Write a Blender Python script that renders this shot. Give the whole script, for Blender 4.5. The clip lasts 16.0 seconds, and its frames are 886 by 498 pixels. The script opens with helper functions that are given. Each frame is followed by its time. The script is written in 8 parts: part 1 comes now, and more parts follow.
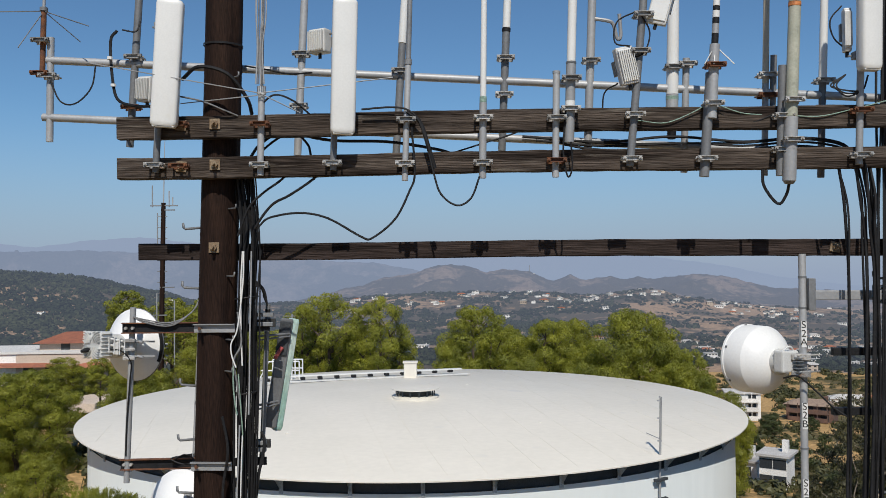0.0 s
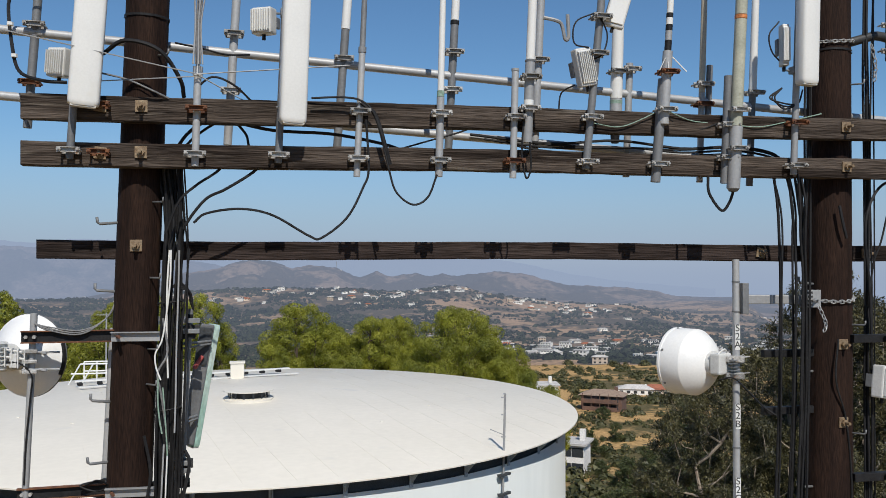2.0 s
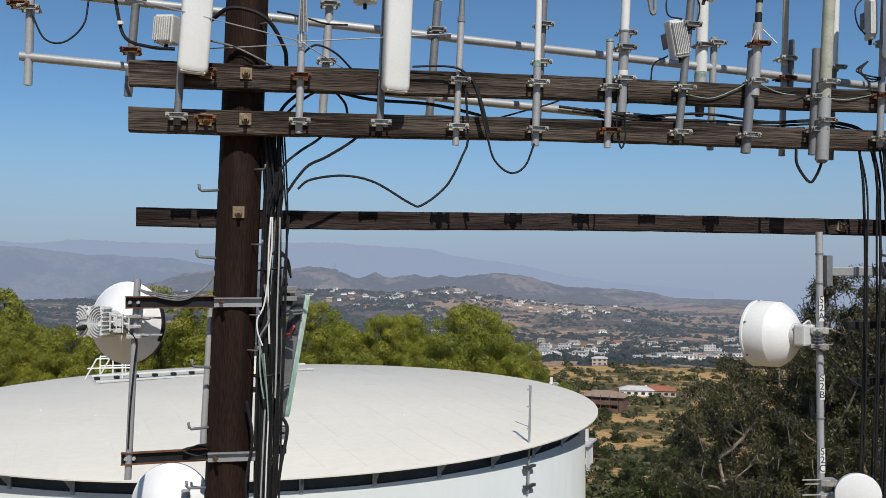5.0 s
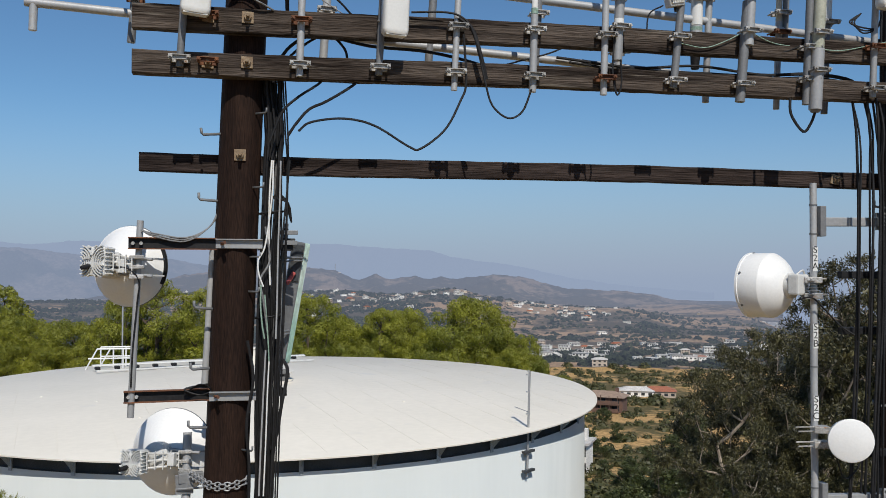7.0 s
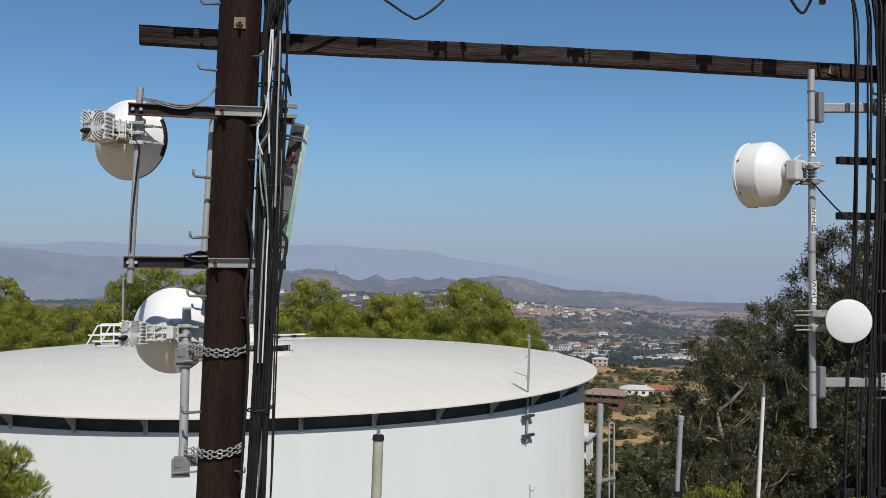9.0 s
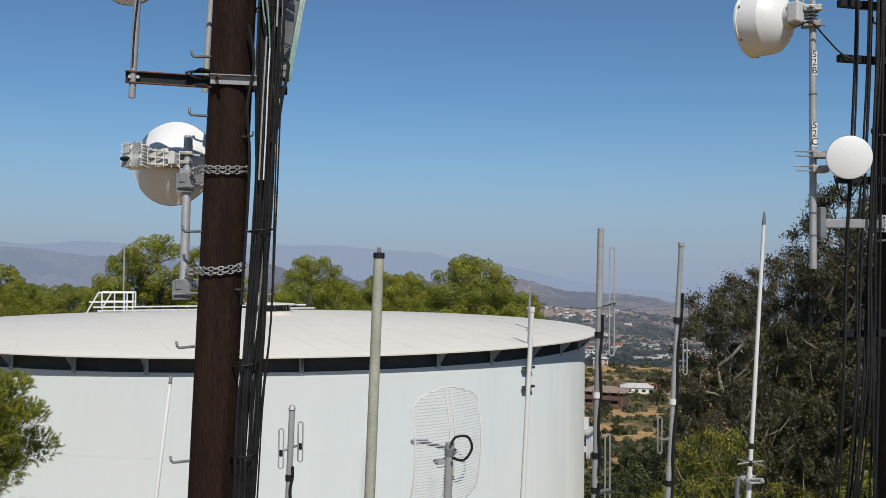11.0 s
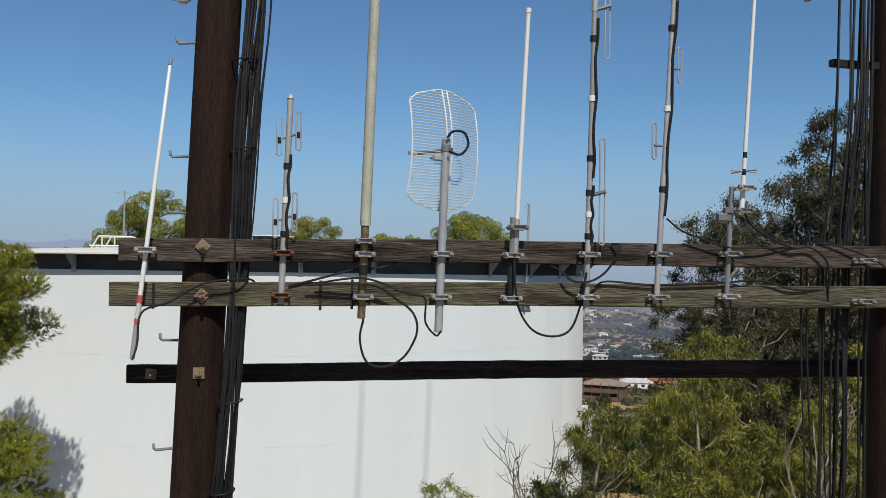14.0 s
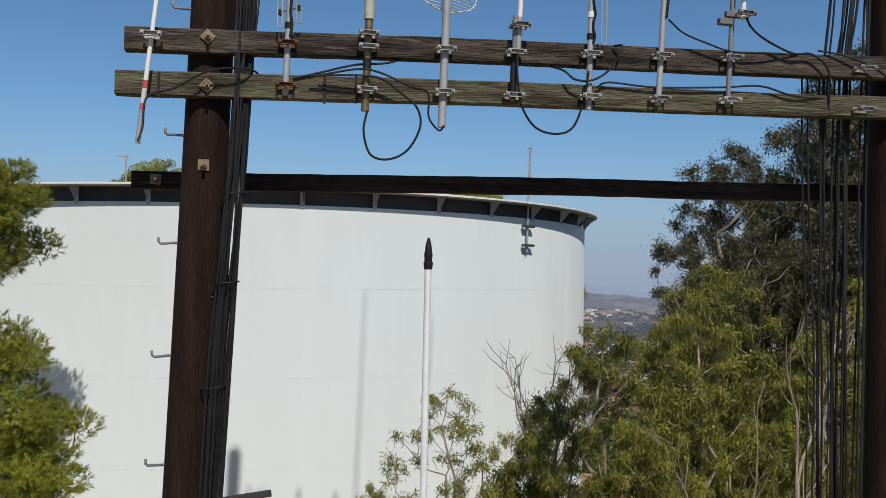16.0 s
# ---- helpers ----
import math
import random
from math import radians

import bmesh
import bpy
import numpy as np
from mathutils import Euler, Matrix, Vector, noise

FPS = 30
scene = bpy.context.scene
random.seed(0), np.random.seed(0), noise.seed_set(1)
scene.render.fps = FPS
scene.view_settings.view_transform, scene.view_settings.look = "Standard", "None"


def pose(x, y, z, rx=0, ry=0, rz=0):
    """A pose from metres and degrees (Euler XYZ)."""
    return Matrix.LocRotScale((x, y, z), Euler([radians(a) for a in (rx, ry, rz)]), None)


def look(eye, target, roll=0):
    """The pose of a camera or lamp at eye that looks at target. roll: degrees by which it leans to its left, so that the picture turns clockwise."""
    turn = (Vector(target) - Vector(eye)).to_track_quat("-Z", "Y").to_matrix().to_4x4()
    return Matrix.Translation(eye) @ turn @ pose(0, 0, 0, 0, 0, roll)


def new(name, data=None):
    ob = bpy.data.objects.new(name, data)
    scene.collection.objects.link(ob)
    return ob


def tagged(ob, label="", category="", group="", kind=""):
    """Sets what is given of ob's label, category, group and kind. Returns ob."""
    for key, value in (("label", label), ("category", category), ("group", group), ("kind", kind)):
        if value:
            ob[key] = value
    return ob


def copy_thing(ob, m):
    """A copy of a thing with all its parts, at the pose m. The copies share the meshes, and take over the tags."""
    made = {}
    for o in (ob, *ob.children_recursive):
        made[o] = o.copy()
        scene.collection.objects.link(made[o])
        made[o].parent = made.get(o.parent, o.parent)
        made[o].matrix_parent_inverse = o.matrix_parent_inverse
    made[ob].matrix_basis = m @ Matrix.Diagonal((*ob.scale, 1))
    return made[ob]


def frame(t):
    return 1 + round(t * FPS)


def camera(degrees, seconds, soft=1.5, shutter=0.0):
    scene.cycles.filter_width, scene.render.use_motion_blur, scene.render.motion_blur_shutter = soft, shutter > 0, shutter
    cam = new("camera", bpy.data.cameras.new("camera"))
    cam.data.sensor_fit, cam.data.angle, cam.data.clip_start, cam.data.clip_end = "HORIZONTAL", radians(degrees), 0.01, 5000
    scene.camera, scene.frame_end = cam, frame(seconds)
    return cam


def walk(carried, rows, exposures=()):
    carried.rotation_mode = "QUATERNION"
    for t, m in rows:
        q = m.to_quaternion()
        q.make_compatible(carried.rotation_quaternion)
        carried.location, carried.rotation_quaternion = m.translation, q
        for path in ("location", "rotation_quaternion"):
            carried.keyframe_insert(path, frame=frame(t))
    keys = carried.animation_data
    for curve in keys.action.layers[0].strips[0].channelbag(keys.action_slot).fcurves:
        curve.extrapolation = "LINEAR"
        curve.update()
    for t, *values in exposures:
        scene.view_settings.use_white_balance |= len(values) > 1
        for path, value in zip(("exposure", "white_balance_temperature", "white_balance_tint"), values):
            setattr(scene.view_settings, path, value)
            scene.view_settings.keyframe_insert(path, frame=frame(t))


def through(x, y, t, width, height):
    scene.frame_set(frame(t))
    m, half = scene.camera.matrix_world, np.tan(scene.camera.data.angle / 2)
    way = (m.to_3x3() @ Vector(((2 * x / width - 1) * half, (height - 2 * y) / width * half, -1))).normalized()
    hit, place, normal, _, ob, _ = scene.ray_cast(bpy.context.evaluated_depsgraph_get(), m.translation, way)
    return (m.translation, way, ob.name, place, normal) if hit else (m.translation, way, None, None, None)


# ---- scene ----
cam = camera(53.7, 16.0, soft=0.85)
METRES, EYE, TILT, LEAN, TURN = 8.0, 15.5, 1.3, 0.5, 0.0
ROWS = [
    (0.0, 0.0, 0.0, 0.0, 0.0, 0.0, -0.0),
    (0.1, -0.0034, -0.0011, 0.0001, -1.64, 0.01, -0.07),
    (0.2, -0.0059, -0.0044, 0.0001, -4.10, 0.02, -0.13),
    (0.3, -0.0040, -0.0063, 0.0002, -6.47, 0.02, -0.20),
    (0.4, -0.0024, -0.0064, 0.0002, -8.62, 0.03, -0.26),
    (0.5, -0.001, -0.0054, 0.0003, -10.39, 0.04, -0.33),
    (0.6, 0.0005, -0.0073, 0.0003, -11.82, 0.04, -0.33),
    (0.7, 0.0028, -0.0044, 0.0003, -12.38, 0.04, -0.33),
    (0.8, 0.0035, -0.0056, 0.0003, -12.53, 0.04, -0.33),
    (0.9, 0.0032, -0.0060, 0.0003, -12.57, 0.04, -0.33),
    (1.0, -0.0207, 0.0263, 0.0129, -12.44, -0.18, -0.73),
    (1.5, -0.066, 0.0394, 0.0088, -12.53, -0.18, -0.74),
    (2.0, -0.1201, 0.0531, 0.0037, -12.6, -0.15, -0.78),
    (2.5, -0.172, 0.0655, -0.0004, -12.69, -0.15, -0.82),
    (3.0, -0.1956, 0.0717, -0.0044, -12.71, -0.14, -0.86),
    (3.5, -0.2032, 0.0717, -0.0075, -12.71, -0.12, -0.87),
    (6.0, -0.1998, 0.0573, -0.0475, -12.68, 0.01, -0.95),
    (6.5, -0.2007, 0.0549, -0.0611, -12.68, 0.04, -0.97),
    (7.0, -0.2011, 0.0537, -0.0738, -12.68, 0.06, -0.99),
    (7.5, -0.2012, 0.054, -0.0912, -12.66, 0.08, -1.01),
    (8.0, -0.2009, 0.055, -0.1119, -12.66, 0.11, -1.02),
    (8.5, -0.1997, 0.0536, -0.1453, -12.65, 0.13, -1.07),
    (9.0, -0.1981, 0.0507, -0.1837, -12.64, 0.14, -1.09),
    (11.5, -0.1942, 0.0487, -0.376, -12.59, 0.26, -1.37),
    (12.0, -0.1929, 0.0475, -0.4181, -12.61, 0.28, -1.4),
    (12.5, -0.1921, 0.0468, -0.4578, -12.62, 0.28, -1.43),
    (13.0, -0.1911, 0.0451, -0.5018, -12.62, 0.29, -1.48),
    (13.5, -0.1901, 0.0429, -0.5469, -12.61, 0.28, -1.54),
    (14.0, -0.1877, 0.0407, -0.5909, -12.58, 0.29, -1.61),
    (14.5, -0.1854, 0.0388, -0.6383, -12.55, 0.3, -1.62),
    (15.0, -0.1837, 0.0372, -0.6823, -12.55, 0.3, -1.69),
    (15.5, -0.1835, 0.0358, -0.7254, -12.54, 0.29, -1.71),
    (16.0, -0.1856, 0.0361, -0.765, -12.53, 0.3, -1.71),
]
walk(cam, [(t, pose(0, 0, EYE, TILT, LEAN, TURN) @ pose(METRES * x, METRES * y, METRES * z, 90 + pitch, roll, yaw)) for t, x, y, z, yaw, pitch, roll in ROWS],
     [(0.0, 0.0), (0.4, 0.03), (0.8, 0.12), (1.5, 0.11), (3.5, 0.07), (7.0, 0.04), (9.0, 0.0), (11.3, -0.04), (13.0, 0.0), (16.0, 0.0)])

# ---- world, sun ----
SUN_EL, SUN_AZ = 47.0, -0.8
world = bpy.data.worlds.new("world")
scene.world = world
world.use_nodes = True
wn, wl = world.node_tree.nodes, world.node_tree.links
sky = wn.new("ShaderNodeTexSky")
sky.sky_type = "NISHITA"
sky.sun_disc = False
sky.sun_elevation = radians(SUN_EL)
sky.sun_rotation = radians(180 + SUN_AZ)
sky.altitude, sky.air_density, sky.dust_density, sky.ozone_density = 300, 1.0, 0.0, 6.0
# haze that thickens towards the horizon all round
wc, wx, wm = wn.new("ShaderNodeTexCoord"), wn.new("ShaderNodeSeparateXYZ"), wn.new("ShaderNodeMix")
wr = wn.new("ShaderNodeMapRange")
wr.interpolation_type = "SMOOTHSTEP"
wr.inputs["From Min"].default_value, wr.inputs["From Max"].default_value = -0.02, 0.19
wr.inputs["To Min"].default_value, wr.inputs["To Max"].default_value = 0.92, 0.0
wm.data_type = "RGBA"
wm.inputs["B"].default_value = (3.35, 4.15, 5.9, 1)
wl.new(wc.outputs["Generated"], wx.inputs[0]), wl.new(wx.outputs["Z"], wr.inputs["Value"])
wt = wn.new("ShaderNodeMix")
wt.data_type, wt.blend_type = "RGBA", "MULTIPLY"
wt.inputs["Factor"].default_value, wt.inputs["B"].default_value = 1.0, (0.855, 1.02, 1.06, 1)
wl.new(sky.outputs[0], wt.inputs["A"])
wl.new(wr.outputs[0], wm.inputs["Factor"]), wl.new(wt.outputs["Result"], wm.inputs["A"])
wl.new(wm.outputs["Result"], wn["Background"].inputs[0])
wn["Background"].inputs[1].default_value = 0.083
sun = new("sun", bpy.data.lights.new("sun", "SUN"))
sun.data.energy, sun.data.angle, sun.data.color = 4.1, radians(0.53), (1.0, 0.95, 0.87)
sun.matrix_world = look((0, 0, 60), (math.sin(radians(SUN_AZ)), math.cos(radians(SUN_AZ)), 60 - math.tan(radians(SUN_EL))))


# ---- materials ----
def mat(name, c1, c2=None, rough=0.6, metal=0.0, scale=6.0, fine=60.0, bump=0.15, stretch=(1, 1, 1), spots=None, spot_at=0.62, spot_scale=2.0,
        jitter=0.0, fine_mix=0.35, dist=0.01, gloss=0.5):
    """A worn surface: two colours mixed by coarse noise, fine grain on top, stains of a third colour, relief from the grain."""
    m = bpy.data.materials.new(name)
    m.use_nodes = True
    n, l = m.node_tree.nodes, m.node_tree.links
    b = n["Principled BSDF"]
    b.inputs["Roughness"].default_value, b.inputs["Metallic"].default_value = rough, metal
    b.inputs["Specular IOR Level"].default_value = gloss
    c2 = c2 or tuple(v * 0.8 for v in c1)
    geo, mp = n.new("ShaderNodeNewGeometry"), n.new("ShaderNodeMapping")
    mp.inputs["Scale"].default_value = stretch
    l.new(geo.outputs["Position"], mp.inputs["Vector"])
    co, fi = n.new("ShaderNodeTexNoise"), n.new("ShaderNodeTexNoise")
    for t, s, d in ((co, scale, 5.0), (fi, fine, 5.0)):
        t.inputs["Scale"].default_value, t.inputs["Detail"].default_value = s, d
        l.new(mp.outputs[0], t.inputs["Vector"])
    ramp = n.new("ShaderNodeMapRange")
    ramp.inputs["From Min"].default_value, ramp.inputs["From Max"].default_value = 0.35, 0.65
    l.new(co.outputs["Fac"], ramp.inputs["Value"])
    mx = n.new("ShaderNodeMix")
    mx.data_type = "RGBA"
    mx.inputs["A"].default_value, mx.inputs["B"].default_value = (*c1, 1), (*c2, 1)
    l.new(ramp.outputs[0], mx.inputs["Factor"])
    g = n.new("ShaderNodeMapRange")
    g.inputs["From Min"].default_value, g.inputs["From Max"].default_value = 0.3, 0.7
    g.inputs["To Min"].default_value, g.inputs["To Max"].default_value = 1 - fine_mix, 1 + fine_mix
    l.new(fi.outputs["Fac"], g.inputs["Value"])
    mul = n.new("ShaderNodeVectorMath")
    mul.operation = "SCALE"
    l.new(mx.outputs["Result"], mul.inputs[0])
    last = g.outputs[0]
    if jitter:
        oi = n.new("ShaderNodeObjectInfo")
        j = n.new("ShaderNodeMapRange")
        j.inputs["To Min"].default_value, j.inputs["To Max"].default_value = 1 - jitter, 1 + jitter
        l.new(oi.outputs["Random"], j.inputs["Value"])
        jm = n.new("ShaderNodeMath")
        jm.operation = "MULTIPLY"
        l.new(last, jm.inputs[0]), l.new(j.outputs[0], jm.inputs[1])
        last = jm.outputs[0]
    l.new(last, mul.inputs["Scale"])
    col = mul.outputs[0]
    if spots:
        st = n.new("ShaderNodeTexNoise")
        st.inputs["Scale"].default_value, st.inputs["Detail"].default_value = spot_scale, 6
        l.new(mp.outputs[0], st.inputs["Vector"])
        sr = n.new("ShaderNodeMapRange")
        sr.inputs["From Min"].default_value, sr.inputs["From Max"].default_value = spot_at, spot_at + 0.1
        l.new(st.outputs["Fac"], sr.inputs["Value"])
        m2 = n.new("ShaderNodeMix")
        m2.data_type = "RGBA"
        l.new(sr.outputs[0], m2.inputs["Factor"]), l.new(col, m2.inputs["A"])
        m2.inputs["B"].default_value = (*spots, 1)
        col = m2.outputs["Result"]
    l.new(col, b.inputs["Base Color"])
    if bump:
        bp = n.new("ShaderNodeBump")
        bp.inputs["Strength"].default_value, bp.inputs["Distance"].default_value = bump, dist
        l.new(fi.outputs["Fac"], bp.inputs["Height"]), l.new(bp.outputs[0], b.inputs["Normal"])
    return m


def leaf_mat(name, c1, c2, through=0.35, vary=0.6):
    """Leaves: colour by the clump, a little light let through."""
    m = bpy.data.materials.new(name)
    m.use_nodes = True
    n, l = m.node_tree.nodes, m.node_tree.links
    b, out = n["Principled BSDF"], n["Material Output"]
    b.inputs["Roughness"].default_value = 0.55
    geo = n.new("ShaderNodeNewGeometry")
    nz = n.new("ShaderNodeTexNoise")
    nz.inputs["Scale"].default_value, nz.inputs["Detail"].default_value = 0.9, 3
    l.new(geo.outputs["Position"], nz.inputs["Vector"])
    ad = n.new("ShaderNodeMath")
    ad.operation = "MULTIPLY_ADD"
    ad.inputs[1].default_value, ad.inputs[2].default_value = vary, -vary / 2
    l.new(geo.outputs["Random Per Island"], ad.inputs[0])
    sm = n.new("ShaderNodeMath")
    l.new(nz.outputs["Fac"], sm.inputs[0]), l.new(ad.outputs[0], sm.inputs[1])
    r = n.new("ShaderNodeMapRange")
    r.inputs["From Min"].default_value, r.inputs["From Max"].default_value = 0.2, 0.8
    l.new(sm.outputs[0], r.inputs["Value"])
    mx = n.new("ShaderNodeMix")
    mx.data_type = "RGBA"
    mx.inputs["A"].default_value, mx.inputs["B"].default_value = (*c1, 1), (*c2, 1)
    l.new(r.outputs[0], mx.inputs["Factor"]), l.new(mx.outputs["Result"], b.inputs["Base Color"])
    tr, ms = n.new("ShaderNodeBsdfTranslucent"), n.new("ShaderNodeMixShader")
    l.new(mx.outputs["Result"], tr.inputs[0])
    ms.inputs[0].default_value = through
    l.new(b.outputs[0], ms.inputs[1]), l.new(tr.outputs[0], ms.inputs[2]), l.new(ms.outputs[0], out.inputs[0])
    return m


def land_mat(name, soil, scrub, haze, reach, glow, s1=0.02, s2=0.15, cut=0.5):
    """Dry hills: soil and scrub in patches; haze is put into far land as a surface glow that grows with distance."""
    m = bpy.data.materials.new(name)
    m.use_nodes = True
    n, l = m.node_tree.nodes, m.node_tree.links
    b, out = n["Principled BSDF"], n["Material Output"]
    b.inputs["Roughness"].default_value = 0.95
    b.inputs["Specular IOR Level"].default_value = 0.1
    geo = n.new("ShaderNodeNewGeometry")
    a, c, e = (n.new("ShaderNodeTexNoise") for _ in range(3))
    for t, s, d in ((a, s1, 6.0), (c, s2, 5.0), (e, s2 * 6, 3.0)):
        t.inputs["Scale"].default_value, t.inputs["Detail"].default_value = s, d
        l.new(geo.outputs["Position"], t.inputs["Vector"])
    ad = n.new("ShaderNodeMath")
    ad.operation = "MULTIPLY_ADD"
    ad.inputs[1].default_value = 0.5
    l.new(c.outputs["Fac"], ad.inputs[0]), l.new(a.outputs["Fac"], ad.inputs[2])
    r = n.new("ShaderNodeMapRange")
    r.inputs["From Min"].default_value, r.inputs["From Max"].default_value = cut + 0.2, cut + 0.32
    l.new(ad.outputs[0], r.inputs["Value"])
    mx = n.new("ShaderNodeMix")
    mx.data_type = "RGBA"
    mx.inputs["A"].default_value, mx.inputs["B"].default_value = (*soil, 1), (*scrub, 1)
    l.new(r.outputs[0], mx.inputs["Factor"])
    k = n.new("ShaderNodeMapRange")
    k.inputs["From Min"].default_value, k.inputs["From Max"].default_value = 0.3, 0.7
    k.inputs["To Min"].default_value, k.inputs["To Max"].default_value = 0.65, 1.35
    l.new(e.outputs["Fac"], k.inputs["Value"])
    mul = n.new("ShaderNodeVectorMath")
    mul.operation = "SCALE"
    l.new(mx.outputs["Result"], mul.inputs[0]), l.new(k.outputs[0], mul.inputs["Scale"])
    l.new(mul.outputs[0], b.inputs["Base Color"])
    # haze put into the surface: sky-coloured emission mixed in by distance
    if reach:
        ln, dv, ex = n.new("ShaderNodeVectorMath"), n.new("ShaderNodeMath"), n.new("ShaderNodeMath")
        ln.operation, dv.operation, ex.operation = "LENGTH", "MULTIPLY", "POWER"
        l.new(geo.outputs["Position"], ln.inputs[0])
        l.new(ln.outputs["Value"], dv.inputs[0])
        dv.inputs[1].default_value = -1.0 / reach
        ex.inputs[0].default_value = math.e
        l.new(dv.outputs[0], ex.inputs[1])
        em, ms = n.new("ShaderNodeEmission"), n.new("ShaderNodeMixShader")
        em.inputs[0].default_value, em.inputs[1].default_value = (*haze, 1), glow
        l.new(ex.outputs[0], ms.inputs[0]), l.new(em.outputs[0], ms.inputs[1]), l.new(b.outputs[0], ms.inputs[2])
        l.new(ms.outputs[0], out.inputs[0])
    return m


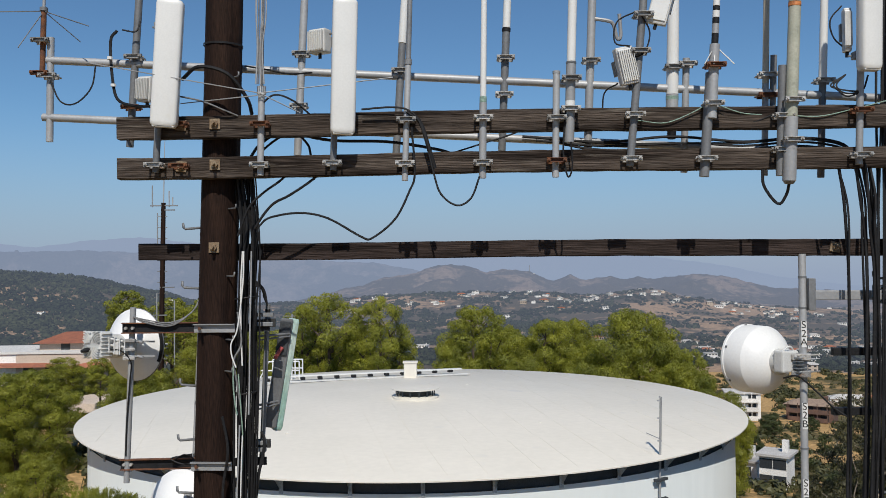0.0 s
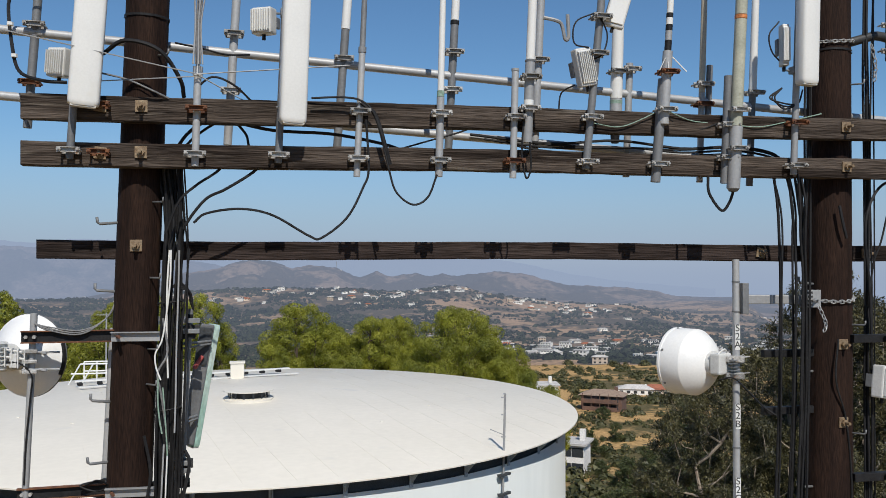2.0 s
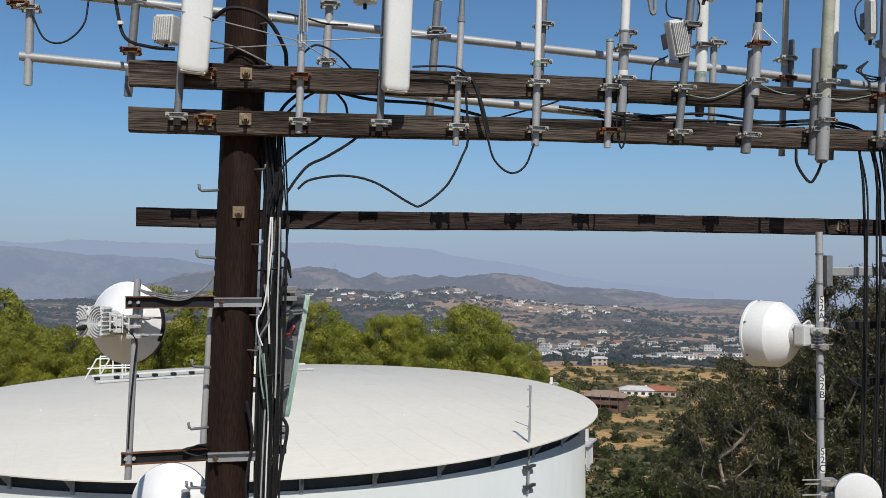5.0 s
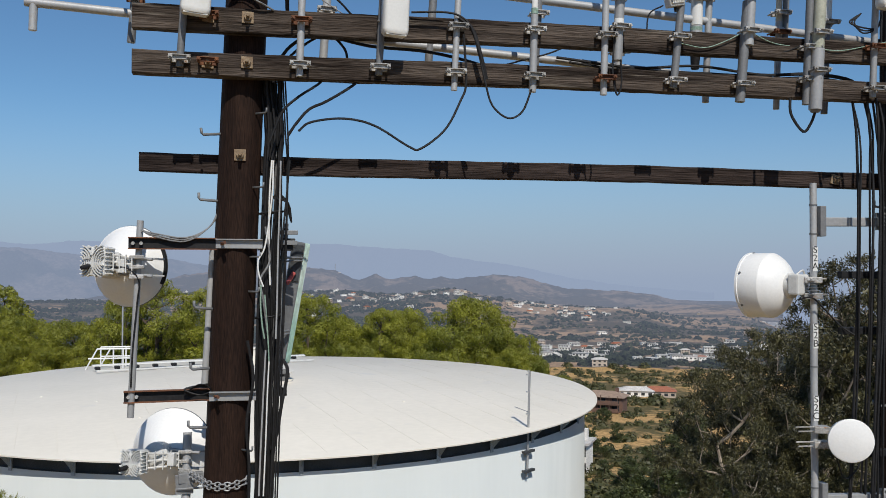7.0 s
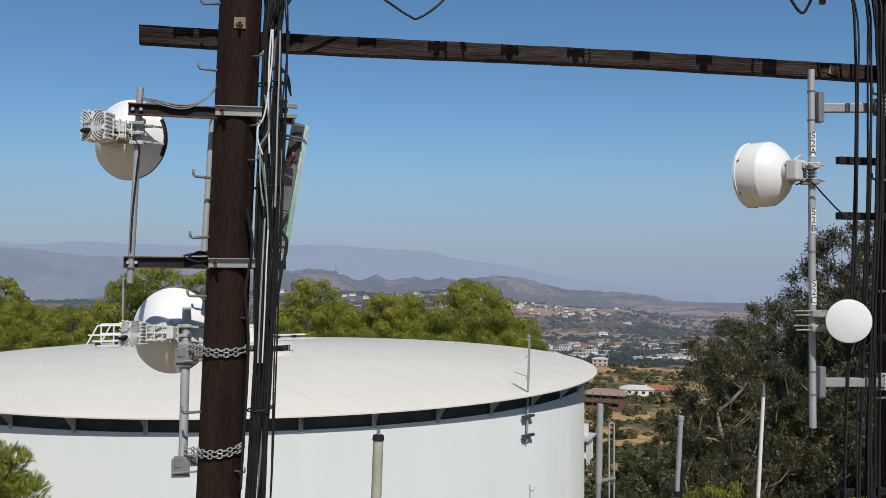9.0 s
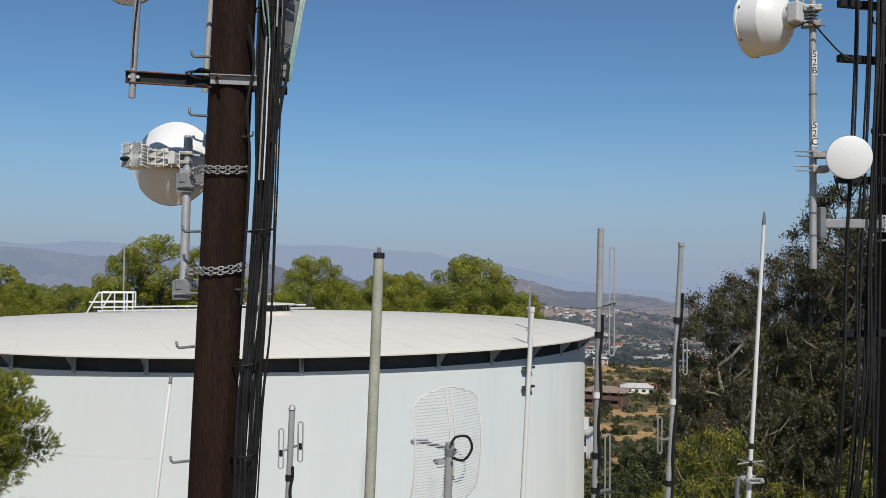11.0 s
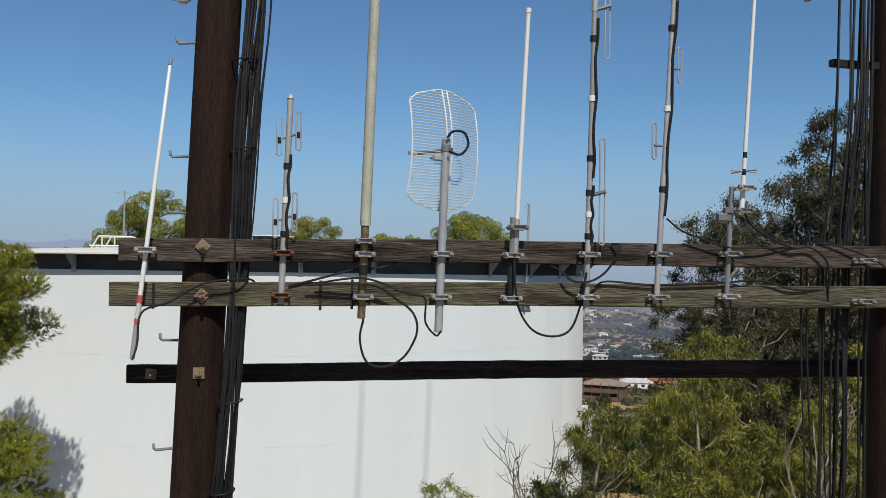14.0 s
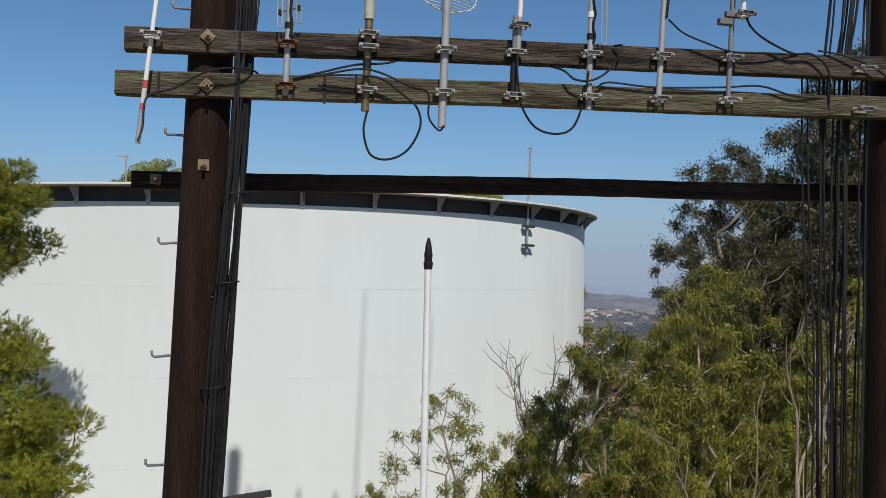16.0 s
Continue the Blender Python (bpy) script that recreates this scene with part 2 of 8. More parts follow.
# haze colour that far surfaces emit
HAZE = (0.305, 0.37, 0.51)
M = dict(
    pole=mat("creosoted_wood", (0.013, 0.0068, 0.005), (0.026, 0.0135, 0.009), 0.8, gloss=0.15, scale=3, fine=40, bump=0.6, stretch=(4, 4, 0.35), fine_mix=0.5, spots=(0.045, 0.024, 0.016), spot_at=0.66),
    timber=mat("weathered_timber", (0.098, 0.078, 0.064), (0.022, 0.016, 0.013), 0.88, gloss=0.12, scale=1.3, fine=9, bump=0.8, stretch=(0.42, 10, 13), fine_mix=0.5, spots=(0.13, 0.11, 0.09), spot_at=0.62, spot_scale=2.6, dist=0.02),
    timber_low=mat("greyed_timber", (0.125, 0.107, 0.076), (0.042, 0.034, 0.024), 0.88, gloss=0.12, scale=1.3, fine=9, bump=0.8, stretch=(0.42, 10, 13), fine_mix=0.5, spots=(0.125, 0.14, 0.075), spot_at=0.56, spot_scale=2.6, dist=0.02),
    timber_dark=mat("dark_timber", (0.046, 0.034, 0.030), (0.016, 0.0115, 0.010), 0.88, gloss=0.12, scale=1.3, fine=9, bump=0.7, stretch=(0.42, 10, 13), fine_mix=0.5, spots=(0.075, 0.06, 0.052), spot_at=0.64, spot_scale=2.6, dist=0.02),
    galv=mat("galvanised_steel", (0.36, 0.365, 0.365), (0.30, 0.305, 0.31), 0.5, 0.2, scale=4, fine=50, bump=0.04, fine_mix=0.08, jitter=0.15),
    galv_dark=mat("old_grey_steel", (0.20, 0.205, 0.21), (0.15, 0.155, 0.16), 0.55, 0.2, scale=5, fine=60, bump=0.05, fine_mix=0.12, jitter=0.2),
    clampm=mat("zinc_clamp", (0.38, 0.375, 0.36), (0.24, 0.23, 0.215), 0.55, 0.25, scale=25, fine=150, bump=0.2, jitter=0.3, spots=(0.22, 0.11, 0.05), spot_at=0.63, spot_scale=20),
    rust=mat("rusty_steel", (0.19, 0.075, 0.030), (0.09, 0.04, 0.025), 0.85, 0.1, scale=20, fine=150, bump=0.3),
    white=mat("white_fibreglass", (0.70, 0.70, 0.675), (0.66, 0.66, 0.635), 0.38, scale=3, fine=80, bump=0, fine_mix=0.03, spots=(0.66, 0.65, 0.60), spot_at=0.66, spot_scale=5),
    radome=mat("white_radome", (0.76, 0.76, 0.745), (0.71, 0.71, 0.695), 0.42, scale=2, fine=60, bump=0, fine_mix=0.03, spots=(0.62, 0.61, 0.57), spot_at=0.68, spot_scale=4),
    greyplastic=mat("pale_grey_cast_metal", (0.58, 0.58, 0.56), (0.50, 0.50, 0.48), 0.5, scale=8, fine=90, bump=0.05, fine_mix=0.08),
    omni_green=mat("greenish_fibreglass", (0.40, 0.40, 0.32), (0.32, 0.33, 0.26), 0.55, scale=7, fine=70, bump=0.06, fine_mix=0.12, spots=(0.25, 0.26, 0.20), spot_at=0.6, spot_scale=12),
    beige=mat("beige_fibreglass", (0.46, 0.41, 0.31), (0.38, 0.33, 0.25), 0.55, scale=7, fine=70, bump=0.05, fine_mix=0.1),
    brass=mat("tarnished_brass", (0.24, 0.18, 0.085), (0.16, 0.115, 0.06), 0.45, 0.6, scale=9, fine=60, bump=0.05),
    black=mat("black_rubber", (0.010, 0.010, 0.011), (0.017, 0.017, 0.018), 0.6, gloss=0.25, scale=8, fine=60, bump=0.05),
    greycable=mat("grey_cable", (0.13, 0.13, 0.13), (0.2, 0.2, 0.2), 0.5, scale=8, fine=60, bump=0.05),
    greenwire=mat("green_wire", (0.20, 0.30, 0.24), (0.24, 0.33, 0.27), 0.5, bump=0),
    tape_red=mat("red_tape", (0.5, 0.08, 0.07), (0.42, 0.1, 0.1), 0.5, bump=0),
    tape_orange=mat("orange_tape", (0.55, 0.2, 0.06), (0.45, 0.16, 0.05), 0.5, bump=0),
    panel_green=mat("mildewed_fibreglass", (0.32, 0.50, 0.43), (0.66, 0.70, 0.66), 0.45, scale=2.2, fine=40, bump=0.05, stretch=(1, 1, 0.6), fine_mix=0.2),
    roof=mat("tank_roof_paint", (0.685, 0.645, 0.565), (0.655, 0.618, 0.54), 0.6, scale=0.5, fine=5, bump=0.02, fine_mix=0.03, spots=(0.58, 0.56, 0.52), spot_at=0.66, spot_scale=0.7),
    tank=mat("tank_wall_paint", (0.672, 0.708, 0.704), (0.640, 0.678, 0.676), 0.42, scale=0.7, fine=7, bump=0.01, stretch=(1, 1, 0.12), fine_mix=0.012, spots=(0.70, 0.735, 0.73), spot_at=0.58, spot_scale=0.7),
    # darker tank steel: shade under the eave is put into its colour
    steel_shade=mat("shaded_tank_steel", (0.40, 0.45, 0.48), (0.36, 0.40, 0.43), 0.5, scale=3, bump=0.02),
    needles=leaf_mat("pine_needles", (0.088, 0.108, 0.010), (0.33, 0.33, 0.027), 0.2, 0.12),
    gum=leaf_mat("gum_leaves", (0.017, 0.018, 0.007), (0.098, 0.088, 0.030), 0.10),
    willow=leaf_mat("young_gum_leaves", (0.042, 0.050, 0.008), (0.29, 0.275, 0.030), 0.25),
    oak=leaf_mat("oak_leaves", (0.030, 0.045, 0.012), (0.085, 0.10, 0.028), 0.2),
    brownwall=mat("brown_painted_wall", (0.15, 0.085, 0.06), (0.11, 0.065, 0.05), 0.8, scale=0.6, bump=0),
    brownroof=mat("tan_shingle_roof", (0.30, 0.22, 0.16), (0.24, 0.17, 0.13), 0.85, scale=1.2, bump=0),
    bark=mat("pine_bark", (0.085, 0.060, 0.042), (0.05, 0.036, 0.027), 0.9, scale=4, fine=25, bump=0.6, stretch=(2, 2, 0.6)),
    gumbark=mat("gum_bark", (0.30, 0.25, 0.19), (0.16, 0.125, 0.095), 0.8, scale=3, fine=18, bump=0.3, stretch=(2, 2, 0.4)),
    ground=land_mat("dry_ground", (0.43, 0.275, 0.120), (0.11, 0.092, 0.045), HAZE, 0, 0, 0.03, 0.30, 0.50),
    # far land: haze is part of these materials, as emission
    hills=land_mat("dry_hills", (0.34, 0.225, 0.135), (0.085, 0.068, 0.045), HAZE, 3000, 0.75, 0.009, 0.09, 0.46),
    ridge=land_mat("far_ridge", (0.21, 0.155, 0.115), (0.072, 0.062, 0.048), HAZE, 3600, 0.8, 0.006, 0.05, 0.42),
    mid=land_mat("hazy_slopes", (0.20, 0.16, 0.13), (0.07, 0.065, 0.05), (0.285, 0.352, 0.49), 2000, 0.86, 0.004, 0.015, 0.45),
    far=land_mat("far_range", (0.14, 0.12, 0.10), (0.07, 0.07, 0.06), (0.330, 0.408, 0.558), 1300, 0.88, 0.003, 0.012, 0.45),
    # near-black blue-grey; holds the darkness of the eave gap as colour
    gap=mat("dark_blue_grey", (0.05, 0.055, 0.06), (0.035, 0.04, 0.045), 0.7, scale=3, bump=0.02),
    # the same emitted haze on woods and city
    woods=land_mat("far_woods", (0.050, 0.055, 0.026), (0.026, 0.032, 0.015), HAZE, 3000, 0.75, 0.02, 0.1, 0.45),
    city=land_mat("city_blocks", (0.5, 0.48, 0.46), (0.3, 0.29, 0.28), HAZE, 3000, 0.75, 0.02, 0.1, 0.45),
    stucco=mat("white_stucco", (0.74, 0.72, 0.68), (0.66, 0.64, 0.60), 0.8, scale=0.5, bump=0, jitter=0.15),
    stucco_tan=mat("tan_stucco", (0.50, 0.41, 0.33), (0.44, 0.36, 0.29), 0.8, scale=0.5, bump=0, jitter=0.2),
    tiles=mat("red_roof_tiles", (0.36, 0.13, 0.07), (0.27, 0.10, 0.06), 0.8, scale=2, bump=0.1, jitter=0.15),
    flatroof=mat("grey_flat_roof", (0.42, 0.40, 0.38), (0.34, 0.33, 0.31), 0.85, scale=0.6, bump=0, jitter=0.35),
    glassy=mat("dark_window_glass", (0.03, 0.035, 0.04), (0.04, 0.045, 0.05), 0.15, bump=0),
    scrub=leaf_mat("scrub_leaves", (0.050, 0.056, 0.020), (0.12, 0.115, 0.042), 0.3),
    paint_black=mat("black_paint", (0.02, 0.02, 0.02), (0.03, 0.03, 0.03), 0.6, bump=0),
)


M["tank"].node_tree.nodes["Principled BSDF"].inputs["Diffuse Roughness"].default_value = 0.5


# ---- shape helpers ----
def part(name, bm, material, parent=None, label="", smooth=True):
    """Link a bmesh, built in world metres, as one mesh object, under a thing or a part."""
    me = bpy.data.meshes.new(name)
    bm.to_mesh(me)
    bm.free()
    me.materials.append(material)
    if smooth:
        me.shade_smooth()
        me.set_sharp_from_angle(angle=radians(40))
    return hang(name, me, parent, label)


def hang(name, me, parent=None, label="", m=None):
    ob = new(name, me)
    if parent:
        ob.parent = parent
        ob.matrix_parent_inverse = Matrix.Translation(-base_of(parent))
    if m is not None:
        ob.matrix_basis = m
    if label:
        ob["label"] = label
    return ob


def base_of(ob):
    """Where a thing's Empty stands; meshes built in world metres stand at the origin."""
    return ob.location.copy() if ob.parent is None else Vector((0, 0, 0))


def thing(name, at, label, category, group="", kind=""):
    e = new(name)
    e.empty_display_size = 0.1
    e.location = at
    return tagged(e, label, category, group, kind)


def tube(bm, pts, r, n=10, caps=True):
    """A round bar along points; r one radius or one a point."""
    pts = [Vector(p) for p in pts]
    rs = r if isinstance(r, (list, tuple)) else [r] * len(pts)
    rings, ref = [], None
    for i, p in enumerate(pts):
        d = (pts[min(i + 1, len(pts) - 1)] - pts[max(i - 1, 0)]).normalized()
        if ref is None:
            ref = d.orthogonal().normalized()
        ref = (ref - d * ref.dot(d)).normalized()
        s = d.cross(ref)
        rings.append([bm.verts.new(p + (ref * math.cos(a) + s * math.sin(a)) * rs[i]) for a in (2 * math.pi * k / n for k in range(n))])
    for a, b in zip(rings, rings[1:]):
        for k in range(n):
            bm.faces.new((a[k], a[(k + 1) % n], b[(k + 1) % n], b[k]))
    if caps:
        bm.faces.new(rings[0][::-1])
        bm.faces.new(rings[-1])
    return bm


def box(bm, c, s, m=None, bevel=0.0):
    """A block of size s at c, turned by m, its edges broken by bevel."""
    t = Matrix.Translation(c) @ (m.to_4x4() if m is not None else Matrix()) @ Matrix.Diagonal((*s, 1))
    vs = bmesh.ops.create_cube(bm, size=1, matrix=t)["verts"]
    if bevel:
        es = list({e for v in vs for e in v.link_edges})
        bmesh.ops.bevel(bm, geom=es, offset=bevel, segments=2, affect="EDGES", profile=0.6)
    return bm


def lathe(bm, prof, m, n=32, cap0=True, cap1=True):
    """A turned body: (radius, height) pairs about m's z axis."""
    rings = [[bm.verts.new(m @ Vector((r * math.cos(a), r * math.sin(a), h))) for a in (2 * math.pi * k / n for k in range(n))] for r, h in prof]
    for a, b in zip(rings, rings[1:]):
        for k in range(n):
            bm.faces.new((a[k], a[(k + 1) % n], b[(k + 1) % n], b[k]))
    if cap0:
        bm.faces.new(rings[0][::-1])
    if cap1:
        bm.faces.new(rings[-1])
    return bm


def axis(p, d):
    """A pose at p with its z along d."""
    return Matrix.Translation(p) @ Vector(d).to_track_quat("Z", "Y").to_matrix().to_4x4()


def smooth_path(pts, k=6):
    """A gliding line through points."""
    p = [Vector(q) for q in pts]
    p = [2 * p[0] - p[1]] + p + [2 * p[-1] - p[-2]]
    out = []
    for i in range(1, len(p) - 2):
        a, b, c, d = p[i - 1:i + 3]
        for j in range(k):
            t = j / k
            out.append(0.5 * (2 * b + (c - a) * t + (2 * a - 5 * b + 4 * c - d) * t * t + (3 * b - a - 3 * c + d) * t ** 3))
    return out + [p[-2]]


def cable(pts, r=0.011, m="black", label="slack black coaxial cable", name="cable", k=6, n=7):
    """One cable, a thing of its own."""
    ob = part(name, tube(bmesh.new(), smooth_path(pts, k), 0.8 * r if r > 0.0065 else r, n), M[m])
    return tagged(ob, label, "cable", "cables on the mast")


def fy_up(x, z, off=0.0):
    """The plane of the upper arms: y for x and z."""
    return 6.125 - 0.043 * x - 0.034 * (z - 16.25) + off


def fy_low(x, z, off=0.0):
    return 6.205 - 0.1 * x - 0.034 * (z - 10.93) + off


# ---- land ----
def ease(a, b, v):
    t = np.clip((v - a) / (b - a), 0, 1)
    return t * t * (3 - 2 * t)


def fbm(x, y, s, seed, octaves=5):
    """Smooth random relief from summed turned waves."""
    rng = np.random.RandomState(seed)
    out = np.zeros_like(x)
    for o in range(octaves):
        for _ in range(5):
            a, ph = rng.uniform(0, 2 * np.pi, 2)
            out += np.sin((x * np.cos(a) + y * np.sin(a)) * 2 * np.pi / s * 2 ** o * rng.uniform(0.7, 1.3) + ph) / 2 ** o / 5
    return out


# hill crests round the valley: bearings in degrees, heights, distance and breadth
CRESTS = (((-45, -30, -26.8, -25, -23.2, -21.6, -20, -18.7, -17.4, -14, -11), (20, 17, 16, 14, 10, 7, 0, -4, -9, -30, -60), 950, 230),
          ((-9, -3.5, 0, 2.8, 6, 7.9, 9.7, 11.3, 12.9, 14, 15.2, 16.4, 18.5, 20.6, 24.2, 26, 27.7, 31, 36), (-32, -22, -20, -19, -20, -22, -25, -21, -17, -17, -26, -29, -36, -41, -43, -48, -59, -66, -90), 1250, 270),
          ((14, 17, 20, 24, 28, 33), (-75, -52, -51, -53, -58, -80), 930, 110))


def land(x, y):
    """The height of the ground: a hilltop, a valley ahead, ridges beyond and the plain far to the right."""
    r, th = np.hypot(x, y), np.degrees(np.arctan2(x, y))
    right = np.interp(r, (0, 36, 60, 90, 150, 260, 500, 900, 1400, 2200, 5200), (0, 0, -4, -11, -17, -22, -37, -54, -64, -80, -170))
    left = np.interp(r, (0, 36, 60, 90, 130, 200, 500, 900, 1400, 2200, 5200), (0, 0, 1.5, 4, 4.4, -6, -40, -55, -64, -80, -150))
    w = ease(-24, -8, th) * (1 - ease(110, 150, th)) + (1 - ease(-170, -150, th)) * 0
    z = left * (1 - w) + right * w
    z -= ease(31, 36, th) * ease(900, 2600, r) * 140
    rough = ease(60, 400, r)
    z = z + rough * (2.5 * fbm(x, y, 160, 3) + ease(300, 900, r) * 9 * fbm(x, y, 520, 4))
    for deg, tops, r0, rw in CRESTS:
        top = np.interp(th, deg, tops) + 1.6 * fbm(x, y, 110, int(r0))
        z = z + np.maximum(0, top - z) * np.exp(-((r - r0) / rw) ** 2) * (1 + 0.25 * ease(0.05, 0.5, np.abs(r - r0) / 1000) * fbm(x, y, 210, int(r0) + 1))
    return z


def polar_sheet(name, radii, angles, height, material, label, category, kind, parent=None):
    rr, aa = np.meshgrid(radii, np.radians(angles), indexing="ij")
    x, y = rr * np.sin(aa), rr * np.cos(aa)
    z = height(x, y)
    nr, na = rr.shape
    verts = np.stack([x, y, z], -1).reshape(-1, 3)
    i = np.arange((nr - 1) * na).reshape(nr - 1, na)[:, :-1].ravel()
    faces = np.stack([i, i + 1, i + na + 1, i + na], -1)[:, ::-1]
    me = bpy.data.meshes.new(name)
    me.from_pydata(verts.tolist(), [], faces.tolist())
    me.materials.append(material)
    me.shade_smooth()
    return tagged(new(name, me), label, category, kind=kind)


ANG = np.concatenate([np.arange(-180, -40, 5.0), np.arange(-40, 52, 0.35), np.arange(52, 180, 5.0), [180.0]])
polar_sheet("ground", np.concatenate([[0.0], np.geomspace(4, 420, 70)]), ANG, land, M["ground"], "dry tan hilltop ground with sparse scrub", "ground", "structure")
# haze on hills and ranges comes from their own glowing surfaces
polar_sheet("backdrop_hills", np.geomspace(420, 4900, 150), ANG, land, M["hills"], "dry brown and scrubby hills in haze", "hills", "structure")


def ridge_line(name, r0, deg, tops, depth, material, label, seed):
    """A far range: a crest along a bearing, with spurs, falling to the plain on both sides."""
    def height(x, y):
        r, th = np.hypot(x, y), np.degrees(np.arctan2(x, y))
        crest = np.interp(th, deg, tops) + 1.2 * np.sin(th * 3.1 + seed) + 0.9 * np.sin(th * 7.3 + 2 * seed) + 0.6 * np.sin(th * 14.7)
        d = (r - r0) / depth
        spur = 0.5 + 0.5 * fbm(x, y, depth * 0.5, seed)
        body = np.clip(1 - np.abs(d), 0, 1) ** (0.75 + 0.9 * spur)
        return -110 + (crest + 110) * body * (1 + 0.5 * fbm(x, y, depth * 0.22, seed + 1, 7) * np.clip(1 - np.abs(d), 0, 1) * np.clip(np.abs(d) * 2.5, 0, 1))
    polar_sheet(name, np.linspace(r0 - depth, r0 + depth * 0.6, 60), np.arange(deg[0], deg[-1], 0.12), height, material, label, "mountains", "structure")
    return height


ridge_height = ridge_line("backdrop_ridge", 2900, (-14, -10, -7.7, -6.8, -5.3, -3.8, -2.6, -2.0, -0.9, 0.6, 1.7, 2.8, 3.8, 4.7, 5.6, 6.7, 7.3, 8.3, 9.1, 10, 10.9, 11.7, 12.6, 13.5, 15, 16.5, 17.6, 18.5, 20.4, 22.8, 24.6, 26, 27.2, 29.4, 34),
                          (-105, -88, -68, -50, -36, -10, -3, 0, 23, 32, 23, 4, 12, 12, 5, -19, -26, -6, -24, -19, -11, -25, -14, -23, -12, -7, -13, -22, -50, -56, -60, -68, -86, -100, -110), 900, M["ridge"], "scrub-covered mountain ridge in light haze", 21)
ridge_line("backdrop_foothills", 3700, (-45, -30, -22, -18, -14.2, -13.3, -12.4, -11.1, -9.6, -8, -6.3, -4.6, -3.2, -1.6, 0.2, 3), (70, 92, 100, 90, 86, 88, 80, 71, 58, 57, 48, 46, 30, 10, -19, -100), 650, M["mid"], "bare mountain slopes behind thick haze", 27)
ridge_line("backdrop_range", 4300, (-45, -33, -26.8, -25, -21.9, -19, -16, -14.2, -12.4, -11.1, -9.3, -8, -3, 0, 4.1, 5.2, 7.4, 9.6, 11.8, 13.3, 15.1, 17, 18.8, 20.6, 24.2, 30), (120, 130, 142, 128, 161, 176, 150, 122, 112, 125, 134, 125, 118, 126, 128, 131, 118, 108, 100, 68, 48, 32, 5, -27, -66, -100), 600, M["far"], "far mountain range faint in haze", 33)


# ---- water tank ----
TX, TY, TR, TZ = -0.95, 28.6, 10.25, 11.07
WALL_R, APEX = 9.88, 0.44
tank = thing("water_tank", (TX, TY, 0), "pale blue-white welded steel water tank with low cone roof", "water tank")
tm = Matrix.Translation((TX, TY, 0))


def ring_band(r, z0, z1, n=128, out=0.0):
    return lathe(bmesh.new(), [(r, z0), (r + out, (z0 + z1) / 2), (r, z1)], tm, n, False, False)


CUTS = (0.0, 1.6, 3.45, 5.3, 7.15, 9.0, TZ - 0.35)
for k in range(6):
    z0, z1 = CUTS[k], CUTS[k + 1]
    part("wall_course", lathe(bmesh.new(), [(WALL_R, z0), (WALL_R, z1)], tm, 160, k == 0, False), M["tank"], tank)
for z in CUTS[1:-1]:
    part("weld_seam", ring_band(WALL_R + 0.002, z - 0.006, z + 0.006, 160, 0.0012), M["tank"], tank)
part("roof", lathe(bmesh.new(), [(TR, TZ - 0.03), (TR, TZ), (TR - 0.02, TZ + 0.012), (0.9, TZ + APEX), (0.02, TZ + APEX + 0.02)], tm, 160, False, True), M["roof"], tank, "off-white painted cone roof")
# gap drawn as a closed ring, its darkness put into the colour
part("vent_gap", lathe(bmesh.new(), [(WALL_R, TZ - 0.35), (WALL_R - 0.08, TZ - 0.34), (WALL_R - 0.08, TZ - 0.03)], tm, 160, False, False), M["gap"], tank, "dark recessed gap under the eave")
# soffit and brackets take the steel with eave shade in its colour
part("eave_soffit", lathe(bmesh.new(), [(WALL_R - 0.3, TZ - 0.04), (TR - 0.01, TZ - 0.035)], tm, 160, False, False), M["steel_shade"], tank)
for k in range(40):
    a = 2 * math.pi * (k + 0.31) / 40
    d, s = Vector((math.cos(a), math.sin(a), 0)), Vector((-math.sin(a), math.cos(a), 0))
    bm = bmesh.new()
    o = Vector((TX, TY, 0))
    for side in (-0.012, 0.012):
        vs = [bm.verts.new(o + d * rr + s * side + Vector((0, 0, z))) for rr, z in ((WALL_R, TZ - 0.04), (TR - 0.06, TZ - 0.04), (WALL_R, TZ - 0.36))]
        bm.faces.new(vs if side > 0 else vs[::-1])
    box(bm, o + d * (WALL_R + 0.02) + Vector((0, 0, TZ - 0.22)), (0.03, 0.09, 0.36), Matrix.Rotation(a, 3, "Z"))
    part("eave_bracket", bm, M["steel_shade"], tank, smooth=False)
# lap seams of the roof sheets
rs = random.Random(4)
sd, sn = Vector((-0.2, 0.98, 0)), Vector((0.98, 0.2, 0))
for k in range(-9, 10):
    half = math.sqrt(max(0.1, 9.9 ** 2 - k * k))
    a = -half
    while a < half - 0.5:
        b = min(half, a + rs.uniform(2.2, 4.6))
        off = k + rs.uniform(-0.12, 0.12)
        pts = []
        for i in range(5):
            q = sn * off + sd * (a + (b - a) * i / 4)
            pts.append(Vector((TX + q.x, TY + q.y, TZ + 0.014 + (APEX - 0.012) * (1 - (q.length - 0.9) / 9.33) - (0.02 if q.length < 1.2 else 0))))
        part("roof_seam", tube(bmesh.new(), pts, 0.0034, 4), M["roof"], tank, smooth=False)
        a = b + rs.choice((0.1, 0.3, 1.2, 2.6, 4.0))
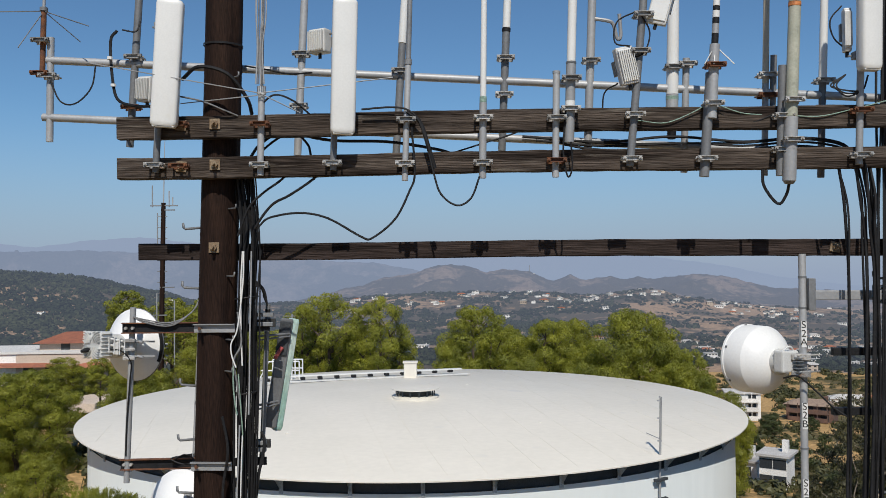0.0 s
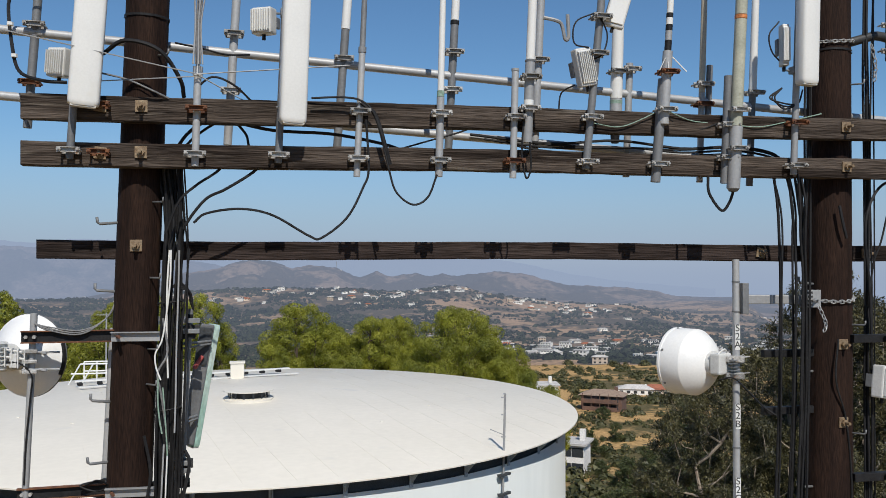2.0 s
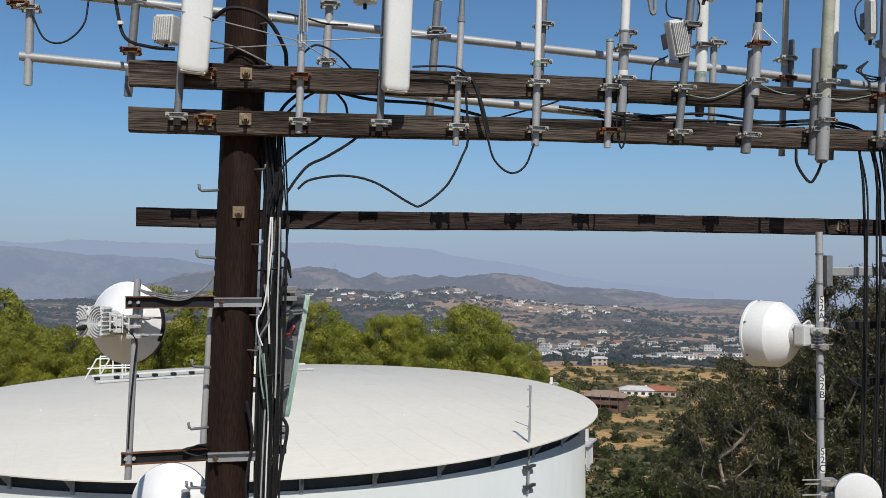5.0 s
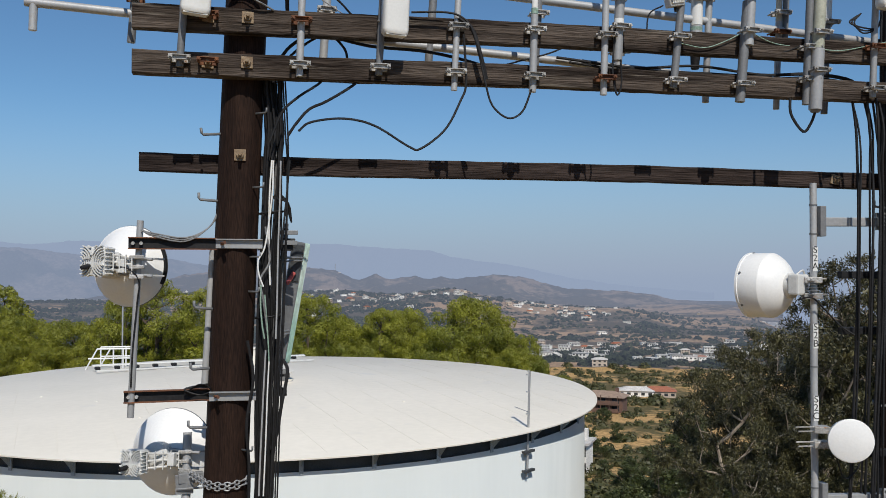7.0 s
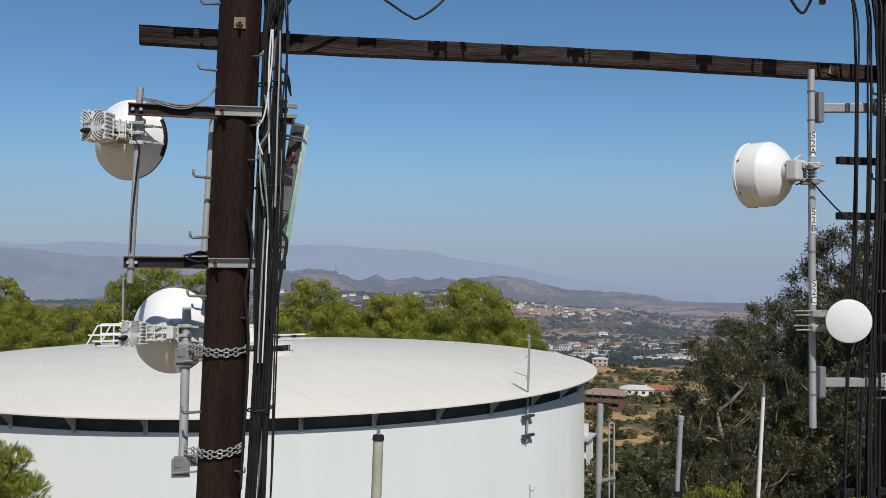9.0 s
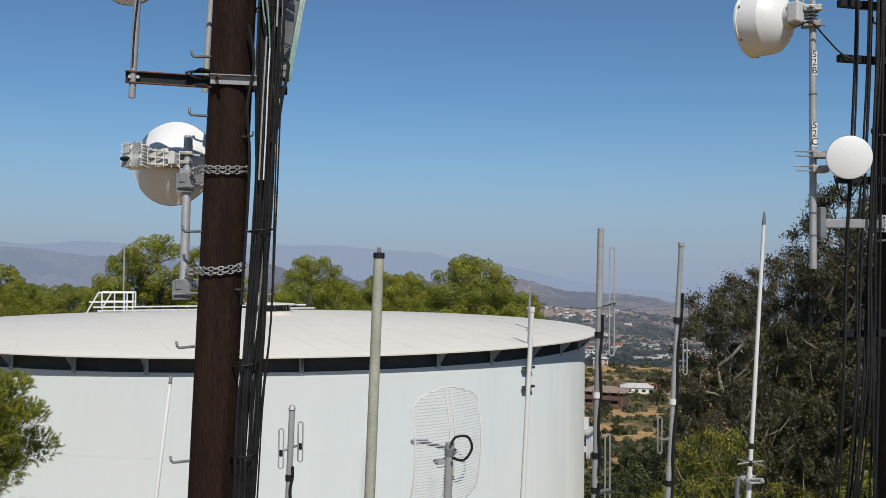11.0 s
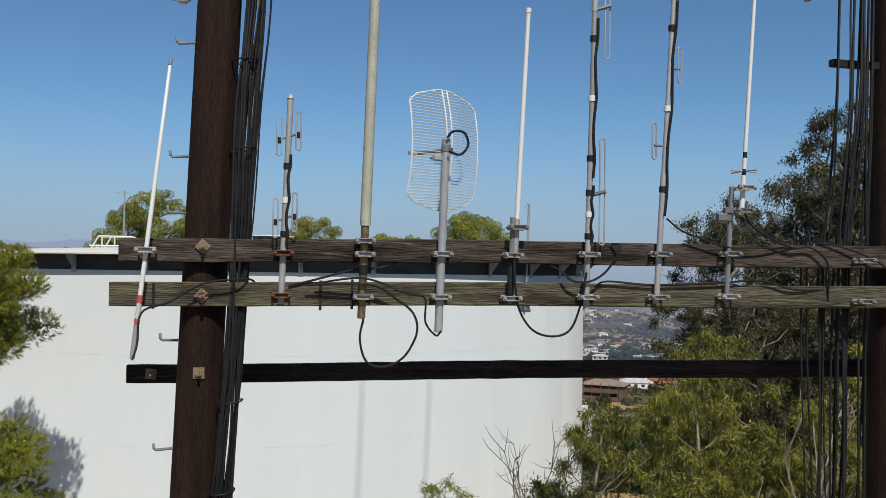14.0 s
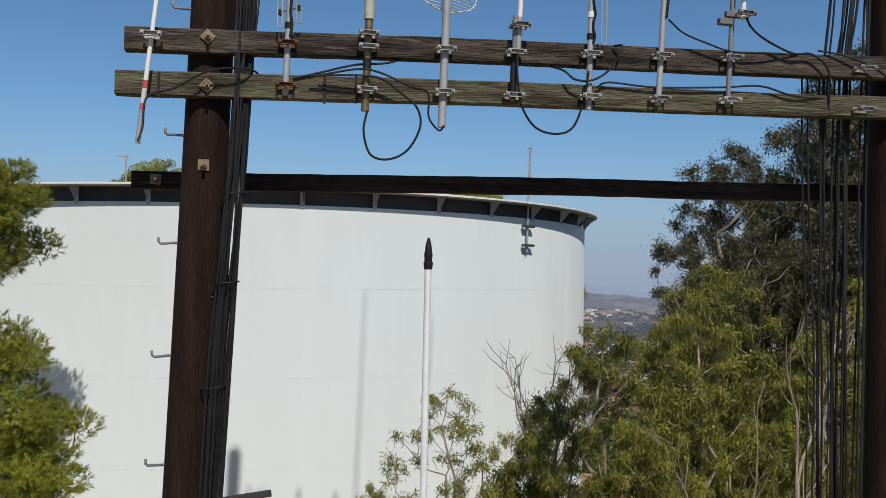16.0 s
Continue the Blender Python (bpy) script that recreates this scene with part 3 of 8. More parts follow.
# centre vent: a low slotted drum with a lid
vx, vy = -0.90, 27.5
part("roof_vent", lathe(bmesh.new(), [(0.72, TZ + 0.30), (0.72, TZ + 0.46), (0.6, TZ + 0.50)], Matrix.Translation((vx, vy, 0)), 40, False, True), M["roof"], tank)
part("vent_lid", lathe(bmesh.new(), [(0.62, TZ + 0.69), (0.75, TZ + 0.692), (0.75, TZ + 0.715), (0.3, TZ + 0.74), (0.02, TZ + 0.745)], Matrix.Translation((vx, vy, 0)), 40, True, True), M["roof"], tank)
for k in range(14):
    a = 2 * math.pi * k / 14
    part("vent_post", box(bmesh.new(), (vx + 0.60 * math.cos(a), vy + 0.60 * math.sin(a), TZ + 0.595), (0.03, 0.05, 0.20), Matrix.Rotation(a, 3, "Z")), M["gap"], tank, smooth=False)
# black drum added inside, standing for the shade behind the slots
part("vent_screen", lathe(bmesh.new(), [(0.5, TZ + 0.48), (0.5, TZ + 0.685)], Matrix.Translation((vx, vy, 0)), 32, False, False), M["paint_black"], tank, "black drum standing for the shaded vent inside")
# level-gauge mast on the near edge, held by two brackets on the wall
gx, gy = 5.09, 20.64
gm = part("gauge_pipe", tube(bmesh.new(), [(gx - 0.06, gy, 9.9), (gx, gy, 12.44)], 0.028, 10), M["galv"], tank)
part("gauge_cap", tube(bmesh.new(), [(gx - 0.02, gy, 12.42), (gx + 0.0, gy, 12.46)], 0.04, 10), M["galv"], gm)
for z in (11.42, 11.95, 12.36):
    part("pipe_collar", box(bmesh.new(), (gx - 0.04, gy, z), (0.1, 0.04, 0.03)), M["galv"], gm, smooth=False)
gn, gt0 = Vector((0.595, -0.803, 0)), math.atan2(0.595, 0.803)
for z in (10.06, 10.52):
    q = Vector((gx - 0.04, gy, z))
    bm = box(bmesh.new(), q + gn * 0.02, (0.42, 0.09, 0.06), Matrix.Rotation(gt0, 3, "Z"), 0.006)
    for k in (-0.12, 0.12):
        box(bm, q - gn * 0.06 + Vector((0.803, 0.595, 0)) * k, (0.03, 0.16, 0.03), Matrix.Rotation(gt0, 3, "Z"), 0.004)
    part("gauge_bracket", bm, M["gap"], tank, smooth=False)
part("pipe_stay", tube(bmesh.new(), [(gx, gy + 0.02, 11.45), (gx - 0.28, gy + 0.3, 11.55)], 0.012, 6), M["galv"], gm)
# hatch, guard rail and the cable tray that crosses the far roof
hat = part("roof_hatch", box(bmesh.new(), (-1.3, 34.1, TZ + 0.5), (0.5, 0.5, 0.6), None, 0.03), M["roof"], tank, smooth=False)
part("hatch_lid", box(bmesh.new(), (-1.3, 34.1, TZ + 0.82), (0.57, 0.57, 0.05), None, 0.01), M["roof"], hat, smooth=False)
rail = thing("guard_rail", (-6.3, 34.8, TZ + 0.1), "white tubular guard rail round the roof ladder", "guard rail")
R0 = Vector((-6.3, 34.8, TZ + 0.08))
for z in (0.4, 0.75):
    part("rail_bar", tube(bmesh.new(), [R0 + Vector((-0.6 - 0.9 * (0.75 - z), -0.2, z)), R0 + Vector((0.6, -0.2, z))], 0.028, 8), M["white"], rail)
    part("rail_bar", tube(bmesh.new(), [R0 + Vector((-0.6, 0.6, z)), R0 + Vector((0.6, 0.6, z))], 0.028, 8), M["white"], rail)
for dx in (-0.6, -0.15, 0.3, 0.6):
    for dy in (-0.2, 0.6):
        part("rail_post", tube(bmesh.new(), [R0 + Vector((dx - (0.4 if dx < -0.1 and dy < 0 else 0), dy, 0)), R0 + Vector((dx, dy, 0.75))], 0.028, 8), M["white"], rail)
ra = thing("roof_antenna", (-6.2, 35.9, TZ + 0.1), "thin grey whip antenna on the tank roof", "antenna")
part("mast", tube(bmesh.new(), [(-6.2, 35.9, TZ + 0.05), (-6.2, 35.9, 13.7)], 0.03, 8), M["galv"], ra)
part("cross_bar", tube(bmesh.new(), [(-6.55, 35.9, 13.62), (-6.05, 35.9, 13.62)], 0.015, 6), M["galv"], ra)
tray = thing("cable_tray", (-4.2, 33.6, TZ + 0.35), "white cable tray on black blocks across the tank roof", "cable tray")
A, B = Vector((-6.9, 33.5, TZ + 0.32)), Vector((0.7, 35.9, TZ + 0.36))
ta = math.atan2(B.y - A.y, B.x - A.x)
part("tray_channel", box(bmesh.new(), (A + B) / 2, ((B - A).length, 0.24, 0.05), Matrix.Rotation(ta, 3, "Z"), 0.01), M["white"], tray, smooth=False)
part("tray_channel", box(bmesh.new(), (A + B) / 2 + Vector((0.3, -1.0, -0.08)), ((B - A).length, 0.14, 0.05), Matrix.Rotation(ta, 3, "Z"), 0.01), M["greyplastic"], tray, smooth=False)
for k in range(12):
    q = A.lerp(B, (k + 0.3) / 12)
    part("tray_block", box(bmesh.new(), q - Vector((0, 0.10, 0.075)), (0.17, 0.26, 0.10), Matrix.Rotation(ta, 3, "Z"), 0.02), M["black"], tray, smooth=False)
for x, y in ((-5.5, 25.5), (-4.1, 22.9), (-7.2, 27.0), (2.6, 24.0), (4.4, 26.4), (0.8, 30.9)):
    r = math.hypot(x - TX, y - TY)
    z = TZ + APEX * (1 - r / TR)
    part("roof_lug", lathe(bmesh.new(), [(0.05, z - 0.01), (0.05, z + 0.03), (0.03, z + 0.045)], Matrix.Translation((x, y, 0)), 12, False, True), M["roof"], tank)


# ---- the two wooden poles ----
def pole_point(side, z):
    if side < 0:
        return Vector((-1.657 + 0.0337 * (z - 15.67), 6.475 - 0.034 * (z - 15.67), z))
    return Vector((3.345 + 0.0200 * (z - 16.0), 6.26 + 0.0164 * (z - 16.0), z))


def pole_radius(z, side=-1):
    return (0.176 - 0.0024 * z) * (1.0 if side < 0 else 1.16)


def step_bolt(side_sign):
    """A bent step bolt, along x, its tip turned up."""
    bm = tube(bmesh.new(), [(0, 0, 0), (0.135 * side_sign, 0, 0.0), (0.147 * side_sign, 0, 0.012), (0.149 * side_sign, 0, 0.045)], 0.0095, 7)
    me = bpy.data.meshes.new("step_bolt")
    bm.to_mesh(me), bm.free()
    me.materials.append(M["galv_dark"])
    me.shade_smooth()
    return me


STEP_L, STEP_R = step_bolt(-1), step_bolt(1)
pole_labels = {-1: "dark creosoted wooden utility pole with step bolts", 1: "dark creosoted wooden utility pole hung with cables"}
POLE = {}
for side in (-1, 1):
    e = POLE[side] = thing("utility_pole", pole_point(side, 0), pole_labels[side], "utility pole", "mast poles")
    zs = np.linspace(-0.4, 18.9, 60)
    bm = tube(bmesh.new(), [pole_point(side, z) for z in zs], [pole_radius(z, side) for z in zs], 40)
    for v in bm.verts:
        q = v.co - pole_point(side, v.co.z)
        a = math.atan2(q.y, q.x)
        f = 1 + 0.012 * math.sin(9 * a + side) + 0.010 * math.sin(23 * a + 0.3 * v.co.z) + 0.008 * math.sin(3 * a + v.co.z * 0.8)
        v.co.x, v.co.y = pole_point(side, v.co.z).x + q.x * f, pole_point(side, v.co.z).y + q.y * f
    part("shaft", bm, M["pole"], e)
    part("pole_band", tube(bmesh.new(), [pole_point(side, 17.15), pole_point(side, 17.165)], pole_radius(17, side) + 0.008, 32, False), M["black"], e)
    outer = (8.05, 8.80, 9.57, 10.30, 11.16, 11.55, 12.32, 13.09, 13.86, 14.26, 14.65, 15.37, 15.82) if side < 0 else (13.1, 13.9, 14.75, 15.4)
    inner = (8.45, 9.2, 12.7, 13.72, 14.77, 15.0, 15.46, 15.95, 16.9) if side < 0 else (8.7, 9.5, 11.9, 12.7, 13.5, 14.3, 15.1, 16.9)
    for z in outer:
        p, r = pole_point(side, z), pole_radius(z, side)
        hang("step_bolt", STEP_L, e, "", Matrix.Translation(p + Vector((-(r - 0.03), -0.03, 0))) @ Matrix.Rotation(0.1 * math.sin(z * 7), 4, "Y"))
    for z in inner:
        p, r = pole_point(side, z), pole_radius(z, side)
        hang("step_bolt", STEP_R, e, "", Matrix.Translation(p + Vector((0.6 * r, -0.7 * r, 0))) @ Matrix.Rotation(-0.75, 4, "Z") @ Matrix.Scale(0.7, 4))
BOLT = bmesh.new()
box(BOLT, (0, -0.006, 0), (0.075, 0.012, 0.075), None, 0.002)
lathe(BOLT, [(0.024, 0.0), (0.024, 0.022)], axis((0, -0.012, 0), (0, -1, 0)), 6)
lathe(BOLT, [(0.011, 0.0), (0.011, 0.06)], axis((0, -0.02, 0), (0, -1, 0)), 8)
bolt_mesh = bpy.data.meshes.new("bolt_plate")
BOLT.to_mesh(bolt_mesh), BOLT.free()
bolt_mesh.materials.append(mat("old_zinc_plate", (0.26, 0.20, 0.13), (0.18, 0.12, 0.07), 0.7, 0.3, scale=30, fine=120, bump=0.2))
for side, z in ((-1, 15.668), (-1, 10.09), (1, 14.96), (1, 14.39), (1, 10.1)):
    p = pole_point(side, z)
    hang("bolt_plate", bolt_mesh, POLE[side], "square zinc bolt plate", Matrix.Translation((p.x, p.y - pole_radius(z, side) + 0.004, z)))


# ---- timber crossarms ----
def crossarm(name, x0, x1, za0, za1, zb0, zb1, plane, off, thick, material, label, bolts):
    """A sawn timber from x0 to x1; za bottom and top at the first end, zb at the other."""
    e = thing(name, (x0, plane(x0, za0, off + thick / 2), za0), label, "timber crossarm", "timber crossarms")
    bm = bmesh.new()
    n = 48
    rng = random.Random(name + str(za0))
    rings = []
    for i in range(n + 1):
        t = i / n
        x, lo, hi = x0 + (x1 - x0) * t, za0 + (zb0 - za0) * t, za1 + (zb1 - za1) * t
        sag = 0.006 * math.sin(t * 9 + za0)
        c = 0.006
        prof = ((0, lo + c), (c, lo), (thick - c, lo), (thick, lo + c), (thick, hi - c), (thick - c, hi), (c, hi), (0, hi - c))
        rings.append([bm.verts.new((x, plane(x, z, off + d) + rng.uniform(-0.0015, 0.0015), z + sag + rng.uniform(-0.0025, 0.0025))) for d, z in prof])
    for a, b in zip(rings, rings[1:]):
        for k in range(8):
            bm.faces.new((a[k], b[k], b[(k + 1) % 8], a[(k + 1) % 8]))
    bm.faces.new(rings[0]), bm.faces.new(rings[-1][::-1])
    bmesh.ops.recalc_face_normals(bm, faces=bm.faces)
    part("beam", bm, material, e, smooth=False)
    for x, z, rot in bolts:
        hang("bolt_plate", bolt_mesh, e, "square zinc bolt plate", Matrix.Translation((x, plane(x, z, off), z)) @ Matrix.Rotation(rot, 4, "Y"))
    return e


OFF = 0.03
crossarm("timber_crossarm", -2.33, 3.925, 16.452, 16.611, 16.466, 16.617, fy_up, OFF, 0.088, M["timber"], "weathered grey-brown timber crossarm bolted across both poles",
         [(-1.615, 16.545, 0), (-1.86, 16.54, 0.1), (3.30, 16.55, 0)])
crossarm("timber_crossarm", -2.33, 3.93, 16.165, 16.317, 16.185, 16.328, fy_up, OFF, 0.088, M["timber"], "weathered grey-brown timber crossarm bolted across both poles",
         [(-1.618, 16.255, 0), (-1.86, 16.245, 0.1), (3.31, 16.26, 0)])
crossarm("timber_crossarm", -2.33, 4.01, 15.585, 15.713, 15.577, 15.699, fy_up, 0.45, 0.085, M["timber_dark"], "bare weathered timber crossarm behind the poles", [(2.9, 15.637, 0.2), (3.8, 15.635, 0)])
crossarm("timber_crossarm", -2.366, 3.72, 10.835, 10.988, 10.868, 11.030, fy_low, OFF, 0.10, M["timber"], "dark weathered timber crossarm carrying antenna clamps", [(-1.83, 10.935, 0.7)])
crossarm("timber_crossarm", -2.421, 3.72, 10.540, 10.700, 10.580, 10.740, fy_low, OFF, 0.10, M["timber_low"], "greenish-grey weathered timber crossarm carrying antenna clamps", [(-1.831, 10.61, 0.7)])
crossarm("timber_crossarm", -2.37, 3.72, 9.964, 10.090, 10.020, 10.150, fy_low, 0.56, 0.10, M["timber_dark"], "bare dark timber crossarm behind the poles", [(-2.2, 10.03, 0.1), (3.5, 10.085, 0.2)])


# ---- rear steel pipes behind the poles ----
def straight(name, a, b, r, material, label, category, group="", n=12):
    e = part(name, tube(bmesh.new(), [a, b], r, n), material)
    return tagged(e, label, category, group)


straight("mounting_pipe", (-3.02, 6.674, 17.125), (4.70, 6.37, 16.64), 0.030, M["galv"], "long galvanised pipe slung behind the poles", "pipe", "rear mounting pipes")
straight("mounting_pipe", (-3.06, 6.693, 16.69), (4.68, 6.40, 16.225), 0.030, M["galv"], "long galvanised pipe slung behind the poles", "pipe", "rear mounting pipes")


# ---- masts and antennas ----
def clamp_mesh(name, material):
    """A pipe clamp: channel bar, saddle, two threaded rods with nuts. Its y runs from the beam to the front."""
    bm = bmesh.new()
    box(bm, (0, -0.046, 0), (0.135, 0.006, 0.032), None, 0.002)
    box(bm, (0, -0.056, 0.014), (0.135, 0.022, 0.005))
    box(bm, (0, -0.056, -0.014), (0.135, 0.022, 0.005))
    box(bm, (0, 0.022, 0), (0.115, 0.014, 0.04), None, 0.003)
    for x in (-0.055, 0.055):
        tube(bm, [(x, 0.06, 0), (x, -0.088, 0)], 0.0075, 6)
        lathe(bm, [(0.014, 0), (0.014, 0.014)], axis((x, -0.06, 0), (0, -1, 0)), 6)
    me = bpy.data.meshes.new(name)
    bm.to_mesh(me), bm.free()
    me.materials.append(material)
    return me


CLAMP, CLAMP_RUST = clamp_mesh("clamp", M["clampm"]), clamp_mesh("clamp", M["rust"])


def antenna(name, label, category, foot, head, segs, clamps=(), group="", facing=0.0, n=14):
    """A straight mast or antenna through foot and head. segs: (part, z0, z1, r0, r1, material, label) along it; clamps: (z, rusty)."""
    foot, head = Vector(foot), Vector(head)

    def at(z):
        return foot + (head - foot) * ((z - foot.z) / (head.z - foot.z))
    e = thing(name, at(segs[0][1]), label, category, group)
    for pn, z0, z1, r0, r1, mk, lb in segs:
        bm = tube(bmesh.new(), [at(z0), at(z0 + 0.002), at(z1 - 0.002), at(z1)], [r0 * 0.85, r0, r1, r1 * 0.85], n)
        part(pn, bm, M[mk], e, lb)
    for z, rusty in clamps:
        hang("clamp", CLAMP_RUST if rusty else CLAMP, e, "rusty pipe clamp" if rusty else "zinc pipe clamp", Matrix.Translation(at(z)) @ Matrix.Rotation(facing, 4, "Z"))
    return e, at


UPG, RPG, LOG = "antennas on the upper crossarms", "antennas on the rear pipes", "antennas on the lower crossarms"


def up(x, z, off=-0.012):
    return (x, fy_up(x, z, off), z)


def rear(x, z, off=0.45):
    return (x, fy_up(x, z, off), z)


def low(x, z, off=-0.012):
    return (x, fy_low(x, z, off), z)


# front row, upper arms
antenna("antenna_mast", "galvanised mast pipe with a bundle of thin leads", "antenna mast", up(-1.285, 16.17), up(-1.27, 16.75),
        [("pipe", 16.17, 16.80, 0.024, 0.024, "galv", ""), ("tip_sleeve", 16.74, 16.80, 0.032, 0.032, "white", "white plastic sleeve"), ("upper_pipe", 16.8, 18.3, 0.013, 0.013, "galv", "")], [(16.245, 0), (16.53, 1)], UPG)
antenna("whip_antenna", "thin grey whip antenna clamped to both arms", "antenna", up(-0.262, 16.14), up(-0.215, 17.37),
        [("base_pipe", 16.12, 16.95, 0.022, 0.022, "galv", ""), ("ferrule", 16.93, 16.97, 0.026, 0.026, "galv_dark", ""), ("whip", 16.97, 17.95, 0.019, 0.016, "galv_dark", "")], [(16.24, 0), (16.545, 0)], UPG)
antenna("omni_antenna", "slim white fibreglass omni antenna on a grey pipe", "antenna", up(0.282, 16.14), up(0.302, 17.37),
        [("base_pipe", 16.13, 16.66, 0.026, 0.026, "galv", ""), ("green_collar", 16.66, 16.70, 0.025, 0.025, "greenwire", "green collar"), ("radome", 16.70, 17.95, 0.022, 0.019, "white", "white fibreglass tube")], [(16.24, 0), (16.55, 0)], UPG)
antenna("mounting_post", "short galvanised post on the crossarms", "post", up(0.79, 16.15), up(0.80, 16.82),
        [("pipe", 16.13, 16.86, 0.024, 0.024, "galv", ""), ("cap", 16.85, 16.87, 0.027, 0.027, "galv", "")], [(16.245, 1), (16.54, 0)], UPG)
antenna("omni_antenna", "tall white omni antenna with a grey metal base", "antenna", up(0.885, 16.38, -0.02), up(0.915, 17.37, -0.02),
        [("base", 16.37, 16.92, 0.034, 0.034, "galv", ""), ("base_label", 16.60, 16.66, 0.0345, 0.0345, "white", "white maker's label"), ("ferrule", 16.915, 16.93, 0.037, 0.037, "galv_dark", ""), ("radome", 16.93, 18.1, 0.031, 0.030, "white", "white fibreglass tube"), ("tip_rod", 18.1, 22.95, 0.017, 0.012, "white", "")],
        [(16.60, 0), (16.81, 0)], UPG)
m7, at7 = antenna("antenna_mast", "leaning galvanised mast with radio boxes", "antenna mast", up(1.303, 16.19), up(1.405, 17.37),
        [("pipe", 16.20, 17.95, 0.027, 0.027, "galv_dark", "")], [(16.25, 0), (16.555, 0), (16.99, 0), (17.24, 0)], UPG)
antenna("omni_antenna", "white omni antenna banded with black and white tape", "antenna", up(1.86, 16.55, -0.03), up(1.90, 17.37, -0.03),
        [("base", 16.52, 17.03, 0.036, 0.034, "galv", ""), ("tape", 17.03, 17.10, 0.024, 0.024, "black", "black tape band"), ("tape_band", 17.10, 17.17, 0.024, 0.024, "galv", ""),
         ("tape", 17.17, 17.21, 0.024, 0.024, "black", "black tape band"), ("white_band", 17.21, 17.26, 0.024, 0.024, "white", ""), ("tape", 17.26, 17.29, 0.024, 0.024, "black", "black tape band"), ("radome", 17.29, 17.95, 0.023, 0.02, "white", "white fibreglass tube")],
        [(16.88, 1), (16.62, 0)], UPG)
antenna("mounting_post", "short grey steel post on the crossarms", "post", up(1.812, 16.13), up(1.86, 16.85),
        [("pipe", 16.12, 16.84, 0.034, 0.034, "galv_dark", "")], [(16.245, 0)], UPG)
antenna("omni_antenna", "thick pale green omni antenna with an orange band", "antenna", up(2.375, 16.08, -0.05), up(2.42, 17.37, -0.05),
        [("base", 16.08, 16.52, 0.046, 0.046, "galv", ""), ("cable_gland", 16.06, 16.09, 0.03, 0.046, "galv_dark", ""), ("radome", 16.52, 17.27, 0.042, 0.041, "omni_green", "pale green fibreglass tube"),
         ("orange_band", 17.27, 17.30, 0.043, 0.043, "tape_orange", "orange tape band"), ("radome_top", 17.30, 18.1, 0.041, 0.040, "omni_green", ""), ("tip_rod", 18.1, 22.95, 0.017, 0.012, "omni_green", "")], [(16.36, 0), (16.63, 0)], UPG)
antenna("mounting_post", "short grey steel post on the crossarms", "post", up(2.33, 16.12), up(2.35, 16.87), [("pipe", 16.12, 16.88, 0.03, 0.03, "galv_dark", "")], [(16.30, 0), (16.53, 0)], UPG)
antenna("omni_antenna", "white omni antenna on a galvanised pipe by the pole", "antenna", up(3.70, 16.6), up(3.705, 17.55),
        [("base", 16.52, 16.92, 0.025, 0.025, "galv", ""), ("radome", 16.92, 17.95, 0.028, 0.025, "white", "white fibreglass tube")], [(16.73, 0)], UPG)
antenna("mounting_post", "galvanised post at the crossarm ends", "post", up(3.745, 16.05), up(3.76, 16.85), [("pipe", 16.03, 16.86, 0.032, 0.032, "galv", "")], [(16.56, 0)], UPG)
antenna("whip_antenna", "white whip antenna hanging below the crossarm end", "antenna", up(3.755, 16.05, 0.0), up(3.76, 16.15, 0.0),
        [("whip", 15.47, 16.06, 0.015, 0.018, "white", "white fibreglass tube"), ("tip", 15.44, 15.48, 0.016, 0.016, "black", "black tip cap")], [], UPG)

# row on the rear pipes
antenna("ground_plane_antenna", "rusty antenna base with wire radials", "antenna", rear(-3.06, 17.03), rear(-3.04, 17.54),
        [("base", 17.00, 17.5, 0.021, 0.021, "rust", "rusty tube"), ("collar", 17.5, 17.53, 0.03, 0.03, "galv_dark", ""), ("whip", 17.53, 17.95, 0.012, 0.008, "galv", "")], [(17.27, 0), (17.02, 1)], RPG)
antenna("mounting_post", "galvanised post at the pipe ends", "post", rear(-3.01, 16.52), rear(-2.99, 17.28), [("pipe", 16.50, 17.30, 0.027, 0.027, "galv", "")], [(17.0, 0)], RPG)
antenna("mounting_post", "galvanised post behind a panel antenna", "post", rear(-2.385, 16.46), rear(-2.30, 17.57), [("pipe", 16.45, 17.95, 0.028, 0.028, "galv_dark", "")], [(17.13, 0), (16.75, 1)], RPG)
antenna("mounting_post", "grey galvanised post on the rear pipes", "post", rear(-1.095, 16.38), rear(-1.03, 17.54), [("pipe", 16.37, 17.95, 0.029, 0.029, "galv", "")], [(17.13, 0), (16.74, 0)], RPG)
antenna("omni_antenna", "white omni antenna on a grey base pipe", "antenna", rear(-0.345, 16.38), rear(-0.27, 17.53),
        [("base", 16.37, 17.20, 0.029, 0.029, "galv_dark", ""), ("radome", 17.20, 17.95, 0.032, 0.028, "white", "white fibreglass tube")], [(16.99, 0), (16.66, 0)], RPG)
antenna("omni_antenna", "white omni antenna on a grey base pipe", "antenna", rear(0.45, 16.39), rear(0.50, 17.51),
        [("base", 16.38, 17.28, 0.029, 0.029, "galv_dark", ""), ("ferrule", 17.27, 17.30, 0.032, 0.032, "black", ""), ("radome", 17.30, 17.95, 0.030, 0.026, "white", "white fibreglass tube")], [(17.07, 0), (16.80, 0)], RPG)
mf, atf = antenna("antenna_mast", "galvanised mast on the rear pipes", "antenna mast", rear(1.09, 16.40), rear(1.13, 17.5), [("pipe", 16.39, 17.95, 0.031, 0.031, "galv", "")], [(17.04, 0), (16.55, 0)], RPG)
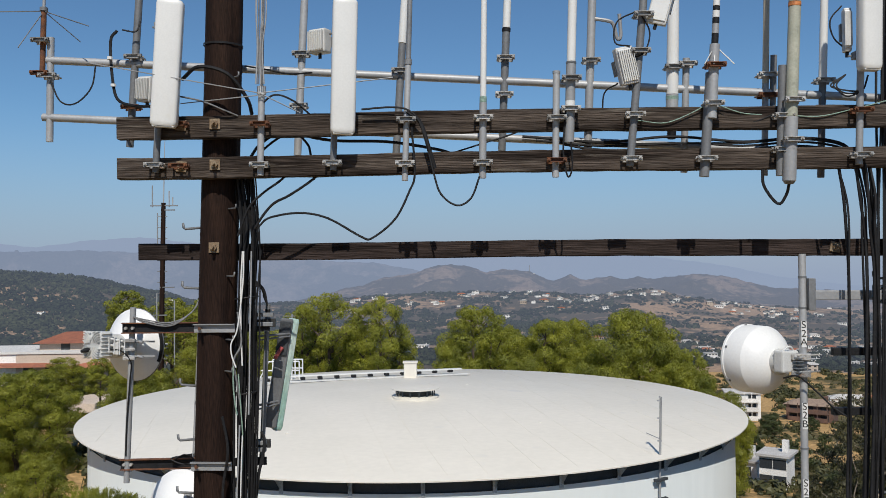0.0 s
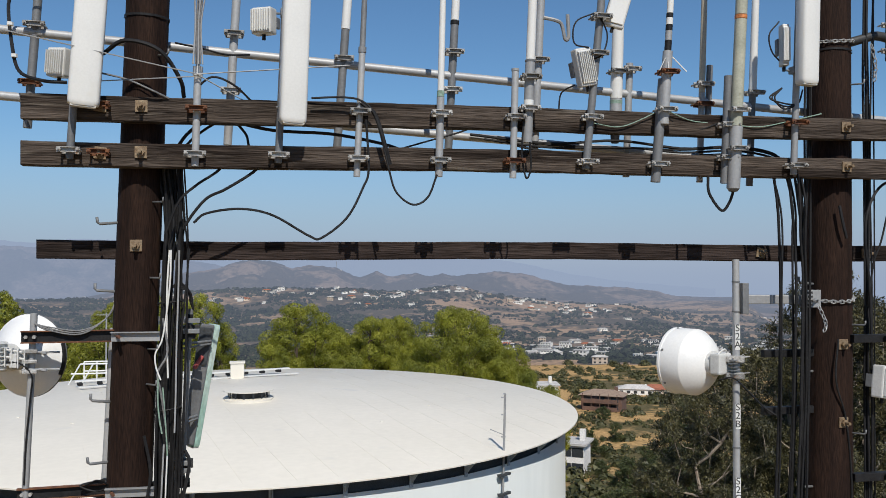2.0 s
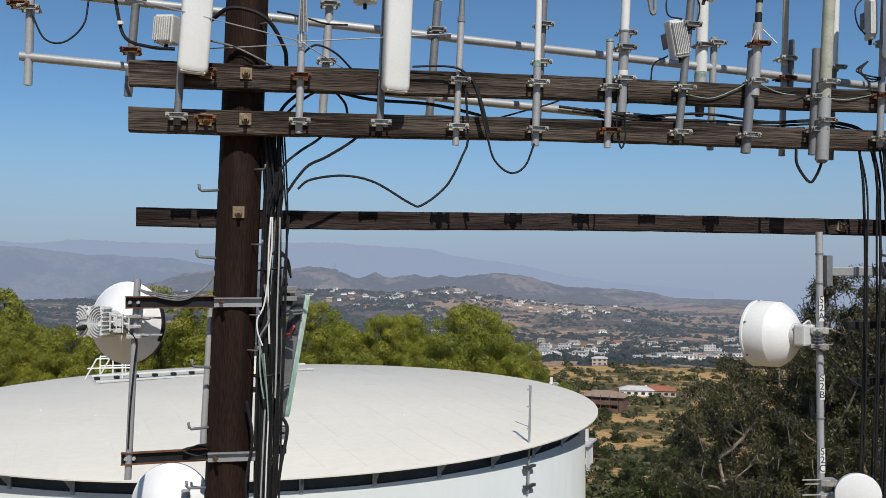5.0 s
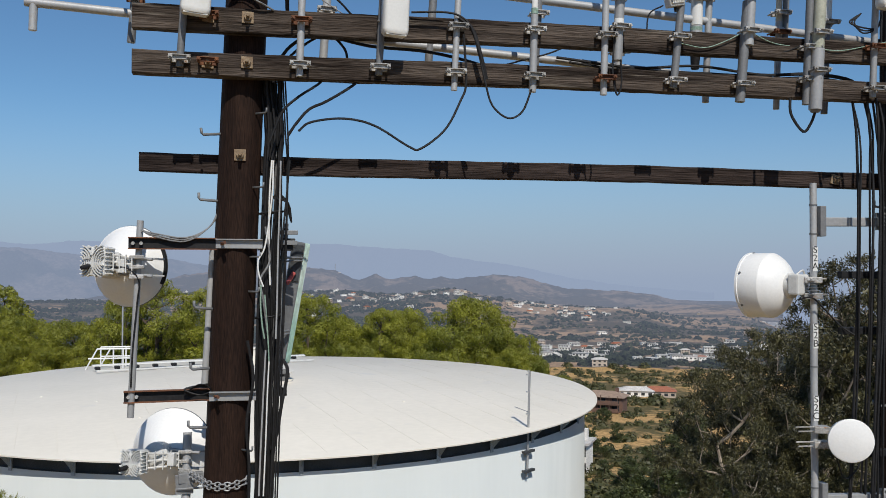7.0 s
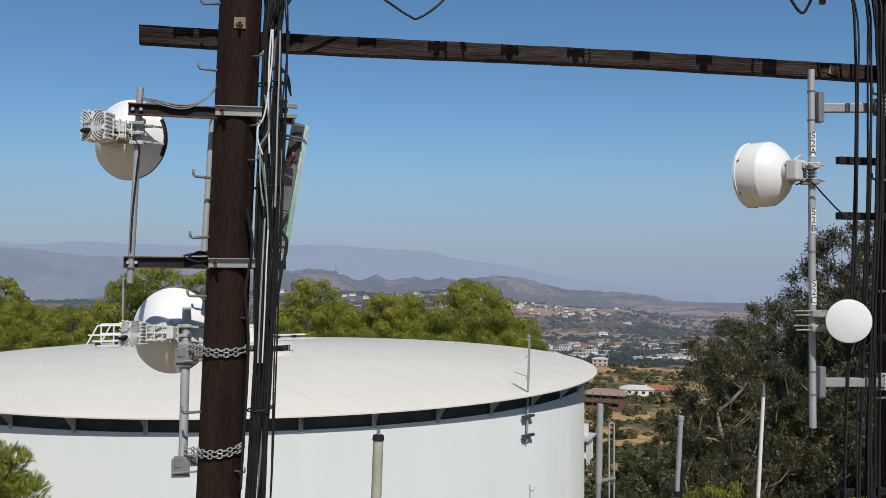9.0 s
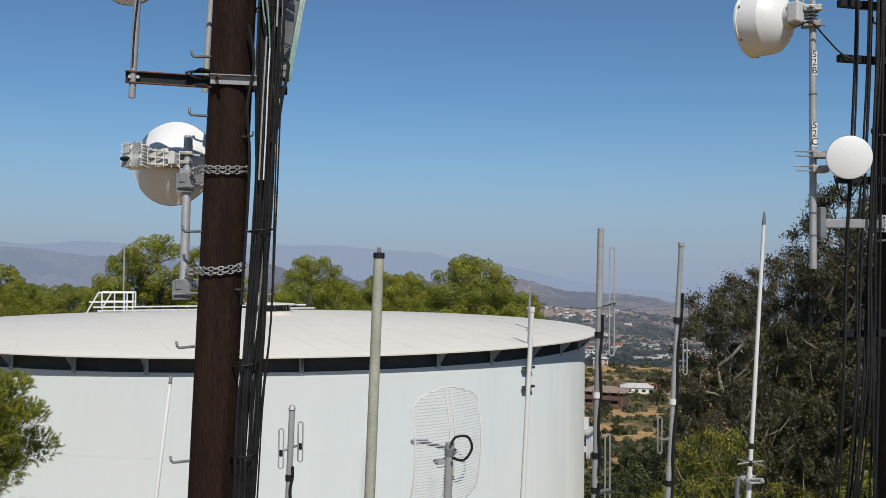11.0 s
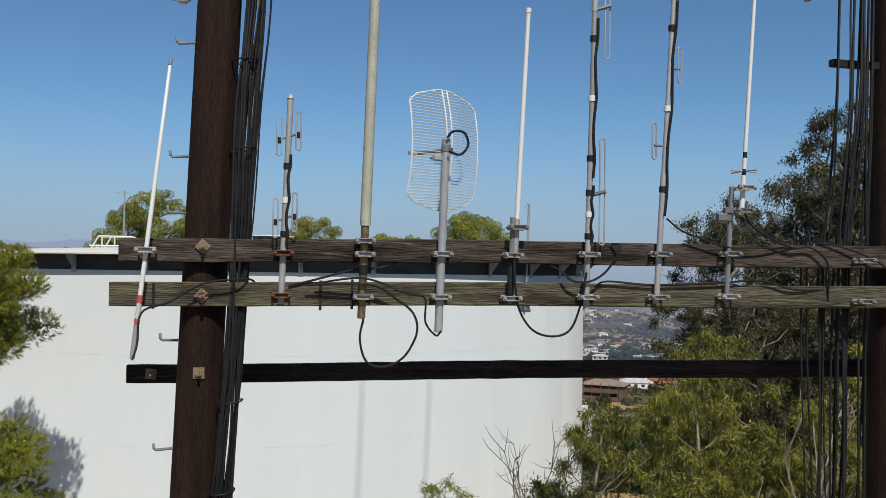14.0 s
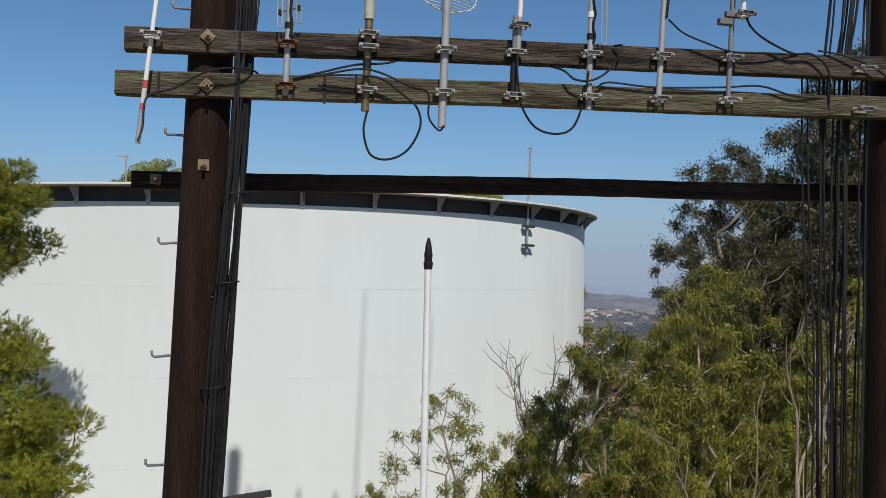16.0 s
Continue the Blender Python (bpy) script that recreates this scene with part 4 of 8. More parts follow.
antenna("omni_antenna", "thick white omni antenna with tape bands", "antenna", rear(1.71, 16.46), rear(1.73, 17.48),
        [("base", 16.45, 16.62, 0.03, 0.042, "black", ""), ("sleeve", 16.62, 16.78, 0.046, 0.046, "galv", ""), ("band", 16.74, 16.77, 0.047, 0.047, "greenwire", "green band"), ("radome", 16.78, 17.95, 0.046, 0.04, "white", "white fibreglass tube")], [(16.98, 0)], RPG)
antenna("mounting_post", "galvanised post on the rear pipes", "post", rear(1.80, 16.2), rear(1.82, 17.0), [("pipe", 16.2, 17.05, 0.026, 0.026, "galv", "")], [(17.0, 0), (16.6, 0)], RPG)
antenna("whip_antenna", "beige fibreglass antenna on the rear pipes", "antenna", rear(2.39, 16.2), rear(2.41, 17.47),
        [("base", 16.17, 16.85, 0.024, 0.024, "galv", ""), ("radome", 16.85, 17.56, 0.024, 0.022, "beige", "beige fibreglass tube"), ("tip", 17.56, 17.60, 0.026, 0.026, "black", "")], [(16.91, 0), (16.76, 1)], RPG)
antenna("mounting_post", "galvanised post on the rear pipes", "post", rear(2.45, 16.6), rear(2.46, 17.0), [("pipe", 16.62, 17.06, 0.024, 0.024, "galv_dark", "")], [], RPG)
antenna("omni_antenna", "white omni antenna on a dark base pipe", "antenna", rear(2.80, 16.19), rear(2.83, 17.46),
        [("base", 16.15, 16.88, 0.026, 0.026, "galv_dark", ""), ("radome", 16.88, 17.95, 0.03, 0.026, "white", "white fibreglass tube")], [(16.86, 0), (16.66, 0)], RPG)
antenna("omni_antenna", "white omni antenna with black and green bands", "antenna", rear(4.74, 16.35), rear(4.755, 17.74),
        [("base", 16.33, 16.98, 0.030, 0.030, "galv", ""), ("tape", 16.98, 17.02, 0.028, 0.028, "black", "black tape band"), ("band", 17.05, 17.10, 0.028, 0.028, "greenwire", "green tape band"), ("tape", 17.14, 17.18, 0.028, 0.028, "black", "black tape band"),
         ("radome", 17.02, 17.14, 0.027, 0.027, "white", ""), ("radome_top", 17.18, 17.95, 0.027, 0.024, "white", "white fibreglass tube")], [(16.80, 0), (16.46, 0)], RPG)
antenna("mounting_post", "galvanised post at the pipe ends", "post", rear(4.65, 16.05), rear(4.67, 16.8), [("pipe", 16.04, 16.82, 0.026, 0.026, "galv", "")], [(16.68, 0), (16.38, 1)], RPG)
antenna("whip_antenna", "thin grey whip antenna reaching far below its bracket", "antenna", rear(4.34, 15.55), rear(4.35, 17.02), [("whip", 15.52, 17.03, 0.012, 0.012, "galv", ""), ("tip", 15.49, 15.53, 0.015, 0.015, "black", "black tip cap")], [], RPG)
antenna("whip_antenna", "thin grey whip antenna reaching far below its bracket", "antenna", rear(4.55, 15.5), rear(4.57, 17.19), [("whip", 15.47, 17.2, 0.012, 0.012, "galv_dark", ""), ("tip", 15.44, 15.48, 0.015, 0.015, "black", "black tip cap")], [], RPG)

# front row, lower arms
antenna("whip_antenna", "leaning white whip antenna with red tape", "antenna", low(-2.255, 10.21, -0.06), low(-2.055, 12.1, -0.06),
        [("handle", 10.2, 10.42, 0.017, 0.017, "galv", "bare metal base"), ("red_tape", 10.42, 10.46, 0.018, 0.018, "tape_red", "red tape"), ("sleeve", 10.46, 10.56, 0.017, 0.017, "greyplastic", ""), ("red_tape", 10.56, 10.61, 0.018, 0.018, "tape_red", "red tape"),
         ("whip", 10.61, 12.1, 0.016, 0.011, "white", "white fibreglass rod"), ("tip", 12.1, 12.15, 0.012, 0.010, "galv_dark", "")], [(10.905, 0)], LOG)
m_l2, at_l2 = antenna("dipole_antenna", "grey mast with folded dipole loops", "antenna", low(-1.32, 10.59), low(-1.285, 11.9),
        [("mast", 10.56, 11.93, 0.022, 0.020, "galv", ""), ("cap", 11.92, 11.95, 0.026, 0.015, "galv", "")], [(10.62, 1), (10.90, 1)], LOG)
antenna("omni_antenna", "thick greenish fibreglass antenna on a brass base", "antenna", low(-0.79, 10.49), low(-0.735, 12.95),
        [("brass_base", 10.47, 11.09, 0.027, 0.027, "brass", "tarnished brass tube"), ("tape", 10.76, 10.83, 0.029, 0.029, "black", "black tape"), ("radome", 11.09, 12.93, 0.036, 0.034, "omni_green", "weathered greenish tube"), ("cap", 12.92, 12.955, 0.04, 0.036, "black", "black end cap"), ("stud", 12.955, 12.99, 0.012, 0.012, "galv_dark", "")],
        [(10.615, 0), (10.90, 0), (10.99, 0)], LOG)
m_l4, at_l4 = antenna("grid_antenna", "grey steel post with a white wire-grid dish", "grid antenna", low(-0.27, 10.39), low(-0.245, 11.68),
        [("post", 10.38, 11.69, 0.028, 0.028, "galv", ""), ("post_cap", 11.6, 11.65, 0.032, 0.032, "galv_dark", "")], [(10.62, 0), (10.91, 0)], LOG)
antenna("omni_antenna", "slim white fibreglass antenna on a black-taped base", "antenna", low(0.235, 10.65), low(0.30, 12.6),
        [("base", 10.9, 11.16, 0.021, 0.021, "galv", ""), ("radome", 11.15, 12.57, 0.0175, 0.0155, "white", "white fibreglass tube"), ("tip", 12.565, 12.60, 0.02, 0.02, "white", "white cap")], [(11.10, 0)], LOG)
antenna("mounting_post", "black-taped short post on the crossarms", "post", low(0.215, 10.6), low(0.225, 11.15), [("pipe", 10.58, 11.17, 0.02, 0.02, "galv_dark", ""), ("tape", 10.6, 10.92, 0.024, 0.024, "black", "black tape")], [(10.615, 0), (10.91, 0)], LOG)
m_l6, at_l6 = antenna("dipole_antenna", "tall grey mast with two folded dipoles", "antenna", low(0.75, 10.56), low(0.765, 13.12),
        [("mast", 10.54, 11.6, 0.021, 0.021, "galv", ""), ("upper_mast", 11.6, 12.6, 0.019, 0.019, "galv", ""), ("top_mast", 12.6, 13.14, 0.022, 0.022, "galv", "")], [(10.63, 0), (10.925, 0)], LOG)
m_l7, at_l7 = antenna("dipole_antenna", "slanting grey mast with small folded dipoles", "antenna", low(1.25, 10.61), low(1.335, 13.02),
        [("mast", 10.59, 11.5, 0.021, 0.021, "galv", ""), ("upper_mast", 11.5, 13.03, 0.017, 0.017, "galv", ""), ("cap", 13.02, 13.05, 0.022, 0.022, "galv", "")], [(10.635, 0), (10.935, 0)], LOG)
m_l8, at_l8 = antenna("ground_plane_antenna", "white whip antenna with short radials on brackets", "antenna", low(1.84, 11.25, -0.04), low(1.915, 13.24, -0.04),
        [("base", 11.22, 11.45, 0.018, 0.018, "white", ""), ("tape", 11.50, 11.54, 0.014, 0.014, "black", "black band"), ("lower_whip", 11.45, 11.5, 0.016, 0.016, "white", ""), ("band", 11.62, 11.66, 0.014, 0.014, "black", "black band"),
         ("mid_whip", 11.54, 11.62, 0.015, 0.015, "white", ""), ("whip", 11.66, 13.18, 0.015, 0.012, "white", "white fibreglass rod"), ("tip", 13.18, 13.27, 0.014, 0.006, "galv_dark", "")], [(11.25, 0), (11.41, 0)], LOG)
antenna("mounting_post", "slim grey post on the crossarms", "post", low(1.76, 10.61), low(1.78, 11.41), [("pipe", 10.6, 11.42, 0.018, 0.018, "galv_dark", "")], [(10.645, 0), (10.945, 0)], LOG)


# ---- dishes ----
def turned(d):
    """A turn that brings z to d and keeps x level."""
    d = Vector(d).normalized()
    x = Vector((0, 0, 1)).cross(d).normalized()
    return Matrix((x, d.cross(x), d)).transposed()


def finned_radio(parent, c, d, w, h, depth, fins=7):
    """A cast radio unit; its back carries four fields of curved cooling fins round a cross-shaped gap."""
    t = turned(d)
    c = Vector(c)
    body = part("radio_unit", box(bmesh.new(), c, (w, h, depth), t, 0.016), M["greyplastic"], parent, "cast pale grey radio unit with curved fins", smooth=False)
    for sx in (-1, 1):
        for sy in (-1, 1):
            for k in range(fins):
                rr = (0.22 + 0.95 * k / (fins - 1)) * 0.58
                pts = []
                for i in range(7):
                    a = radians(8 + 74 * i / 6)
                    u, v = rr * math.cos(a) + 0.05, rr * math.sin(a) + 0.03
                    if u < 0.52 and v < 0.53:
                        pts.append(c + t @ Vector((sx * (0.55 - u) * w, sy * v * h, -depth / 2 - 0.008)))
                if len(pts) < 2:
                    continue
                bm = bmesh.new()
                rings = []
                for i, p in enumerate(pts):
                    g = (pts[min(i + 1, len(pts) - 1)] - pts[max(i - 1, 0)]).normalized()
                    s = g.cross(t @ Vector((0, 0, 1))).normalized() * 0.0026
                    n = t @ Vector((0, 0, 0.011))
                    rings.append([bm.verts.new(q) for q in (p - s - n, p + s - n, p + s + n, p - s + n)])
                for r0, r1 in zip(rings, rings[1:]):
                    for j in range(4):
                        bm.faces.new((r0[j], r0[(j + 1) % 4], r1[(j + 1) % 4], r1[j]))
                bm.faces.new(rings[0][::-1]), bm.faces.new(rings[-1])
                part("cooling_fin", bm, M["greyplastic"], body, smooth=False)
        for k in range(7):
            part("side_fin", box(bmesh.new(), c + t @ Vector((sx * (w / 2 + 0.008), (k / 6 - 0.5) * h * 0.85, -0.01)), (0.014, 0.005, depth * 0.8), t @ Matrix.Rotation(0.35 * sx, 3, "Z")), M["white"], body, smooth=False)
    part("cable_gland", lathe(bmesh.new(), [(0.017, 0), (0.017, 0.03), (0.012, 0.06)], axis(c + t @ Vector((0.02, -h * 0.18, -depth / 2 - 0.01)), t @ Vector((0.3, -0.2, -1))), 10), M["black"], body)
    return body


def bowl_dish(name, c, d, r, label, radio_off, radio_size, mount_to, dark_rim=False):
    """A parabolic dish seen from behind: bowl, rim, front cover, hub, radio and mounting arms."""
    c, d = Vector(c), Vector(d).normalized()
    e = thing(name, c, label, "microwave dish", "microwave dishes")
    m = axis(c, d)
    prof = [(0.05, -0.19)] + [(r * k / 10, -0.19 + 0.19 * (k / 10) ** 2) for k in range(2, 11)] + [(r + 0.008, 0.004), (r + 0.008, 0.026), (r * 0.985, 0.026)]
    part("bowl", lathe(bmesh.new(), prof, m, 48, True, False), M["radome"], e, "white painted bowl")
    part("front_cover", lathe(bmesh.new(), [(r * 0.985, 0.024), (r * 0.6, 0.045), (0.01, 0.05)], m, 48, False, True), M["radome"], e)
    part("rim_seal", lathe(bmesh.new(), [(r + 0.0085, 0.010), (r + 0.012, 0.018), (r + 0.0085, 0.026)], m, 48, False, False), M["galv_dark"], e)
    part("hub", lathe(bmesh.new(), [(0.07, -0.27), (0.09, -0.26), (0.09, -0.17)], m, 24, True, False), M["greyplastic"], e)
    if dark_rim:
        arc = [m @ Vector((math.cos(a) * (r + 0.004), math.sin(a) * (r + 0.004), 0.0)) for a in (radians(152 + 6 * k) for k in range(10))]
        part("rim_gasket", tube(bmesh.new(), arc, 0.014, 6), M["black"], e, "dark rubber strip on the rim")
    finned_radio(e, c + Vector(radio_off), d, *radio_size)
    mt = Vector(mount_to)
    hub = c - d * 0.22
    for k in (-0.06, 0.05):
        bm = bmesh.new()
        tube(bm, [hub + Vector((0, 0, k)), mt + Vector((0.09, -0.02, k))], 0.011, 7)
        part("mount_arm", bm, M["galv"], e)
        part("mount_bolt", tube(bmesh.new(), [mt + Vector((-0.05, -0.05, k + 0.01)), mt + Vector((0.16, 0.03, k))], 0.007, 6), M["galv"], e)
    td = turned(d)
    part("mount_bracket", box(bmesh.new(), mt.lerp(hub, 0.35), (0.05, 0.09, 0.19), td, 0.006), M["greyplastic"], e, smooth=False)
    # ribbed casting that joins the radio, the hub and the pipe clamp
    rc = c + Vector(radio_off)
    mid = rc.lerp(mt, 0.55) + Vector((0, -0.03, 0.01))
    reach = (mt - rc).length * 0.62
    side = (mt - rc).normalized()
    for k in (-0.05, 0.0, 0.05):
        part("casting_rail", tube(bmesh.new(), [mid - side * reach / 2 + Vector((0, 0, k)), mid + side * reach / 2 + Vector((0, 0, k * 0.8))], 0.008, 6), M["greyplastic"], e)
    for k in range(5):
        q = mid + side * reach * (k / 4 - 0.5)
        part("casting_rib", box(bmesh.new(), q, (0.008, 0.05, 0.12), None, 0.002), M["greyplastic"], e, smooth=False)
    for k in (-0.065, 0.0, 0.065):
        part("clamp_jaw", box(bmesh.new(), mt + Vector((-0.005, -0.04, k)), (0.09, 0.03, 0.022), None, 0.004), M["clampm"], e, smooth=False)
    return e


P1T, P1B = Vector((-2.290, 6.47, 15.235)), Vector((-2.338, 6.465, 13.95))
straight("dish_pipe", P1B, P1T, 0.022, M["galv"], "slim galvanised pipe carrying a microwave dish", "pipe", "dish pipes")
bowl_dish("microwave_dish", (-2.395, 6.79, 14.935), (0.42, 0.90, -0.03), 0.270, "white microwave dish with a finned radio behind it", (-0.15, -0.32, 0.03), (0.165, 0.19, 0.12), (-2.30, 6.47, 14.93), True)
P2T, P2B = Vector((-2.004, 6.86, 13.77)), Vector((-2.010, 6.71, 12.63))
straight("dish_pipe", P2B, P2T, 0.031, M["galv"], "thick galvanised pipe chained to the pole", "pipe", "dish pipes")
bowl_dish("microwave_dish", (-2.12, 7.06, 13.60), (0.36, 0.92, -0.10), 0.300, "white microwave dish chained beside the pole", (-0.22, -0.30, 0.0), (0.14, 0.165, 0.12), (-2.01, 6.85, 13.58))
for z, x, y in ((13.47, -2.005, 6.82), (12.73, -2.01, 6.72)):
    bm = box(bmesh.new(), (x + 0.03, y - 0.03, z), (0.17, 0.05, 0.07), Matrix.Rotation(0.2, 3, "Z"), 0.005)
    box(bm, (x - 0.01, y - 0.055, z - 0.04), (0.12, 0.012, 0.13), None, 0.003)
    tube(bm, [(x - 0.06, y - 0.07, z - 0.07), (x + 0.16, y - 0.1, z - 0.055)], 0.008, 6)
    tagged(part("pipe_bracket", bm, M["galv_dark"], None, smooth=False), "grey steel bracket clamping the dish pipe", "bracket", "pipe brackets")


def chain(pts, label, link=0.036, r=0.0042):
    """A chain hung along points: links turned by quarters."""
    path = smooth_path(pts, 8)
    e = thing("chain", path[0], label, "chain", "steel chains")
    run, d = [path[0]], 0.0
    for a, b in zip(path, path[1:]):
        d += (b - a).length
        if d > link * 0.74:
            run.append(b)
            d = 0.0
    for i, (a, b) in enumerate(zip(run, run[1:])):
        v = (b - a).normalized()
        s = v.orthogonal().normalized()
        s = (Matrix.Rotation(math.pi / 2 * (i % 2) + 0.5, 3, v) @ s) * link * 0.36
        v = v * link * 0.5
        mid = (a + b) / 2
        loop = [mid + v * math.cos(t) * 1.25 + s * math.sin(t) for t in (2 * math.pi * k / 8 for k in range(9))]
        part("chain_link", tube(bmesh.new(), loop, r, 5, False), M["galv"], e)
    return e


def pole_wrap(side, z0, z1, a0, a1, extra=0.014):
    """Points round a pole's front from angle a0 to a1."""
    out = []
    for k in range(9):
        t = k / 8
        z, a = z0 + (z1 - z0) * t - 0.02 * math.sin(math.pi * t), radians(a0 + (a1 - a0) * t)
        p = pole_point(side, z)
        out.append(p + Vector((math.cos(a), math.sin(a), 0)) * (pole_radius(z, side) + extra))
    return out


for dz in (0.0, -0.03):
    chain([(-1.98, 6.76, 13.52 + dz)] + pole_wrap(-1, 13.52 + dz, 13.53 + dz, 195, 345), "galvanised chain wrapped round the wooden pole")
    chain([(-2.0, 6.68, 12.82 + dz)] + pole_wrap(-1, 12.84 + dz, 12.88 + dz, 195, 345), "galvanised chain wrapped round the wooden pole")

# the pipe with two drums beside the other pole
S2T, S2B = Vector((2.585, 6.30, 15.585)), Vector((2.552, 6.25, 12.88))
s2 = thing("dish_pipe", S2B, "galvanised pipe with lettered white labels", "pipe", "dish pipes")
part("pipe", tube(bmesh.new(), [S2B, S2T], 0.026, 16), M["galv"], s2)


def s2_at(z):
    return S2B.lerp(S2T, (z - S2B.z) / (S2T.z - S2B.z))


def letter_mesh(ch, size):
    cu = bpy.data.curves.new("letter", "FONT")
    cu.body, cu.size, cu.align_x, cu.align_y, cu.extrude = ch, size, "CENTER", "CENTER", 0.0006
    ob = bpy.data.objects.new("letter", cu)
    scene.collection.objects.link(ob)
    dg = bpy.context.evaluated_depsgraph_get()
    me = bpy.data.meshes.new_from_object(ob.evaluated_get(dg))
    bpy.data.objects.remove(ob)
    me.materials.clear()
    me.materials.append(M["paint_black"])
    return me


for word, z0 in (("S2A", 15.065), ("S2B", 14.485), ("S2C", 13.945)):
    p = s2_at(z0)
    lab = part("label_plate", box(bmesh.new(), p + Vector((-0.004, -0.028, -0.055)), (0.036, 0.003, 0.185), Matrix.Rotation(-0.25, 3, "Z")), M["white"], s2, "white vertical label", smooth=False)
    for k, ch in enumerate(word):
        hang("letter", letter_mesh(ch, 0.072), s2, "black letter", Matrix.Translation(p + Vector((-0.006, -0.0305, 0.012 - 0.062 * k))) @ Matrix.Rotation(-0.25, 4, "Z") @ Matrix.Rotation(math.pi / 2, 4, "X"))
for z in (14.20, 15.42, 15.2, 13.13, 13.3):
    p = s2_at(z)
    part("pipe_strap", tube(bmesh.new(), [p - Vector((0, 0, 0.006)), p + Vector((0, 0, 0.006))], 0.030, 16), M["galv_dark"], s2)

# drum dish
dA = Vector((-0.457, 0.888, 0.0)).normalized()
cA = Vector((2.379, 6.50, 14.805))
drum = thing("drum_dish", cA, "white shrouded drum microwave dish on its pipe", "microwave dish", "microwave dishes")
mA = axis(cA, dA)
part("shroud", lathe(bmesh.new(), [(0.248, 0.0), (0.251, 0.006), (0.252, 0.165), (0.257, 0.168), (0.257, 0.186), (0.250, 0.188)], mA, 56, False, False), M["radome"], drum, "white cylindrical shroud")
part("front_cover", lathe(bmesh.new(), [(0.251, 0.187), (0.24, 0.192), (0.01, 0.195)], mA, 56, False, True), M["radome"], drum)
part("back_cone", lathe(bmesh.new(), [(0.08, -0.128), (0.11, -0.122), (0.15, -0.104), (0.19, -0.074), (0.222, -0.040), (0.2495, 0.002)], mA, 56, True, False), M["radome"], drum, "white rounded back")
part("hub", lathe(bmesh.new(), [(0.085, -0.165), (0.095, -0.160), (0.095, -0.118)], mA, 28, True, False), M["greyplastic"], drum)
tA = turned(dA)
ru = part("radio_unit", box(bmesh.new(), cA - dA * 0.205 + Vector((-0.012, -0.01, 0.01)), (0.165, 0.155, 0.085), tA, 0.014), M["greyplastic"], drum, "square pale grey radio unit", smooth=False)
part("radio_handle", tube(bmesh.new(), smooth_path([cA - dA * 0.22 + Vector((-0.06, -0.03, 0.085)), cA - dA * 0.23 + Vector((-0.01, -0.02, 0.118)), cA - dA * 0.22 + Vector((0.04, 0.01, 0.085))], 4), 0.007, 6), M["greyplastic"], ru)
for k in range(5):
    part("cooling_fin", box(bmesh.new(), cA - dA * 0.272 + Vector((0.045, 0.0, -0.06 + 0.025 * k)), (0.1, 0.006, 0.05), tA), M["galv_dark"], ru, smooth=False)
for k in (-0.06, 0.06):
    q = s2_at(14.79 + k)
    bm = box(bmesh.new(), q + Vector((-0.02, -0.01, 0)), (0.13, 0.09, 0.045), Matrix.Rotation(-0.4, 3, "Z"), 0.006)
    tube(bm, [q + Vector((-0.06, -0.05, 0.01)), q + Vector((0.13, 0.03, 0.01))], 0.006, 6)
    part("mount_clamp", bm, M["clampm"], drum, smooth=False)
for k in range(6):
    a = 2 * math.pi * k / 6 + 0.4
    part("rim_screw", lathe(bmesh.new(), [(0.009, 0), (0.009, 0.006)], axis(mA @ Vector((0.2525 * math.cos(a), 0.2525 * math.sin(a), 0.15)), mA.to_3x3() @ Vector((math.cos(a), math.sin(a), 0))), 8), M["galv_dark"], drum)

# small drum facing the camera's side
dC = Vector((-0.42, -0.90, -0.02)).normalized()
cC = Vector((2.672, 6.00, 13.69))
sm = thing("drum_dish", cC, "small round white microwave dish with a flat cover", "microwave dish", "microwave dishes")
mC = axis(cC, dC)
part("front_cover", lathe(bmesh.new(), [(0.158, -0.004), (0.157, 0.004), (0.146, 0.009), (0.01, 0.013)], mC, 56, False, True), M["radome"], sm, "flat white cover")
part("shroud", lathe(bmesh.new(), [(0.06, -0.12), (0.11, -0.10), (0.15, -0.05), (0.16, -0.003)], mC, 56, True, False), M["radome"], sm)
part("radio_unit", box(bmesh.new(), cC - dC * 0.16 + Vector((0, 0, -0.03)), (0.13, 0.2, 0.08), turned(dC), 0.01), M["greyplastic"], sm, "pale grey radio unit", smooth=False)
for k in (-0.05, 0.06):
    q = s2_at(13.675 + k)
    bm = box(bmesh.new(), q + Vector((0.03, -0.03, 0)), (0.12, 0.1, 0.05), Matrix.Rotation(-0.3, 3, "Z"), 0.006)
    tube(bm, [q + Vector((-0.17, -0.02, 0.02)), q + Vector((0.06, -0.05, 0.02))], 0.006, 6)
    tube(bm, [q + Vector((-0.15, -0.02, -0.012)), q + Vector((0.06, -0.05, -0.012))], 0.006, 6)
    part("mount_clamp", bm, M["clampm"], sm, smooth=False)

